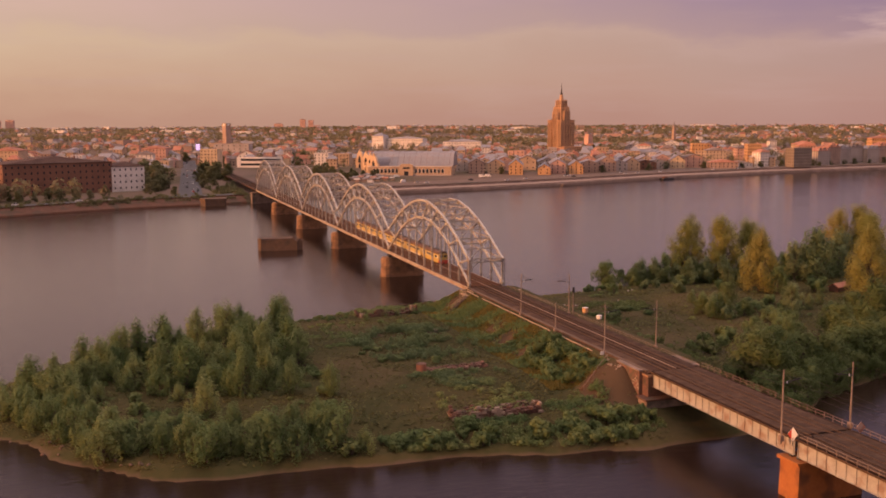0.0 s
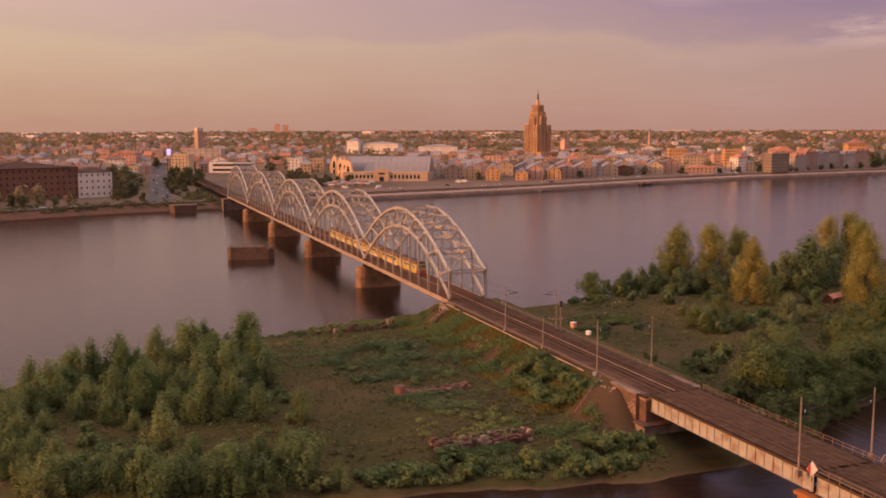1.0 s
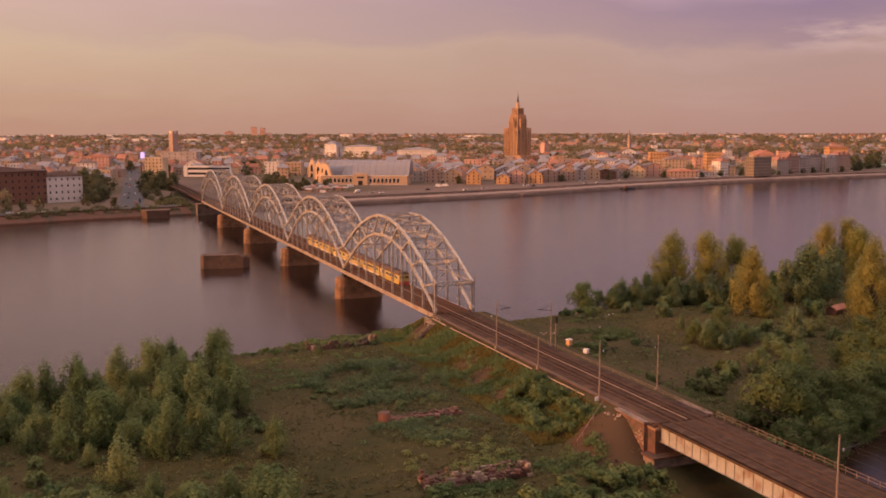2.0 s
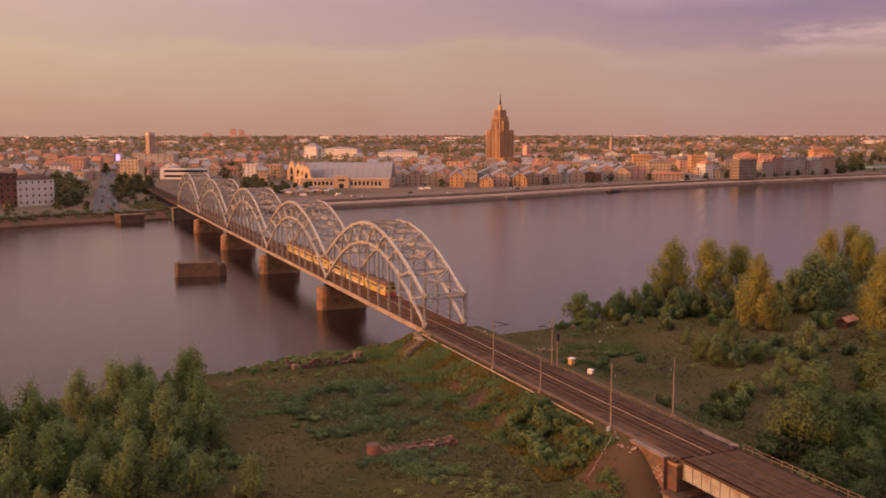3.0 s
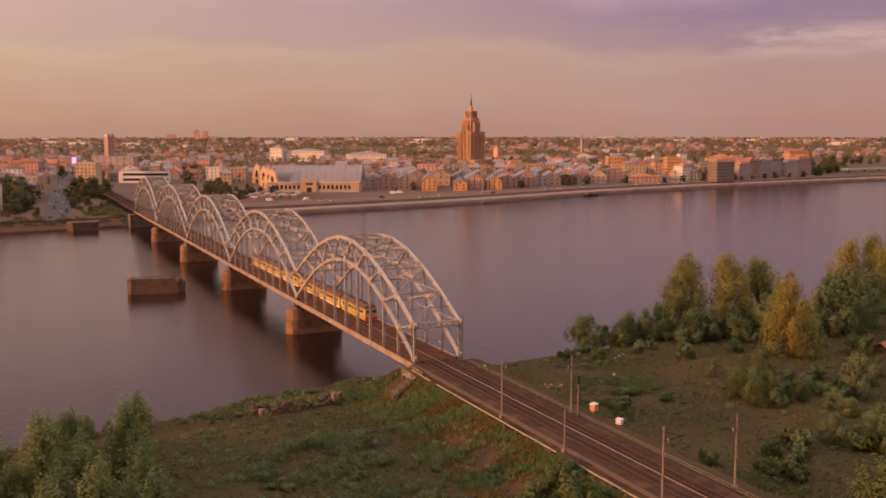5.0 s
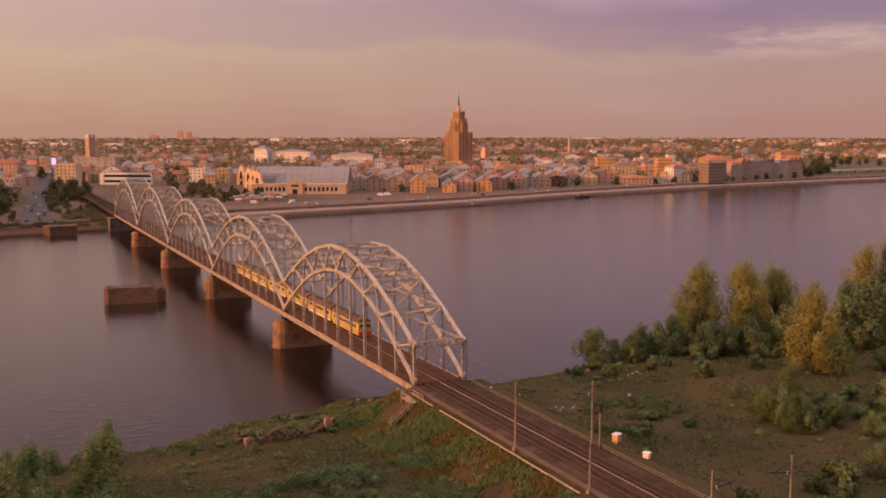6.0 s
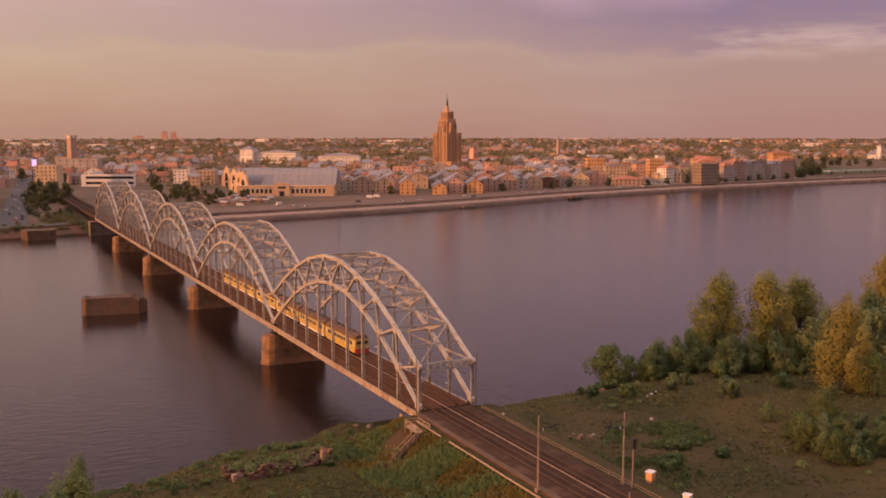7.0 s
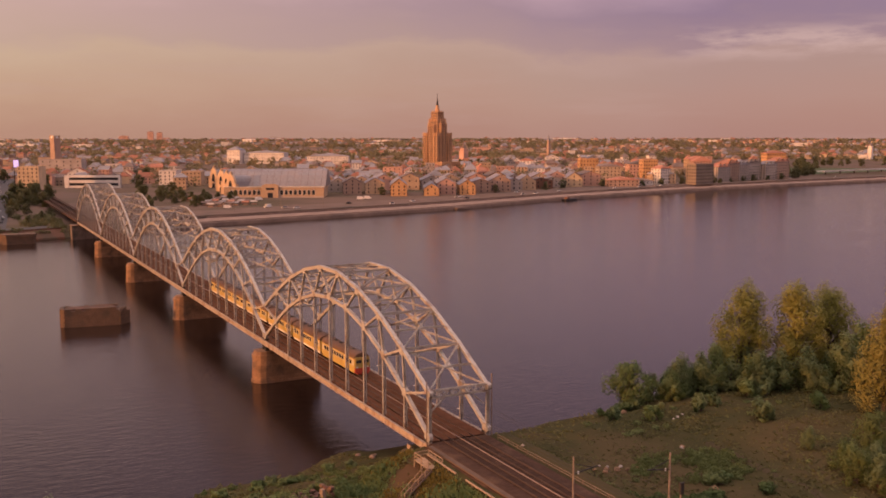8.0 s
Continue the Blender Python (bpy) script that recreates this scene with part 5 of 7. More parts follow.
part("slab", Shape().box((0, 0, 0.9), (15, 5, 1.4)), CONCRETE, ramp)
part("kerb", Shape().box((0, -2.3, 1.75), (15, 0.4, 0.3)), CONCRETE, ramp)
boat = thing("moored_barge", "dark flat barge moored at the quay", "barge", pose(424, 578, 0, 0, 0, 15))
part("hull", Shape().box((0, 0, 0.5), (15, 4.2, 2.2), top=(1.05, 1.1)), DARK, boat)
part("deckhouse", Shape().box((-3, 0, 2.3), (4, 2.8, 1.6)), PLASTER["brown"], boat)

# ---- the train ----
def train_car(front):
    """A railcar 19.6 m long, its front at y = 0."""
    c = thing("train_car", "yellow and cream electric train car with %s" % ("a red nose" if front else "a rusty roof"), "train car", group="cars of the train")
    L, hw = 19.6, 1.7
    side = [(-hw, 11.35), (-hw, 13.9), (-hw * 0.93, 14.4), (-hw * 0.72, 14.75), (-hw * 0.35, 14.95), (0, 15.0)]
    ring = side + [(-x, z) for x, z in side[-2::-1]]
    n = len(ring)

    def tube(r, y0, y1):
        return Shape().add([(x, y0, z) for x, z in r] + [(x, y1, z) for x, z in r], [tuple(range(len(r))), tuple(range(2 * len(r) - 1, len(r) - 1, -1))] + [(i, len(r) + i, len(r) + (i + 1) % len(r), (i + 1) % len(r)) for i in range(len(r))])

    part("body", tube([(-hw, 11.35), (-hw, 13.9), (hw, 13.9), (hw, 11.35)], 0.15, L), YELLOW, c)
    part("roof", tube([p for p in ring if p[1] >= 13.9], 0.25, L), surface_once("train_roof"), c, "rusty brown roof")
    for s in (-1, 1):
        part("cream_band", Shape().box((s * 1.71, L / 2, 13.0), (0.04, L - 0.7, 1.15)), CREAM, c)
        part("skirt", Shape().box((s * 1.6, L / 2, 11.15), (0.1, L - 1.2, 0.5)), PLASTER["white"] if not front else YELLOW, c)
        for k in range(11):
            y = 2.2 + 1.5 * k
            if k in (2, 8):
                part("door", Shape().box((s * 1.73, y, 12.55), (0.05, 1.1, 2.2)), YELLOW, c)
            else:
                part("window", Shape().box((s * 1.74, y, 13.05), (0.05, 1.05, 0.85)), GLASS, c)
    for y in (3.0, L - 3.0):
        b = part("bogie", Shape().box((0, y, 10.95), (2.3, 3.4, 0.4)), DARK, c)
        for dy in (-1.2, 1.2):
            for s in (-1, 1):
                w = Shape()
                r = [(0.46 * math.cos(math.pi * k / 6), 0.46 * math.sin(math.pi * k / 6)) for k in range(12)]
                w.add([(s * 0.72, y + dy + a, 10.93 + q) for a, q in r] + [(s * 0.84, y + dy + a, 10.93 + q) for a, q in r], [tuple(range(12)), tuple(range(23, 11, -1))] + [(i, 12 + i, 12 + (i + 1) % 12, (i + 1) % 12) for i in range(12)])
                part("wheel", w, DARK, b)
    part("equipment_box", Shape().box((0, L / 2, 10.95), (2.4, 4.6, 0.7)), DARK, c)
    for y in (5, 8, 12, 15):
        part("roof_vent", Shape().box((0, y, 15.08), (0.8, 1.0, 0.25), top=(0.7, 0.8)), DARK, c)
    part("gangway", Shape().box((0, L + 0.2, 12.7), (1.3, 0.55, 2.3)), DARK, c)
    if front:
        part("nose", Shape().box((0, 0.05, 13.1), (3.34, 0.5, 2.2), top=(0.94, 0.6)), YELLOW, c)
        part("apron", Shape().box((0, 0.02, 11.5), (3.36, 0.4, 0.95)), RED, c, "red lower front")
        for x in (-0.8, 0.8):
            part("windscreen", Shape().box((x, -0.2, 13.35), (1.1, 0.14, 0.62)), GLASS, c)
        for x in (-1.2, 1.2):
            part("headlamp", Shape().box((x, -0.2, 12.2), (0.32, 0.08, 0.32)), WHITE, c)
        part("coupler", Shape().box((0, -0.4, 11.0), (0.35, 0.8, 0.3)), DARK, c)
        part("buffer_beam", Shape().box((0, -0.1, 10.95), (2.6, 0.3, 0.45)), RED, c)
    return c


MADE = {}


def surface_once(k):
    if k not in MADE:
        MADE[k] = surface("rusty_car_roof", (0.085, 0.045, 0.028), (0.15, 0.082, 0.050), 0.5, 0.7, fine=6, bump=0.1)
    return MADE[k]


TRAIN_Y = 46.0
lead = train_car(True)
lead.location = (2.05, TRAIN_Y, -0.02)
coach = train_car(False)
coach.location = (2.05, TRAIN_Y + 20.3, -0.02)
for k in range(2, 6):
    copy_thing(coach, pose(2.05, TRAIN_Y + 20.3 * k, -0.02))


# ---- masts, wires and lineside things ----
def mast(x, y, h, arm, z=9.6, label="concrete catenary mast with a bracket arm"):
    m = thing("catenary_mast", label, "mast", pose(x, y, 0), group="catenary masts")
    part("pole", Shape().cyl((0, 0), 0.17, z - 0.8, z + h, 8, 0.62), MASTM, m)
    part("foot", Shape().box((0, 0, z + 0.1), (0.7, 0.7, 0.9)), CONCRETE, m)
    if arm:
        a = Shape().beam((0, 0, z + h - 2.2), (arm, 0, z + h - 1.7), 0.14).beam((0, 0, z + h - 0.9), (arm * 0.8, 0, z + h - 1.75), 0.08).beam((arm * 0.72, 0, z + h - 1.9), (arm * 0.95, 0, z + h - 3.0), 0.06)
        part("bracket", a, DARK, m)
        part("insulator", Shape().cyl((arm * 0.2, 0), 0.1, z + h - 2.3, z + h - 1.95, 6), WHITE, m)
    return m


LEFT_M = [(-6.4, -42.0, 11.3), (-6.2, -62.6, 7.0), (-6.2, -87.5, 11.4), (-6.9, -148.2, 11.5)]
RIGHT_M = [(5.9, -45.5, 11.0), (7.4, -86.5, 11.0), (8.4, -146.5, 11.0)]
for x, y, h in LEFT_M:
    mast(x, y, h, 3.6 if h > 9 else 0)
for x, y, h in RIGHT_M:
    mast(x, y, h, -3.6)
for x in (-2.05, 2.05):
    w = Shape()
    for y0, y1 in ((-238, -148), (-148, -87), (-87, -45), (-45, 0)):
        for k in range(8):
            a, b = k / 8, (k + 1) / 8
            w.beam((x, y0 + (y1 - y0) * a, 17.6 - 3.2 * a * (1 - a)), (x, y0 + (y1 - y0) * b, 17.6 - 3.2 * b * (1 - b)), 0.03)
        w.beam((x, y0, 16.4), (x, y1, 16.4), 0.03)
    solid("overhead_wire", w, DARK, "thin dark overhead wire above the track", "wire", group="overhead wires")
sg = thing("railway_signal", "dark railway signal head on a slim post", "signal", pose(6.2, -47.3, 0))
part("post", Shape().cyl((0, 0), 0.12, 8.6, 16.6, 8), MASTM, sg)
part("signal_head", Shape().box((0, -0.15, 16.5), (0.55, 0.3, 1.5)), DARK, sg)
part("ladder", Shape().beam((0.3, 0.1, 9.4), (0.2, 0.1, 15.6), 0.05), DARK, sg)


def cabinet(x, y, z0, z1, w, material, label):
    c = thing("lineside_cabinet", label, "cabinet", pose(x, y, 0, 0, 0, 25), group="lineside cabinets")
    part("body", Shape().box((0, 0, (z0 + z1) / 2), (w, 1.0, z1 - z0)), material, c)
    part("lid", Shape().box((0, 0, z1 + 0.05), (w + 0.2, 1.2, 0.12)), WHITE, c)
    part("plinth", Shape().box((0, 0, (z0 + 9.2) / 2), (w * 0.8, 0.8, z0 - 9.2)), CONCRETE, c)
    part("door", Shape().box((0, -0.53, (z0 + z1) / 2), (w * 0.8, 0.06, (z1 - z0) * 0.85)), material, c)


cabinet(10.5, -46.0, 10.0, 11.2, 1.2, PLASTER["orange"], "orange lineside cabinet with a pale lid")
cabinet(10.1, -54.5, 9.9, 10.7, 0.9, WHITE, "white lineside cabinet on a plinth")

def turn_up(s, z):
    """Stands a flat disc upright at height z."""
    s.v = [(x, h, z + y) for x, y, h in s.v]
    return s


sign = thing("railway_sign", "white and red diamond sign on a short post", "sign", pose(-6.9, -151.0, -0.55, 0, 0, -38))
part("post", Shape().cyl((0, 0), 0.06, 9.9, 11.2, 6), DARK, sign)
part("board", Shape().add([(0, -0.05, 10.6), (0.75, -0.05, 11.8), (0, -0.05, 13.0), (-0.75, -0.05, 11.8), (0, 0.05, 10.6), (0.75, 0.05, 11.8), (0, 0.05, 13.0), (-0.75, 0.05, 11.8)], ((0, 1, 2, 3), (7, 6, 5, 4), (0, 4, 5, 1), (1, 5, 6, 2), (2, 6, 7, 3), (3, 7, 4, 0))), WHITE, sign)
part("red_field", Shape().add([(-0.2, -0.08, 10.92), (-0.75, -0.08, 11.8), (-0.2, -0.08, 12.68)], ((0, 2, 1),)), RED, sign)


def fence(x, y0, y1, z, h, step, label):
    f = thing("railing", label, "railing", group="railings")
    for zz in (h, h * 0.55):
        part("rail", Shape().beam((x, y0, z + zz), (x, y1, z + zz), 0.07), RAILING, f)
    one = Shape().box((0, 0, h / 2), (0.1, 0.1, h)).mesh("post", RAILING)
    n = int((y1 - y0) / step)
    for k in range(n + 1):
        o = part("post", one, RAILING, f)
        o.location = (x, y0 + (y1 - y0) * k / n, z)


fence(5.8, -237, -107, 10.1, 1.15, 2.1, "pale steel railing along the approach bridge")
fence(-5.8, -237, -151, 10.1, 1.15, 2.1, "pale steel railing along the approach bridge")
fence(6.5, -105, -2, 9.6, 0.9, 3.0, "low rusty railing beside the tracks")


def kerb_beam(y0, y1):
    k = thing("edge_beam", "pale weathered concrete edge beam on short posts along the bank", "edge beam", pose(-7.35, y0, 0), group="edge beams")
    n = int((y1 - y0) / 4.0)
    for i in range(n):
        part("beam", Shape().box((0.02 * math.sin(i * 2.1), (y1 - y0) * (i + 0.5) / n, 9.62 + 0.02 * math.sin(i * 1.7)), (0.22, (y1 - y0) / n - 0.08, 0.2)), PALE_WOOD, k)
        part("post", Shape().box((0, (y1 - y0) * (i + 0.5) / n, 9.2), (0.2, 0.2, 0.7)), OLDSTONE, k)


kerb_beam(-62.0, -16.0)
kerb_beam(-13.0, -3.2)
kerb_beam(-84.0, -66.0)
landing = thing("stair_landing", "sunlit weathered wooden landing with railings at the bridge end", "landing", pose(-8.2, -5.4, 0))
part("floor", Shape().box((0, 0, 9.0), (2.6, 5.0, 0.16)), PALE_WOOD, landing)
for x in (-1.25, 1.25):
    for y in (-2.4, 0.0, 2.4):
        part("post", Shape().box((x, y, 8.4), (0.16, 0.16, 3.6)), PALE_WOOD, landing)
    for z in (9.7, 10.2):
        part("rail", Shape().box((x, 0, z), (0.1, 5.0, 0.12)), PALE_WOOD, landing)
for z in (9.7, 10.2):
    part("rail", Shape().box((0, 2.4, z), (2.6, 0.1, 0.12)), PALE_WOOD, landing)
ladder = thing("hanging_sign", "small pale navigation board hanging under the girder", "sign", pose(-5.9, 6.5, 0))
part("hanger", Shape().box((0, -0.5, 8.6), (0.08, 0.08, 1.2)).box((0, 0.5, 8.6), (0.08, 0.08, 1.2)), DARK, ladder)
part("board", Shape().box((0, 0, 7.4), (0.1, 1.6, 1.5)), PALE_WOOD, ladder)
stairs = thing("bank_stairs", "weathered wooden stairs with a handrail down the bank", "stairs", pose(-7.2, -90, 0))
for k in range(20):
    part("step", Shape().box((-0.2 - 0.42 * k, -0.25 * k, 9.35 - 0.27 * k), (0.5, 1.3, 0.12)), DECK, stairs)
for s in (-0.7, 0.7):
    part("stringer", Shape().beam((0, s, 9.2), (-8.2, s - 4.75, 3.9), 0.1, 0.3), DECK, stairs)
part("handrail", Shape().beam((0, -0.7, 10.4), (-8.2, -5.45, 5.1), 0.08), MASTM, stairs)
for k in range(6):
    part("baluster", Shape().beam((-1.6 * k, -0.7 - 0.93 * k, 9.3 - 1.03 * k), (-1.6 * k, -0.7 - 0.93 * k, 10.4 - 1.03 * k), 0.08), MASTM, stairs)


back = thing("trackside_board", "rusty diamond board on a post beside the railing", "sign", pose(5.2, -152.4, 0))
part("post", Shape().cyl((0, 0), 0.06, 9.9, 11.2, 6), DARK, back)
part("board", turn_up(Shape().cyl((0, 0), 0.95, -0.04, 0.04, 4), 11.5), BRICK, back)
steps = thing("bank_stairs", "steep pale wooden steps with handrails beside the bridge end", "stairs", pose(-9.2, -8.0, 0))
for k in range(13):
    part("step", Shape().box((-0.2 - 0.42 * k, -0.10 * k, 9.0 - 0.27 * k), (0.46, 1.0, 0.12)), PATHM, steps)
for y in (-0.55, 0.55):
    part("stringer", Shape().beam((0, y, 8.9), (-5.4, y - 1.3, 5.4), 0.1, 0.3), OLDSTONE, steps)
    part("handrail", Shape().beam((0, y, 10.0), (-5.4, y - 1.3, 6.5), 0.08), PALE_WOOD, steps)
    for k in range(5):
        part("baluster", Shape().beam((-1.3 * k, y - 0.31 * k, 9.0 - 0.84 * k), (-1.3 * k, y - 0.31 * k, 10.0 - 0.84 * k), 0.08), PALE_WOOD, steps)


# ---- ruins ----
def ruin(x, y, w, d, top, rz, label, floor, stone=RUINSTONE, brick=BRICK):
    """Courses of worn blocks with gaps at the top, filled with rubble."""
    r = thing("ruined_wall", label, "ruin", pose(x, y, 0, 0, 0, rz), group="ruins of an older bridge")
    g = random.Random(int(x * 7 + y))
    data = [Shape().box((0, 0, 0), (1.05, 0.6, 0.48), top=(0.95, 0.9)).mesh("block", stone), Shape().box((0, 0, 0), (0.8, 0.62, 0.46), top=(0.9, 0.95)).mesh("block", brick)]
    rows = int((top - floor) / 0.5)
    for k in range(rows + 1):
        for run, n in ((0, int(w / 1.08)), (1, int(d / 1.08)), (2, int(w / 1.08)), (3, int(d / 1.08))):
            for i in range(n):
                keep = 1.0 - 1.9 * max(0, k / rows - 0.15 - 0.55 * math.sin(i * 0.42 + run * 2 + x))
                if g.random() > keep or run == 2 and k > rows * 0.5:
                    continue
                u = -0.5 + (i + 0.5 + 0.5 * (k % 2)) / n
                px, py = ((u * w, -d / 2), (w / 2, u * d), (u * w, d / 2), (-w / 2, u * d))[run]
                o = part("block", data[g.random() < 0.5], OLDSTONE, r)
                o.location = (px, py, floor + 0.2 + 0.49 * k)
                o.rotation_euler = (g.uniform(-0.05, 0.05), g.uniform(-0.05, 0.05), (1.57 if run % 2 else 0) + g.uniform(-0.08, 0.08))
    fill = Shape()
    for k in range(220):
        fill.box((g.uniform(-w / 2, w / 2), g.uniform(-d / 2, d / 2), floor + (top - floor) * g.uniform(0.2, 0.6)), (g.uniform(0.3, 1.2), g.uniform(0.3, 0.9), g.uniform(0.3, 0.7)), g.uniform(0, 90))
    fill.box((0, 0, floor + (top - floor) * 0.2), (w - 0.6, d - 0.6, (top - floor) * 0.5))
    tagged(part("rubble", fill, brick, r), kind="stuff")


ruin(-38.0, -102.0, 17.5, 4.6, 5.9, -1, "crumbling pale stone and brick pier ruin in tall grass", 3.2, RUINSTONE, DARKBRICK)
ruin(-34.0, -68.5, 14.0, 3.4, 5.3, 3, "low ruined brick pier overgrown with weeds", 3.5, BRICK, DARKBRICK)
ruin(-35.2, -31.0, 17.5, 5.0, 5.2, 1, "dark ruined pier hidden under tall weeds", 3.4, OLDSTONE, DARKBRICK)
ruin(-31.5, 0.5, 18.0, 4.6, 5.7, 9, "low dark stone pier ruin on the river shore", 2.4, WETSTONE, DARKBRICK)
for x, y, z, w in ((-27.2, -33.0, 5.3, 1.0), (-24.2, -0.8, 5.6, 0.6), (-40.0, -2.4, 4.5, 0.8)):
    solid("corner_stone", Shape().box((0, 0, 0), (w, 0.9, 0.8), 12, top=(0.9, 0.85)).box((0.1, 0.05, -0.75), (w * 0.95, 1.0, 0.8), 8), RUINSTONE, "pale squared stone on top of a ruined pier", "stone", group="corner stones", m=pose(x, y, z))
stub = thing("ruin_stub", "round pale brick stub in the grass", "ruin", pose(-43.4, -71.0, 0))
part("drum", Shape().cyl((0, 0), 1.25, 3.4, 6.6, 12, 0.94), REDROOF, stub)
part("rim", Shape().cyl((0, 0), 1.22, 6.6, 6.8, 12, 0.8), DARKBRICK, stub)


def old_pier(x, y, hw, ht, top, rz=0, blocks=True):
    """Core, cutwater and courses of worn blocks; the upper courses are broken away at one end."""
    p = thing("old_pier", "weathered stump of an old bridge pier in the river", "old pier", pose(x, y, 0, 0, 0, rz), group="stumps of an older bridge")
    ring = [(hw, -ht * 0.7), (hw, ht * 0.7), (hw - ht * 0.3, ht), (-hw + ht * 0.8, ht), (-hw, 0), (-hw + ht * 0.8, -ht), (hw - ht * 0.3, -ht)]
    part("core", Shape().prism([(a * 0.95, b * 0.9) for a, b in ring], -3, top - 1.5), WETSTONE, p)
    part("rubble_top", Shape().prism([(a * 0.8 + hw * 0.12, b * 0.8) for a, b in ring], top - 1.6, top - 0.35, 0.9), DARKBRICK, p)
    g = random.Random(int(x * 3 + y))
    if not blocks:
        part("coping", Shape().prism(ring, top - 1.5, top), WETSTONE, p)
        return
    data = [Shape().box((0, 0, 0), (w, 0.9, 0.745), top=(0.985, 0.97)).mesh("block", WETSTONE) for w in (1.52, 1.6, 1.68)]
    for k in range(int(top / 0.76) + 1):
        for (ax, ay), (bx, by) in zip(ring, ring[1:] + ring[:1]):
            n = max(1, round(math.hypot(bx - ax, by - ay) / 1.62))
            for q in range(n):
                u = (q + 0.5 + (0.25 if k % 2 else -0.2)) / n
                px, py = ax + (bx - ax) * u, ay + (by - ay) * u
                limit = top - 0.1 - 2.4 * max(0, (-px / hw) - 0.45) - 0.8 * g.random() ** 2
                if 0.1 + 0.76 * k > limit:
                    continue
                o = part("block", data[g.randrange(3)], WETSTONE, p)
                o.location = (px * 0.955, py * 0.9, 0.1 + 0.76 * k)
                o.rotation_euler = (g.uniform(-0.012, 0.012), g.uniform(-0.012, 0.012), math.atan2(by - ay, bx - ax) + g.uniform(-0.02, 0.02))


old_pier(-32.5, 183.5, 10.4, 3.4, 6.0, 180 - 9)
old_pier(-38, 440, 9.5, 4.0, 5.5, 0, False)

# stones and a low shed
g_ = random.Random(21)

def boulder(x, y, r, mat):
    g, n = random.Random(int(x * 31 + y * 17)), 7
    s = Shape()
    rings = [(0.55, -0.5), (1.0, -0.1), (0.85, 0.4), (0.4, 0.7)]
    pts = []
    for k, (a, z) in enumerate(rings):
        for i in range(n):
            q = r * a * g.uniform(0.8, 1.2)
            pts.append((q * math.cos(2 * math.pi * i / n), q * math.sin(2 * math.pi * i / n), r * z * g.uniform(0.85, 1.1)))
    f = [tuple(range(n - 1, -1, -1)), tuple(range(3 * n, 4 * n))]
    for k in range(3):
        f += [(k * n + i, k * n + (i + 1) % n, (k + 1) * n + (i + 1) % n, (k + 1) * n + i) for i in range(n)]
    s.add(pts, f)
    solid("boulder", s, mat, "rough pale stone in the grass", "stone", group="stones", m=pose(x, y, float(height(x, y)) + r * 0.2))


for k in range(14):
    boulder(g_.uniform(-11, 8), g_.uniform(4, 24), g_.uniform(0.25, 0.9), OLDSTONE)
for k in range(22):
    u = g_.random()
    boulder(-128 + 24 * u + g_.uniform(-1.5, 1.5), -77 - 27 * u + g_.uniform(-1.5, 1.5), g_.uniform(0.2, 0.45), WETSTONE)
for x, y, r in ((50, 20, 0.7), (54, 16, 0.6), (43, -6, 0.55), (22, -11, 0.5), (23, -10, 0.5), (24.5, -11, 0.6), (26, -12, 0.5), (21, -9.5, 0.4), (27.5, -12.5, 0.5), (32, -26, 0.7), (36, -20, 0.5)):
    boulder(x, y, r, STONE)
for x, y, r in ((42.8, -6.2, 0.8), (55, 9, 0.7), (57, 10, 0.6), (53.5, 8.5, 0.5), (8.3, -7, 0.6), (24, -9, 0.6), (26, -10, 0.7), (23, -8, 0.5)):
    boulder(x, y, r * 0.55, PLASTER["grey"])
for k in range(12):
    boulder(g_.uniform(-8.5, -7.3), g_.uniform(-97, -90), g_.uniform(0.15, 0.4), RUINSTONE)
mk = thing("white_marker", "small white marker board on a post beside the bank stairs", "marker", pose(-7.6, -89.0, 0))
part("post", Shape().box((0, 0, 9.7), (0.12, 0.12, 1.6)), MASTM, mk)
part("board", Shape().box((-0.05, -0.1, 10.3), (0.75, 0.08, 0.75)), WHITE, mk)
shed = thing("low_shed", "low rusty red shed roof in the meadow", "shed", pose(120, -16, float(height(120, -16)), 0, 0, 20))
part("wall", Shape().box((0, 0, 0.9), (7, 3.2, 1.8)), DARKBRICK, shed)
part("roof", Shape().gable(3.2, 7, 1.9, 0.9, 0.3), REDROOF, shed).rotation_euler = (0, 0, math.pi / 2)

# ---- plants ----
def leaf_cloud(rng, lobes, count, size, hull=0.0):
    """Many small bent leaves spread through the lobes: (centre, half axes); hull: how far they face out from the whole crown."""
    vol = np.array([a[0] * a[1] * a[2] for _, a in lobes]) ** 0.7
    pick = rng.choice(len(lobes), count, p=vol / vol.sum())
    C, A = np.array([c for c, _ in lobes])[pick], np.array([a for _, a in lobes])[pick]
    d = rng.normal(size=(count, 3))
    d /= np.linalg.norm(d, axis=1)[:, None]
    rad = rng.uniform(0.25, 1.0, count) ** 0.45 * rng.uniform(0.85, 1.18, count)
    p = C + d * A * rad[:, None]
    n = d + rng.normal(size=(count, 3)) * 0.2
    if hull:
        away = (p - p.mean(0)) / p.std(0)
        n = n + away / np.linalg.norm(away, axis=1)[:, None] * hull
    n /= np.linalg.norm(n, axis=1)[:, None]
    t = np.cross(n, rng.normal(size=(count, 3)))
    t /= np.linalg.norm(t, axis=1)[:, None]
    b = np.cross(n, t)
    s = size * rng.uniform(0.6, 1.35, count)[:, None]
    q = np.stack([p - t * s * 0.5, p + b * s * 0.38 + n * s * 0.1, p + t * s * 0.6, p - b * s * 0.38 + n * s * 0.1], 1)
    return q.reshape(-1, 3), np.arange(count * 4).reshape(-1, 4)


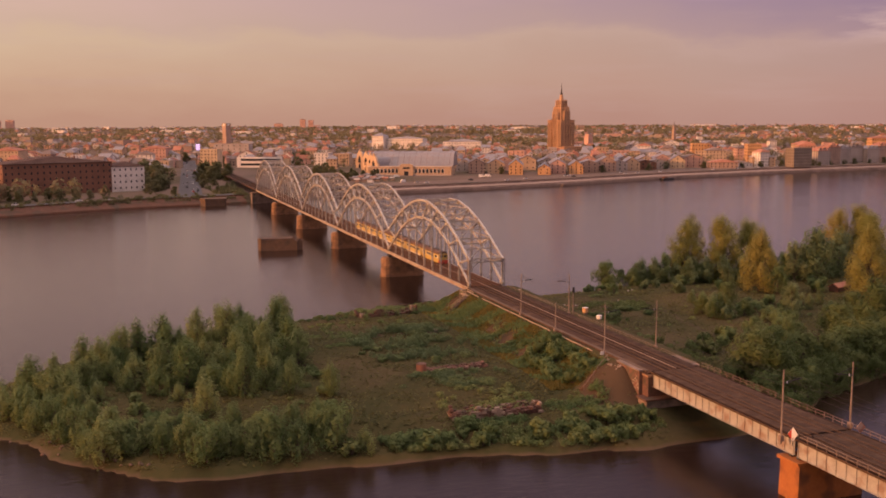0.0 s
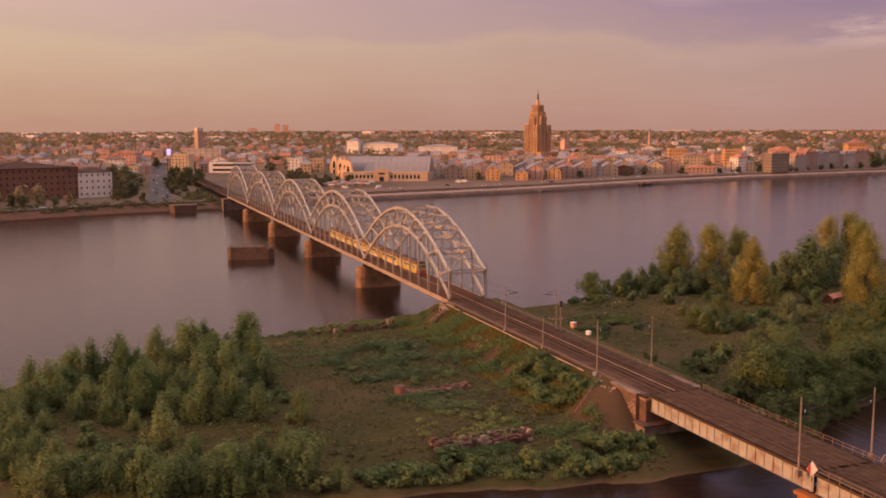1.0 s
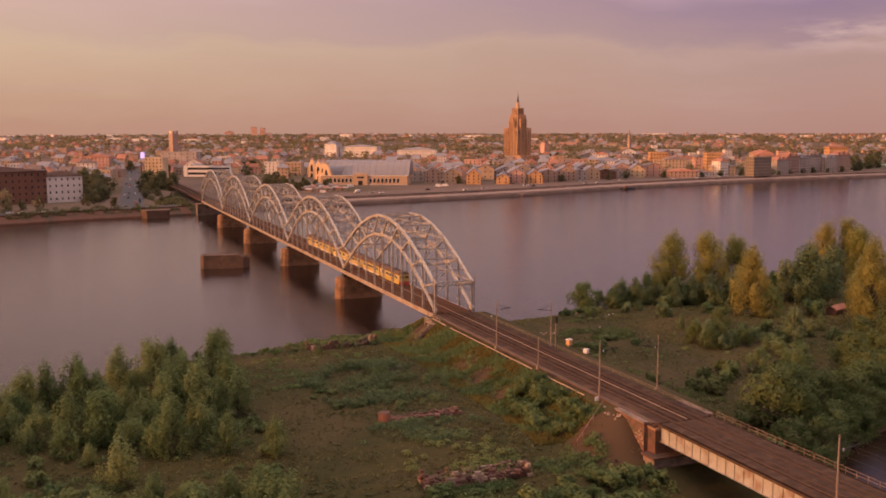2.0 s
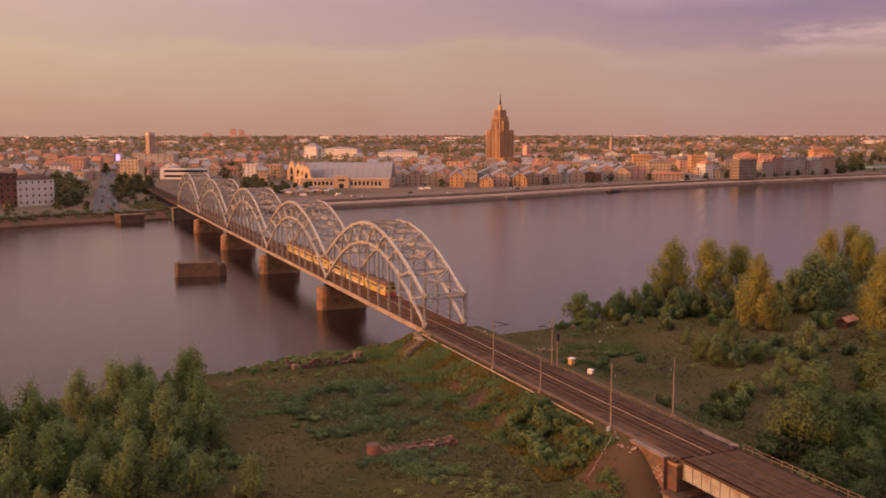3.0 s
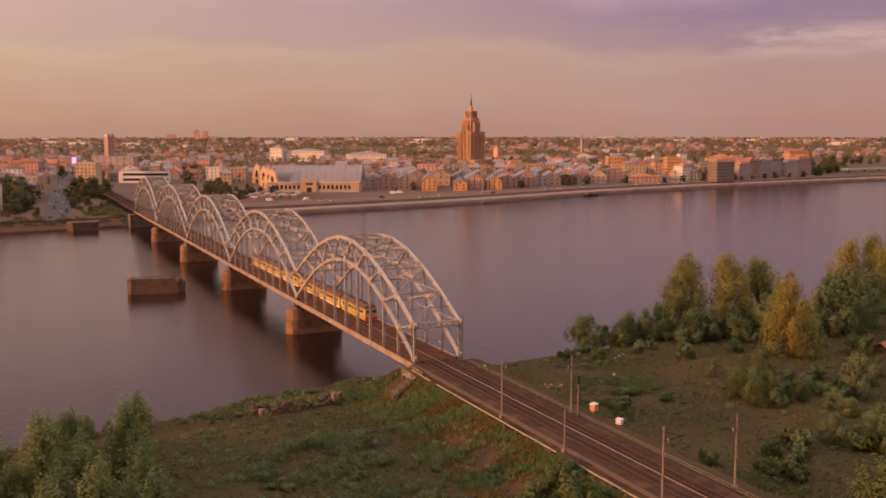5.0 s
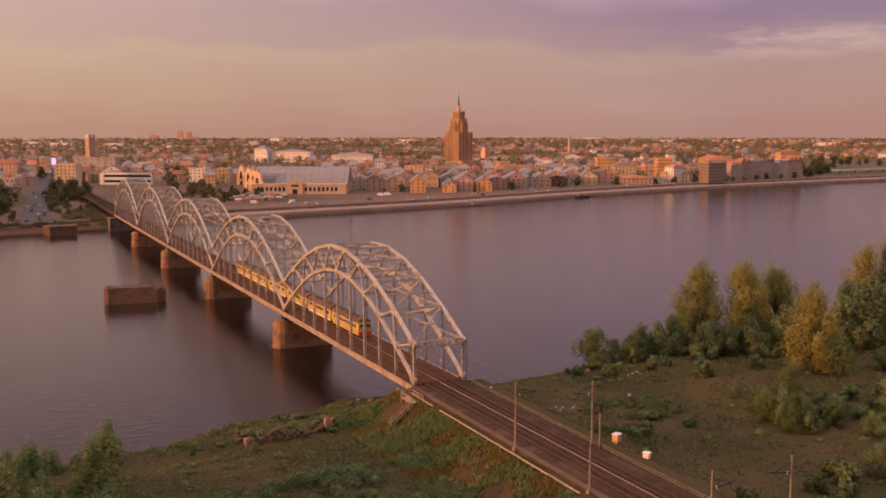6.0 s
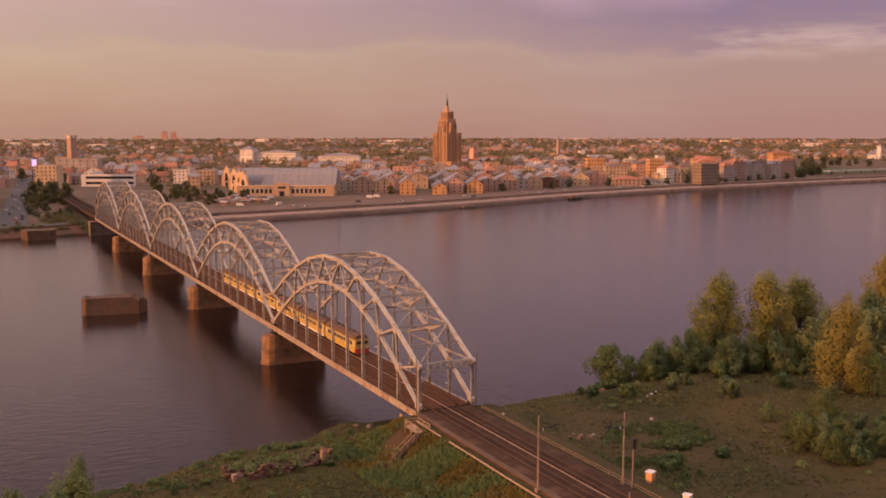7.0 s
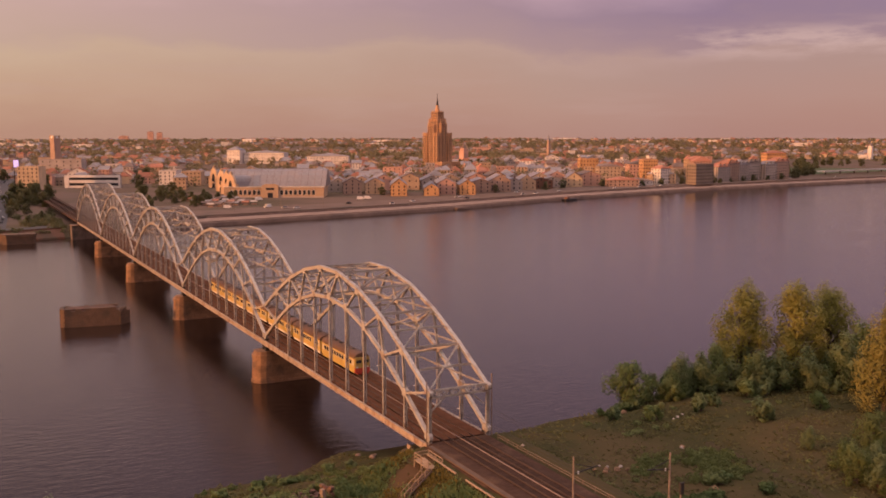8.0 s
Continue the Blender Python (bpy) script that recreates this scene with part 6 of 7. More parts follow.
def leaf_mesh(name, v, f, material):
    me = bpy.data.meshes.new(name)
    me.vertices.add(len(v))
    me.vertices.foreach_set("co", np.asarray(v, float).ravel())
    me.loops.add(f.size)
    me.loops.foreach_set("vertex_index", f.ravel())
    me.polygons.add(len(f))
    me.polygons.foreach_set("loop_start", np.arange(0, f.size, f.shape[1]))
    me.polygons.foreach_set("loop_total", np.full(len(f), f.shape[1]))
    me.update(calc_edges=True)
    me.materials.append(material)
    return me


def limb(s, p, q, r0, r1, n=6):
    p, q = Vector(p), Vector(q)
    d = (q - p).normalized()
    a = d.cross(Vector((0.3, 1, 0.2))).normalized()
    b = d.cross(a)
    ring = [(math.cos(2 * math.pi * k / n), math.sin(2 * math.pi * k / n)) for k in range(n)]
    s.add([p + (a * x + b * y) * r0 for x, y in ring] + [q + (a * x + b * y) * r1 for x, y in ring], [(i, (i + 1) % n, n + (i + 1) % n, n + i) for i in range(n)])


def tree_kind(seed, h, width, low_, lobes, count, size, material, upright=0.6, blunt=0.7):
    """Meshes of trunk and crown for a tree h tall; lobes: how many clumps its limbs carry."""
    g, rng = random.Random(seed), np.random.default_rng(seed)
    s, balls = Shape(), []
    lean = (g.uniform(-0.04, 0.04) * h, g.uniform(-0.04, 0.04) * h)
    mid = (lean[0], lean[1], h * 0.55)
    limb(s, (0, 0, -0.6), mid, h * 0.022 + 0.05, h * 0.012)
    limb(s, mid, (lean[0] * 1.5, lean[1] * 1.5, h * 0.92), h * 0.012, h * 0.004)
    for k in range(lobes):
        u = (k + 0.5) / lobes
        z = h * (low_ + (0.97 - low_) * u)
        env = width * (math.sin(math.pi * min(0.12 + 0.88 * u, 1.0) ** 0.75) ** blunt + 0.12)
        a, r = k * 2.4 + g.uniform(-0.8, 0.8), env * g.uniform(0.2, 0.95)
        z += g.uniform(-0.06, 0.06) * h
        c = (lean[0] * u + r * math.cos(a), lean[1] * u + r * math.sin(a), z)
        rr = width * (g.uniform(0.20, 0.44) if upright < 1.2 else g.uniform(0.17, 0.36))
        balls.append((c, (rr, rr * g.uniform(0.8, 1.1), rr * (0.9 + upright * g.uniform(0.6, 1.4)))))
        z0 = max(h * 0.12, z - r * 1.5 - h * 0.08)
        limb(s, (lean[0] * z0 / h, lean[1] * z0 / h, z0), c, h * 0.008 + 0.02, 0.02, 5)
    balls.append(((lean[0], lean[1], h * 0.93), (width * (0.22 if blunt > 0.5 else 0.5), width * (0.22 if blunt > 0.5 else 0.5), h * 0.07)))
    v, f = leaf_cloud(rng, balls, count, size, 0.9)
    return s.mesh("trunk", BARK), leaf_mesh("crown", v, f, material), float(np.quantile(v[:, 2], 0.997))


KINDS = {
    "young": [tree_kind(11 + k, 10, 3.5, 0.05, 38, 3000, 0.40, LEAF[(0, 1, 0)[k % 3]], 2.0) for k in range(5)],
    "willow": [tree_kind(31 + k, 7, 3.3, 0.03, 28, 2200, 0.38, LEAF[(1, 0, 0)[k % 3]], 1.6) for k in range(4)],
    "poplar": [tree_kind(51 + k, 24, 6.0, 0.05, 64, 12000, 0.44, LEAF[2], 1.3, 0.62) for k in range(4)],
    "dark": [tree_kind(71 + k, 12, 4.2, 0.06, 26, 2400, 0.56, LEAF[(3, 0, 3)[k % 3]], 0.8) for k in range(4)],
    "park": [tree_kind(171 + k, 12, 4.2, 0.06, 18, 640, 1.15, FAR_LEAF, 0.6, 0.5) for k in range(3)],
    # no separate species: trees whose leaf colour is darkened for shade
    "alder": [tree_kind(191 + k, 10, 4.2, 0.05, 26, 2600, 0.48, DEEP_SHADE_LEAF, 0.6, 0.5) for k in range(3)],
    "fresh": [tree_kind(91 + k, 10, 4.2, 0.16, 22, 2800, 0.44, LEAF[(1, 0, 1)[k]], 0.4, 0.45) for k in range(3)],
}
TREE_TEXT = {"young": ("young tree with upright green foliage on the island", "tree"), "willow": ("bushy willow with dull green leaves near the shore", "tree"), "poplar": ("tall poplar with golden green leaves in evening sun", "tree"), "dark": ("dense dark green tree in the thicket", "tree"), "alder": ("dense tree on the island, some shade put into its deep green leaves", "tree"), "park": ("dark green park tree beside the street", "tree"), "fresh": ("round fresh green tree at the water's edge", "tree")}
count_of = {}


FAR_PARK = []


def plant(kind, x, y, h, spread=1.0):
    if kind == "park" and y > 605:
        FAR_PARK.append((x, y, h, spread))
        return
    k = count_of[kind] = count_of.get(kind, 0) + 1
    tr, cr, h0 = KINDS[kind][k % len(KINDS[kind])]
    t = thing("tree", TREE_TEXT[kind][0], "tree", pose(x, y, float(height(x, y)) - 0.1, 0, 0, 77 * k), "%s trees" % kind)
    t.scale = (h / h0 * spread, h / h0 * spread, h / h0)
    part("trunk", tr, BARK, t)
    part("crown", cr, BARK, t)


for x, y, h in [(-130, -66, 7), (-126, -60, 9.5), (-121, -56, 9), (-115, -45, 10), (-107, -40, 10.8), (-103, -36, 11), (-98, -38, 12), (-94, -40, 8.7), (-89, -29, 11), (-82, -32, 12.5), (-80, -50, 11), (-69, -26, 12), (-69, -46, 11.6), (-76, -54, 12.5),
                (-94, -65, 11.7), (-99, -62, 10.5), (-83, -74, 11.2), (-78, -70, 9), (-74, -76, 8), (-66, -80, 7.4), (-76.5, -13, 9.5), (-82, -14, 9.5), (-66.5, -20.5, 12.2)]:
    plant("young", x, y, h, 1.15)
for x, y, h in [(-111, -97, 8.9), (-107, -96, 6.8), (-101, -99, 6.5), (-96, -101, 7), (-91, -102, 7.5), (-86, -104, 6.6), (-82, -106, 9.6), (-78, -107, 6.7), (-66, -109, 5), (-71, -106, 9), (-114, -93, 5), (-103, -95, 5), (-125, -70, 7), (-121, -76, 6.7), (-92, -85, 9), (-118, -58, 6.8), (-105, -60, 7.9), (-73, -103, 6.3), (-88, -95, 6), (-113, -80, 5)]:
    plant("willow", x, y, h, 1.15)
for x, y, h in [(88, 25.5, 23.3), (98.5, 20, 23.2), (112, 21, 21.5), (94.5, -8, 21.5), (168, 42, 22.5), (179, 40, 23), (172, 26, 21), (118, -31, 25), (128, -42, 27)]:
    plant("poplar", x, y, h, 1.36 if y > 15 and x < 120 else 1.25)
for x, y, h in [(61, 24, 6.5), (66, 23, 8.5), (69, 24, 10), (73, 22, 9.7), (78, 23, 11), (84, 16, 9.6), (88, 19, 8), (102, 8, 12.7), (109, 9, 14.5), (118, 4, 14), (126, 2, 20), (128, 12, 12), (97, -14, 10), (78, -45, 10), (97, -34, 5), (62, -18, 4.5), (57, -31, 6), (59, -34, 6), (55, -38, 6.5), (150, 31, 8), (158, 35, 9), (135, -12, 16), (140, 8, 18), (88, -40, 5)]:
    plant("dark", x, y, h, 1.1)
for x, y, h in [(71, -24, 7.5), (55, -34, 6), (59, -28, 5.5), (54, -42, 6), (60, -38, 6), (62, -32, 5.5), (63, -43, 5)]:
    plant("alder", x, y, h, 1.1)
for x, y, h in [(26, -97, 11.6), (29, -101, 10.8), (43, -92, 10), (50, -93, 10), (66, -90, 10), (27, -110, 8), (46, -99, 6.8), (75, -84, 9), (85, -82, 10), (70, -72, 10), (90, -65, 14), (105, -75, 16), (22, -115, 6), (26, -113, 5.5), (31, -108, 6.5), (36, -105, 6), (41, -103, 6.5), (47, -100.5, 6), (54, -97.5, 6.5), (61, -96, 6), (69, -94, 7), (78, -92, 7), (90, -90, 8), (100, -88, 9)]:
    plant("alder", x, y, h, 1.2)
for x, y, h in [(58, -88, 9), (37, -103, 6.6), (49, -66, 6.4), (57, -69, 8.1)]:
    plant("fresh", x, y, h, 1.15)
# along the embankment and the wide street
for x, y, h in [(-72, 610, 18), (-68, 640, 19), (-78, 660, 20), (-66, 690, 19), (-74, 720, 20), (-112, 500, 9), (-150, 478, 9), (-176, 470, 11), (-205, 455, 12), (-222, 470, 13), (-132, 488, 8), (-190, 462, 9), (-230, 425, 9), (-214, 432, 8), (-196, 438, 9), (-184, 446, 8), (-168, 452, 9), (-158, 458, 8), (-142, 464, 9), (-122, 474, 7), (-80, 505, 9), (-74, 520, 11), (-70, 535, 12), (-78, 545, 12), (-64, 560, 12), (-68, 585, 16), (-80, 590, 17), (-62, 610, 17), (-86, 625, 19), (-64, 665, 18), (-68, 555, 13), (-72, 575, 14), (-66, 590, 13), (-84, 585, 13), (-62, 490, 7)]:
    plant("park", x, y, h, 1.3)
# beside the railway and the station
for x, y, h in [(-19, 655, 15), (-12, 672, 17), (-24, 690, 18), (-8, 700, 17), (2, 690, 15), (-16, 715, 18), (-30, 640, 13), (-5, 650, 12), (-30, 600, 11), (-24, 620, 12), (-34, 560, 8), (-28, 500, 6), (-20, 495, 5), (-14, 490, 5), (88, 760, 10), (20, 924, 14), (34, 975, 15), (-15, 1200, 15), (-8, 1100, 14), (-23, 581, 8), (-17, 540, 6), (-10, 560, 6)]:
    plant("park", x, y, h, 1.3)
# round the market and the tower
for x, y, h in [(97, 730, 10), (115, 768, 11), (111, 716, 9), (127, 700, 8), (103, 872, 14), (131, 990, 16), (122, 1000, 15), (140, 1010, 16), (96, 690, 7), (605, 1343, 17), (615, 1350, 18), (598, 1335, 16), (653, 1172, 15), (664, 1168, 16), (676, 1159, 15), (690, 1165, 16), (640, 1180, 15), (118, 640, 7), (128, 655, 8), (108, 665, 8), (122, 668, 7)]:
    plant("park", x, y, h, 1.3)
for x, y, h in [(668, 668, 8), (684, 676, 9), (690, 672, 7), (716, 684, 8), (741, 688, 7), (760, 692, 8), (785, 694, 7), (812, 700, 8), (846, 712, 11), (856, 720, 12), (866, 726, 12),
                (96, 600, 9), (104, 612, 8), (112, 628, 9), (90, 640, 10), (100, 655, 9), (84, 670, 11), (92, 700, 12), (78, 720, 11), (70, 640, 8), (66, 610, 7), (134, 640, 8), (142, 652, 9),
                (275, 655, 8), (384, 640, 8), (447, 652, 9), (478, 668, 9), (530, 672, 8), (575, 664, 8), (605, 668, 9), (640, 676, 9)]:
    plant("park", x, y, h, 1.4)
park = random.Random(77)
for k in range(26):
    u, v = park.random(), park.random()
    plant("park", 905 + 420 * u, 880 + 60 * u + 150 * v, park.uniform(9, 15), 1.5)
for x, y, h in [(880, 740, 12), (892, 752, 14), (905, 748, 12), (920, 765, 15), (940, 770, 13), (965, 790, 14), (990, 820, 15), (930, 800, 16), (900, 790, 15), (960, 840, 16), (1010, 850, 15), (1040, 880, 16)]:
    plant("park", x, y, h, 1.5)
for x, y, h in ((-64, -1, 6), (-73, 1, 5), (-69, 0, 3.5), (-77, 2, 6), (-80, -3, 7), (-39.7, -7, 2.2), (-50, -3, 2.0)):
    plant("willow", x, y, h, 1.1)
for x, y, h in ((-131, -62, 6), (-127, -67, 6.5), (-132, -56, 6), (-124, -75, 5.5), (-119, -83, 5), (-115, -88, 5), (-121, -65, 7.5), (-127, -52, 7), (-116, -72, 6)):
    plant("willow", x, y, h, 1.3)
plant("young", -63.3, 5.4, 8.2, 0.8)
plant("fresh", 55, 25, 10.5, 1.25)
plant("willow", 56.5, 26, 7.5, 1.2)
plant("alder", 34, -93, 11, 1.2)
for x, y, h in ((152, 33, 14.5), (156, 36, 12), (147, 31, 10)):
    plant("young", x, y, h, 0.9)


def thicket(n, kind, h0, h1, spread, spots):
    """More trees between the others, round the given spots."""
    for k in range(n):
        cx, cy, r = spots[k % len(spots)]
        for _ in range(30):
            x, y = cx + rnd.uniform(-r, r), cy + rnd.uniform(-r, r)
            if float(island_edge(np.array(x), np.array(y))) > 3 and abs(x) > 9:
                break
        plant(kind, x, y, rnd.uniform(h0, h1), spread)


thicket(11, "young", 4.5, 7.5, 1.1, [(68, 23.5, 2.5), (74, 23, 3), (81, 22, 3)])
thicket(6, "dark", 4.5, 7.0, 1.6, [(64, 23, 3), (72, 22, 3), (79, 22, 3), (87, 18, 3)])
thicket(12, "dark", 6, 10.5, 1.3, [(84, 20, 6), (97, 12, 7), (110, 6, 8)])
thicket(5, "fresh", 3, 4.5, 1.5, [(66, -39, 2), (70, -52, 5), (66, -68, 5)])
thicket(16, "young", 7, 11, 1.2, [(-104, -42, 9), (-78, -46, 10), (-92, -56, 9), (-118, -58, 8)])
thicket(22, "willow", 4, 7.5, 1.25, [(-96, -98, 10), (-80, -100, 8), (-112, -88, 8), (-122, -70, 7), (-82, -66, 8), (-100, -66, 8)])
thicket(14, "young", 5, 8.5, 1.3, [(-112, -46, 8), (-98, -42, 8), (-84, -40, 8), (-74, -34, 7), (-76, -50, 6)])
thicket(12, "willow", 4, 7, 1.4, [(-108, -54, 8), (-92, -60, 8), (-82, -58, 7), (-118, -62, 6)])
thicket(16, "alder", 5, 9, 1.5, [(34, -98, 8), (52, -90, 8), (64, -84, 9), (78, -78, 9)])
thicket(12, "alder", 5, 9, 1.5, [(92, -58, 12), (110, -48, 12), (84, -72, 8), (120, -66, 12)])
thicket(9, "alder", 4, 7, 1.4, [(24, -112, 4), (38, -103, 5), (60, -93, 6)])


def bush_kind(seed, material, w, h, count, size):
    g, rng = random.Random(seed), np.random.default_rng(seed)
    lobes = [((g.uniform(-w, w) * 0.6, g.uniform(-w, w) * 0.6, h * g.uniform(0.2, 0.75)), (w * g.uniform(0.2, 0.36), w * g.uniform(0.2, 0.36), h * g.uniform(0.2, 0.36))) for _ in range(16)]
    v, f = leaf_cloud(rng, lobes, count, size, 0.45)
    s = Shape()
    for c, a in lobes:
        limb(s, (c[0] * 0.2, c[1] * 0.2, -0.3), c, 0.06, 0.02, 5)
    return s.mesh("stem", BARK), leaf_mesh("foliage", v, f, material)


BUSHES = [bush_kind(5, LEAF[0], 1.6, 2.4, 460, 0.38), bush_kind(6, LEAF[1], 1.6, 2.2, 460, 0.38), bush_kind(7, LEAF[3], 1.7, 2.6, 460, 0.38), bush_kind(8, LEAF[2], 1.4, 2.2, 460, 0.38), bush_kind(9, DEEP_SHADE_LEAF, 1.7, 2.4, 460, 0.38)]


def bush(x, y, k, s, flat=1.0):
    b = thing("bush", ("leafy green bush in the meadow", "dull olive bush in the meadow", "dark green bush in the thicket", "yellow green bush at the meadow's edge", "deep green bush on the island")[k], "bush", pose(x, y, float(height(x, y)) - 0.1, 0, 0, rnd.uniform(0, 360)), "bushes")
    b.scale = (s, s, s * flat)
    part("stem", BUSHES[k][0], BARK, b)
    part("foliage", BUSHES[k][1], BARK, b)


def scatter(n, x0, x1, y0, y1, kinds, s0, s1, flat=1.0, test=None):
    k = tries = 0
    while k < n and tries < n * 40:
        tries += 1
        x, y = rnd.uniform(x0, x1), rnd.uniform(y0, y1)
        if float(island_edge(np.array(x), np.array(y))) < 2.2 or abs(x) < 7.6 or (test and not test(x, y)):
            continue
        bush(x, y, rnd.choice(kinds), rnd.uniform(s0, s1), flat)
        k += 1


scatter(10, -52, -34, -64, -44, (0, 0, 1), 0.6, 1.0, 0.6)          # round the far ruin
scatter(34, -64, -10, -119, -109, (0, 1, 0), 0.8, 1.5, 0.9)        # along the near shore
scatter(12, -33, -9, -118, -108, (0, 0, 1), 0.7, 1.2, 0.9)
scatter(26, -72, -42, -115, -106, (0, 1, 0), 0.8, 1.5, 0.9)
scatter(26, -17.5, -9.0, -91, -66, (4, 0, 4, 1), 1.0, 1.7, 0.9)       # on the bank
scatter(44, -128, -66, -108, -30, (1, 0, 1), 0.8, 1.5, 0.8)        # under the trees
scatter(26, -62, -12, -2, 22, (0, 1, 2), 0.6, 1.1, 0.7)             # far shore
scatter(10, 40, 58, 8, 24, (2, 0), 0.8, 1.4)
scatter(24, 60, 140, -4, 26, (2, 2, 0), 1.0, 1.9)
scatter(44, 16, 110, -116, -62, (4, 4, 4, 0), 1.1, 2.0, 0.9)
scatter(16, 52, 96, -48, -30, (0, 1, 2), 0.9, 1.6)
scatter(6, 26, 40, -34, -22, (1, 0), 0.9, 1.3, 0.7)
scatter(20, 100, 190, -70, 20, (2, 1, 0), 1.5, 2.6)


def weeds(n, x0, x1, y0, y1, h0, h1, material, seed):
    """A patch of low leafy weeds."""
    rng, lobes = np.random.default_rng(seed), []
    while len(lobes) < n:
        x, y = rng.uniform(x0, x1), rng.uniform(y0, y1)
        if float(island_edge(np.array(x), np.array(y))) < 1.5 or -7.4 < x < 10.5 or ((2 * x - x0 - x1) / (x1 - x0)) ** 2 + ((2 * y - y0 - y1) / (y1 - y0)) ** 2 > 0.75 + 0.5 * rng.random() or wobble(np.float64(x), np.float64(y), 3.1) + rng.uniform(-0.6, 0.6) < -0.05:
            continue
        h = rng.uniform(h0, h1)
        r = rng.uniform(0.6, 1.3)
        lobes.append(((x, y, float(height(x, y)) + h * 0.4), (r, r, h * 0.6)))
    v, f = leaf_cloud(rng, lobes, 56 * n, 0.34)
    tagged(new("weed_patch", leaf_mesh("weed_patch", v, f, material)), "low patch of leafy green weeds in the meadow", "weeds", kind="stuff")


weeds(250, -52, -20, -62, -26, 0.9, 2.0, LEAF[3], 41)
weeds(120, -80, -30, -40, -6, 0.3, 0.8, LEAF[1], 56)
weeds(90, -46, -26, -36, -27, 1.8, 2.8, LEAF[3], 58)
weeds(40, -42, -22, -3, 3, 1.4, 2.4, LEAF[1], 59)
weeds(90, -52, -24, -84, -71, 0.5, 1.1, LEAF[3], 49)
weeds(70, -50, -26, -107, -104.6, 0.5, 1.2, LEAF[0], 50)
weeds(26, -46, -30, -103.6, -100.4, 2.0, 2.6, LEAF[0], 51)
weeds(110, -30, -8.5, 0, 17, 0.3, 0.7, DEEP_SHADE_LEAF, 61)
weeds(50, -21, -10, -48, -4, 0.5, 1.2, LEAF[1], 53)
weeds(150, 26, 48, -24, -8, 0.5, 1.1, DEEP_SHADE_LEAF, 54)
weeds(30, 21, 31, -81, -72, 0.5, 1.1, DEEP_SHADE_LEAF, 60)
weeds(60, 14, 30, -40, -24, 0.5, 1.1, DEEP_SHADE_LEAF, 55)
weeds(140, -19, -8, -92, -50, 0.6, 1.5, LEAF[0], 52)
weeds(90, -66, -36, -118, -106, 0.6, 1.6, LEAF[0], 42)
weeds(90, -40, -8, -120, -106, 0.6, 1.6, LEAF[0], 57)
weeds(90, -34, -12, -108, -93, 0.5, 1.3, LEAF[0], 43)
weeds(80, -48, -28, -101, -72, 0.5, 1.2, LEAF[1], 44)
weeds(60, -22, -10, -92, -8, 0.4, 1.0, LEAF[1], 45)
weeds(60, -62, -14, -6, 24, 0.4, 0.9, LEAF[0], 46)
weeds(90, 12, 100, -80, 20, 0.4, 0.9, LEAF[1], 47)
weeds(130, -126, -62, -106, -40, 0.5, 1.2, LEAF[1], 48)


def footpath():
    """A trodden path over the meadow, laid on the ground."""
    line = [(49.0, -6.0), (47.8, -16.0), (46.2, -28.0), (43.8, -44.0), (41.4, -58.0), (39.6, -70.0), (37.8, -82.0), (36.0, -92.0)]
    s, ring = Shape(), []
    for (ax, ay), (bx, by) in zip(line[:-1], line[1:]):
        for k in range(8):
            u = k / 8
            y = ay + (by - ay) * u
            x = ax + (bx - ax) * u + 0.5 * math.sin(y * 0.35)
            ring.append([(x + o, y, float(height(x + o, y)) + 0.03 - 0.06 * (abs(o) > 0.9)) for o in (-1.2, -0.5 + 0.15 * math.sin(y), 0.5, 1.2)])
    for p, q in zip(ring[:-1], ring[1:]):
        for k in range(3):
            s.add([q[k], q[k + 1], p[k + 1], p[k]], ((0, 1, 2, 3),))
    solid("footpath", s, TRAIL, "trodden brown footpath across the meadow", "path", "structure")


footpath()


def blades(name, x, y, rng, tall, wide, lean, material, label):
    """Tufts of grass: upright leaning leaves on the ground at x, y."""
    n = len(x)
    foot = np.stack([x, y, height(x, y) - 0.05], 1)
    a = rng.uniform(0, 2 * math.pi, n)
    t = np.stack([np.cos(a), np.sin(a), np.zeros(n)], 1)
    up = np.stack([rng.normal(0, lean, n), rng.normal(0, lean, n), np.ones(n)], 1)
    h, w = tall * rng.uniform(0.5, 1.3, n)[:, None], wide * rng.uniform(0.6, 1.3, n)[:, None]
    q = np.stack([foot - t * w * 0.5, foot + t * w * 0.5, foot + t * w * 0.25 + up * h, foot - t * w * 0.25 + up * h], 1)
    tagged(new(name, leaf_mesh(name, q.reshape(-1, 3), np.arange(4 * n).reshape(-1, 4), material)), label, "grass", kind="stuff")


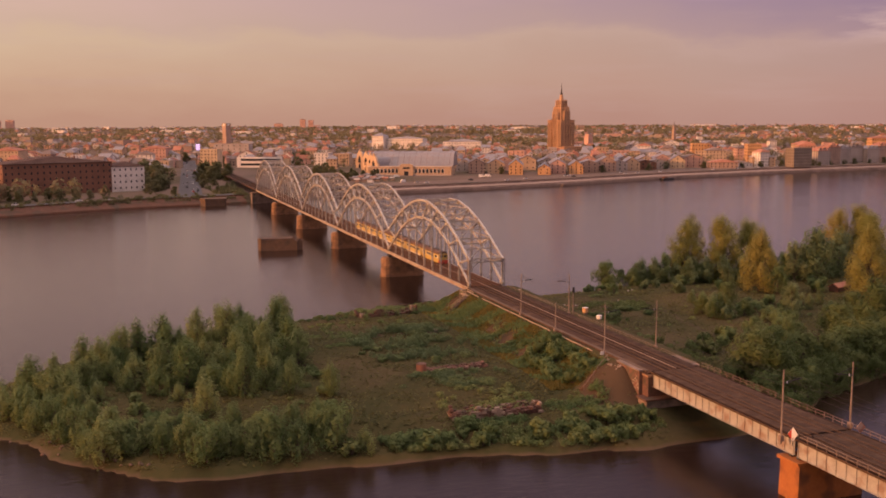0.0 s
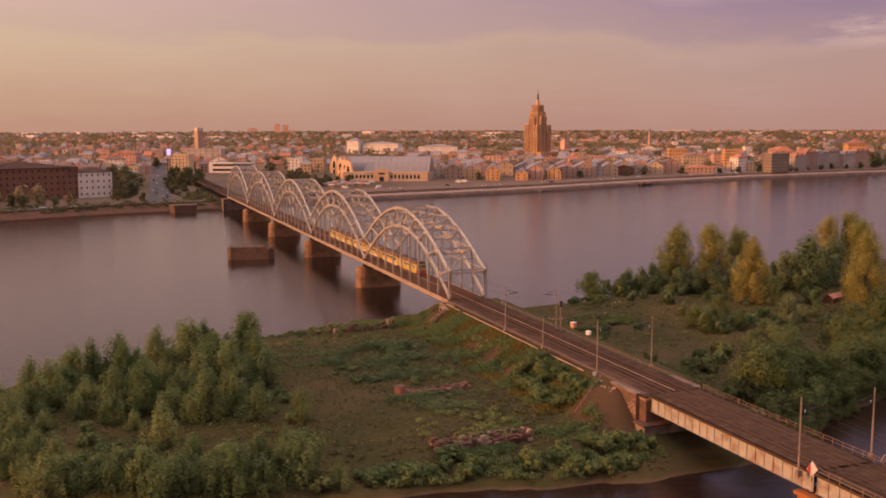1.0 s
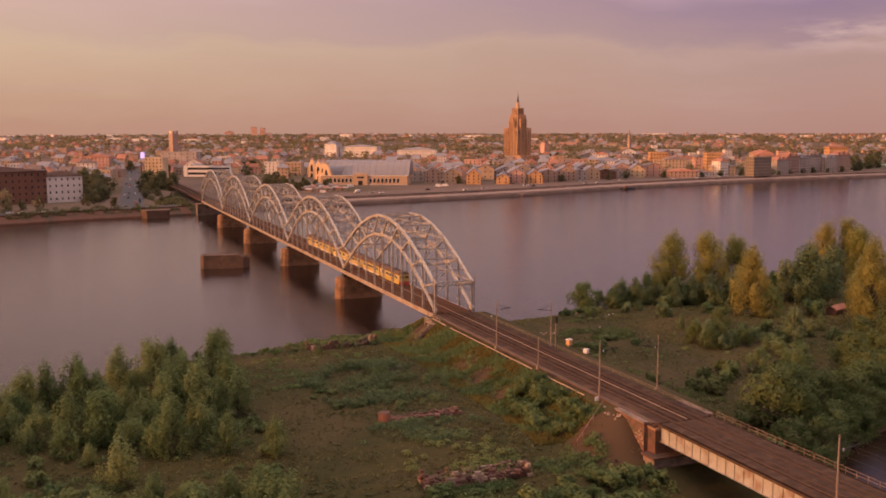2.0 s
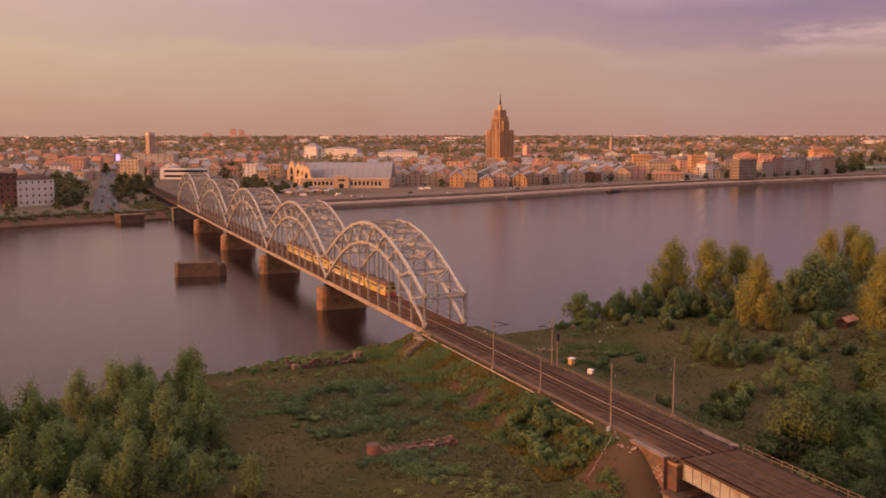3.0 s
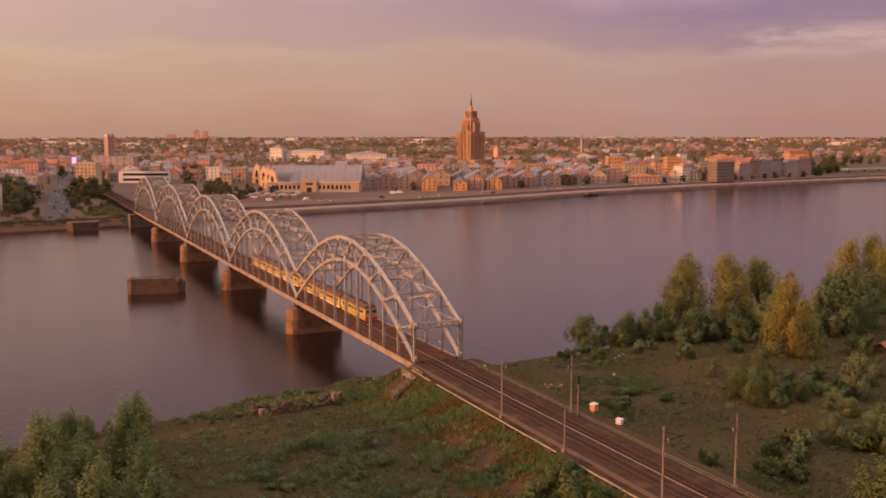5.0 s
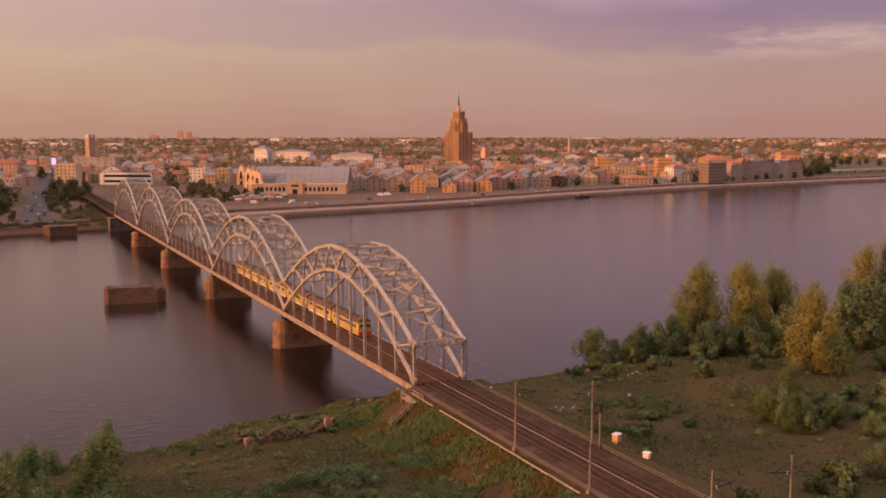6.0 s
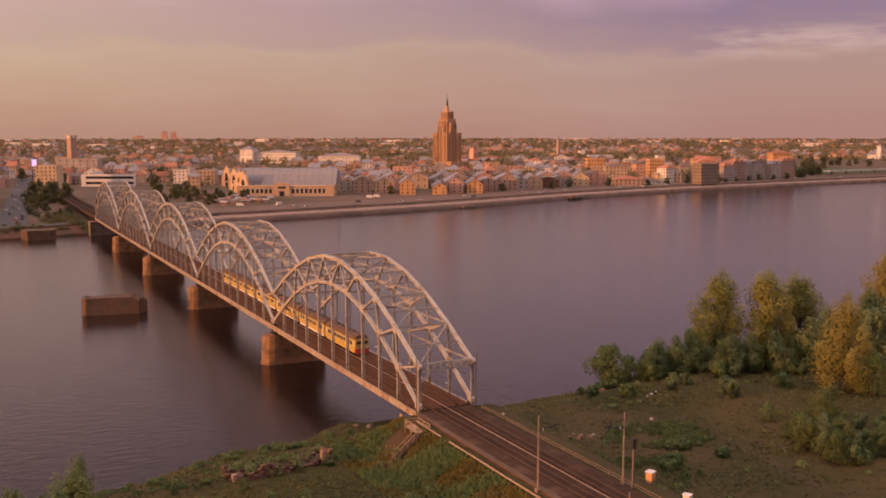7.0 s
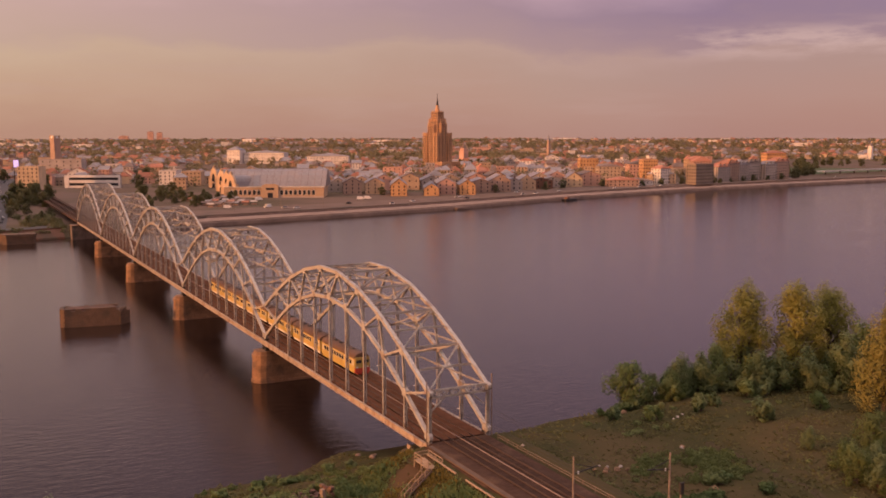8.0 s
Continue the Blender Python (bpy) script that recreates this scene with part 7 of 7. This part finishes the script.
def meadow():
    """Grass over the island: low tufts in drifts, taller hay in furrows on the railway's bank."""
    rng = np.random.default_rng(3)
    n = 170000
    x, y = rng.uniform(-136, 150, n), rng.uniform(-122, 40, n)
    d = island_edge(x, y)
    lush = wobble(x, y, 7.0) + 0.7 * wobble(y, x, 2.7) + rng.uniform(-0.7, 0.7, n)
    ok = (d > 1.2) & ((x < -7.6) | (x > 10.5)) & (np.hypot(x + 11, y + 99) + rng.uniform(-2.5, 2.5, n) > 5.5)
    green, dry = ok & (lush > 0.3 + 0.25 * (x > 0)), ok & (lush < -0.75)
    blades("meadow_grass", x[green], y[green], rng, 0.30, 0.55, 1.7, GRASS, "rough green meadow grass on the island")
    blades("dry_grass", x[dry], y[dry], rng, 0.26, 0.5, 1.7, GRASS, "dry yellowish grass in the meadow")
    n = 26000
    x, y = rng.uniform(-21, -7.8, n), rng.uniform(-92, 4, n)
    furrow = np.sin(y / 2.3 + x * 0.30 + 1.2 * wobble(x, y, 6.0)) + rng.uniform(-0.9, 0.9, n) + 0.6 * smooth(-40, -10, y)
    bare = np.min([np.hypot(x - a, y - b) / r for a, b, r in ((-14.5, -49, 4.5), (-12.5, -38, 4.0), (-10, -4, 4.5), (-13.5, -8.5, 3.0), (-15, -62, 3.5))], 0) + rng.uniform(-0.4, 0.4, n)
    tall, dry = (furrow > 0.7) & (bare > 1.1), (furrow < 0.2) & (bare > 0.8)
    blades("bank_grass", x[tall], y[tall], rng, 0.75, 0.45, 0.4, LEAF[1], "tall green grass in furrows on the bank")
    blades("bank_hay", x[dry], y[dry], rng, 0.5, 0.4, 0.5, HAY, "short dry grass on the bank, low sun put into its golden colour")


meadow()


def town_trees():
    rng = np.random.default_rng(9)
    V, k = [], 0
    lobes = []
    while k < 3000:
        r, a = 620 + 3300 * rng.random() ** 1.5, radians(rng.uniform(-14, 62))
        x, y = -80 + r * math.sin(a), -180 + r * math.cos(a)
        q = y - np.interp(x, QX, QY)
        if q < 55 or wobble(np.float64(x), np.float64(y), 70.0) + rng.uniform(-0.5, 0.5) < 0.12 or (abs(x) < 14 and y < 830):
            continue
        if any(a_ - 2 < x < a_ + w_ + 2 and b_ - 2 < y < b_ + d_ + 2 for a_, b_, w_, d_ in KEEP[1:]):
            continue
        if abs(x - (-46 + (y - 545) * 0.075)) < 14:
            continue
        k += 1
        s = rng.uniform(3.2, 6.5)
        lobes.append(((x, y, float(height(x, y)) + s * 1.3), (s, s, s * rng.uniform(1.0, 1.5))))
    for x, y, s in ( (560, 1240, 13), (575, 1250, 12), (470, 1090, 10), (480, 1075, 11), (620, 1060, 10), (640, 1075, 11), (600, 1040, 9)):
        lobes.append(((x, y, 5 + s * 0.9), (s, s, s)))
    for g in range(3):
        sub = lobes[g::3]
        # these leaves carry the distance haze in their colour
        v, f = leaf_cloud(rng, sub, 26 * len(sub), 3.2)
        tagged(new("town_trees", leaf_mesh("town_trees", v, f, HAZE_LEAF)), "distant trees between the houses, evening haze put into their tan leaves", "trees", kind="stuff")


town_trees()


def far_park():
    """The street and park trees too far off to pick out one by one."""
    for q, name, mat in ((0, "far_trunks", BARK), (1, "far_park_trees", FAR_LEAF)):
        s = Shape()
        for n, (x, y, h, spread) in enumerate(FAR_PARK):
            kind = KINDS["park"][n % 3]
            k, z, a = h / kind[2], float(height(x, y)) - 0.1, 1.34 * n
            c, d = k * spread * math.cos(a), k * spread * math.sin(a)
            s.add([(x + v.co.x * c - v.co.y * d, y + v.co.x * d + v.co.y * c, z + v.co.z * k) for v in kind[q].vertices], [tuple(p.vertices) for p in kind[q].polygons])
        solid(name, s, mat, ("dark trunks of distant park trees", "dark green trees along the far streets and quay")[q], "trees", "stuff")


far_park()


def bank_scrub():
    """Low scrub along the top of the far embankment and beside the bridge's end."""
    rng, lobes = np.random.default_rng(12), []
    for k in range(420):
        x = rng.uniform(-420, -9)
        q = rng.uniform(5, 15) if rng.random() < 0.75 else rng.uniform(28, 40)
        r = rng.uniform(0.8, 2.2)
        lobes.append(((x, float(np.interp(x, QX, QY)) + q, (2.8 if q < 9 else 4.9) + r * 0.4), (r * 1.5, r, r * rng.uniform(0.6, 1.1))))
    for k in range(60):
        x, y, r = rng.uniform(-32, -9), rng.uniform(478, 560), rng.uniform(1.0, 2.4)
        lobes.append(((x, y, 5 + r * 0.5), (r * 1.4, r * 1.4, r)))
    v, f = leaf_cloud(rng, lobes, 46 * len(lobes), 0.9)
    tagged(new("bank_scrub", leaf_mesh("bank_scrub", v, f, FAR_LEAF)), "dull green scrub along the far embankment", "scrub", kind="stuff")


bank_scrub()


def far_forest():
    rng = np.random.default_rng(4)
    lobes = []
    for k in range(5200):
        r, a = rng.uniform(1900, 4650), radians(rng.uniform(-14, 62))
        x, y = -80 + r * math.sin(a), -180 + r * math.cos(a)
        if wobble(np.float64(x), np.float64(y), 260.0) < -0.25:
            continue
        s = rng.uniform(3.5, 6)
        lobes.append(((x, y, float(height(x, y)) + s * 0.6), (s * 3.2, s * 3.2, s)))
    # horizon haze is painted into the leaf colour here too
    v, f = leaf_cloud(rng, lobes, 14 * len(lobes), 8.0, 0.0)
    tagged(new("far_forest", leaf_mesh("far_forest", v, f, HAZE_LEAF)), "far woods along the horizon, haze put into their pale tan leaves", "woods", kind="stuff")


far_forest()
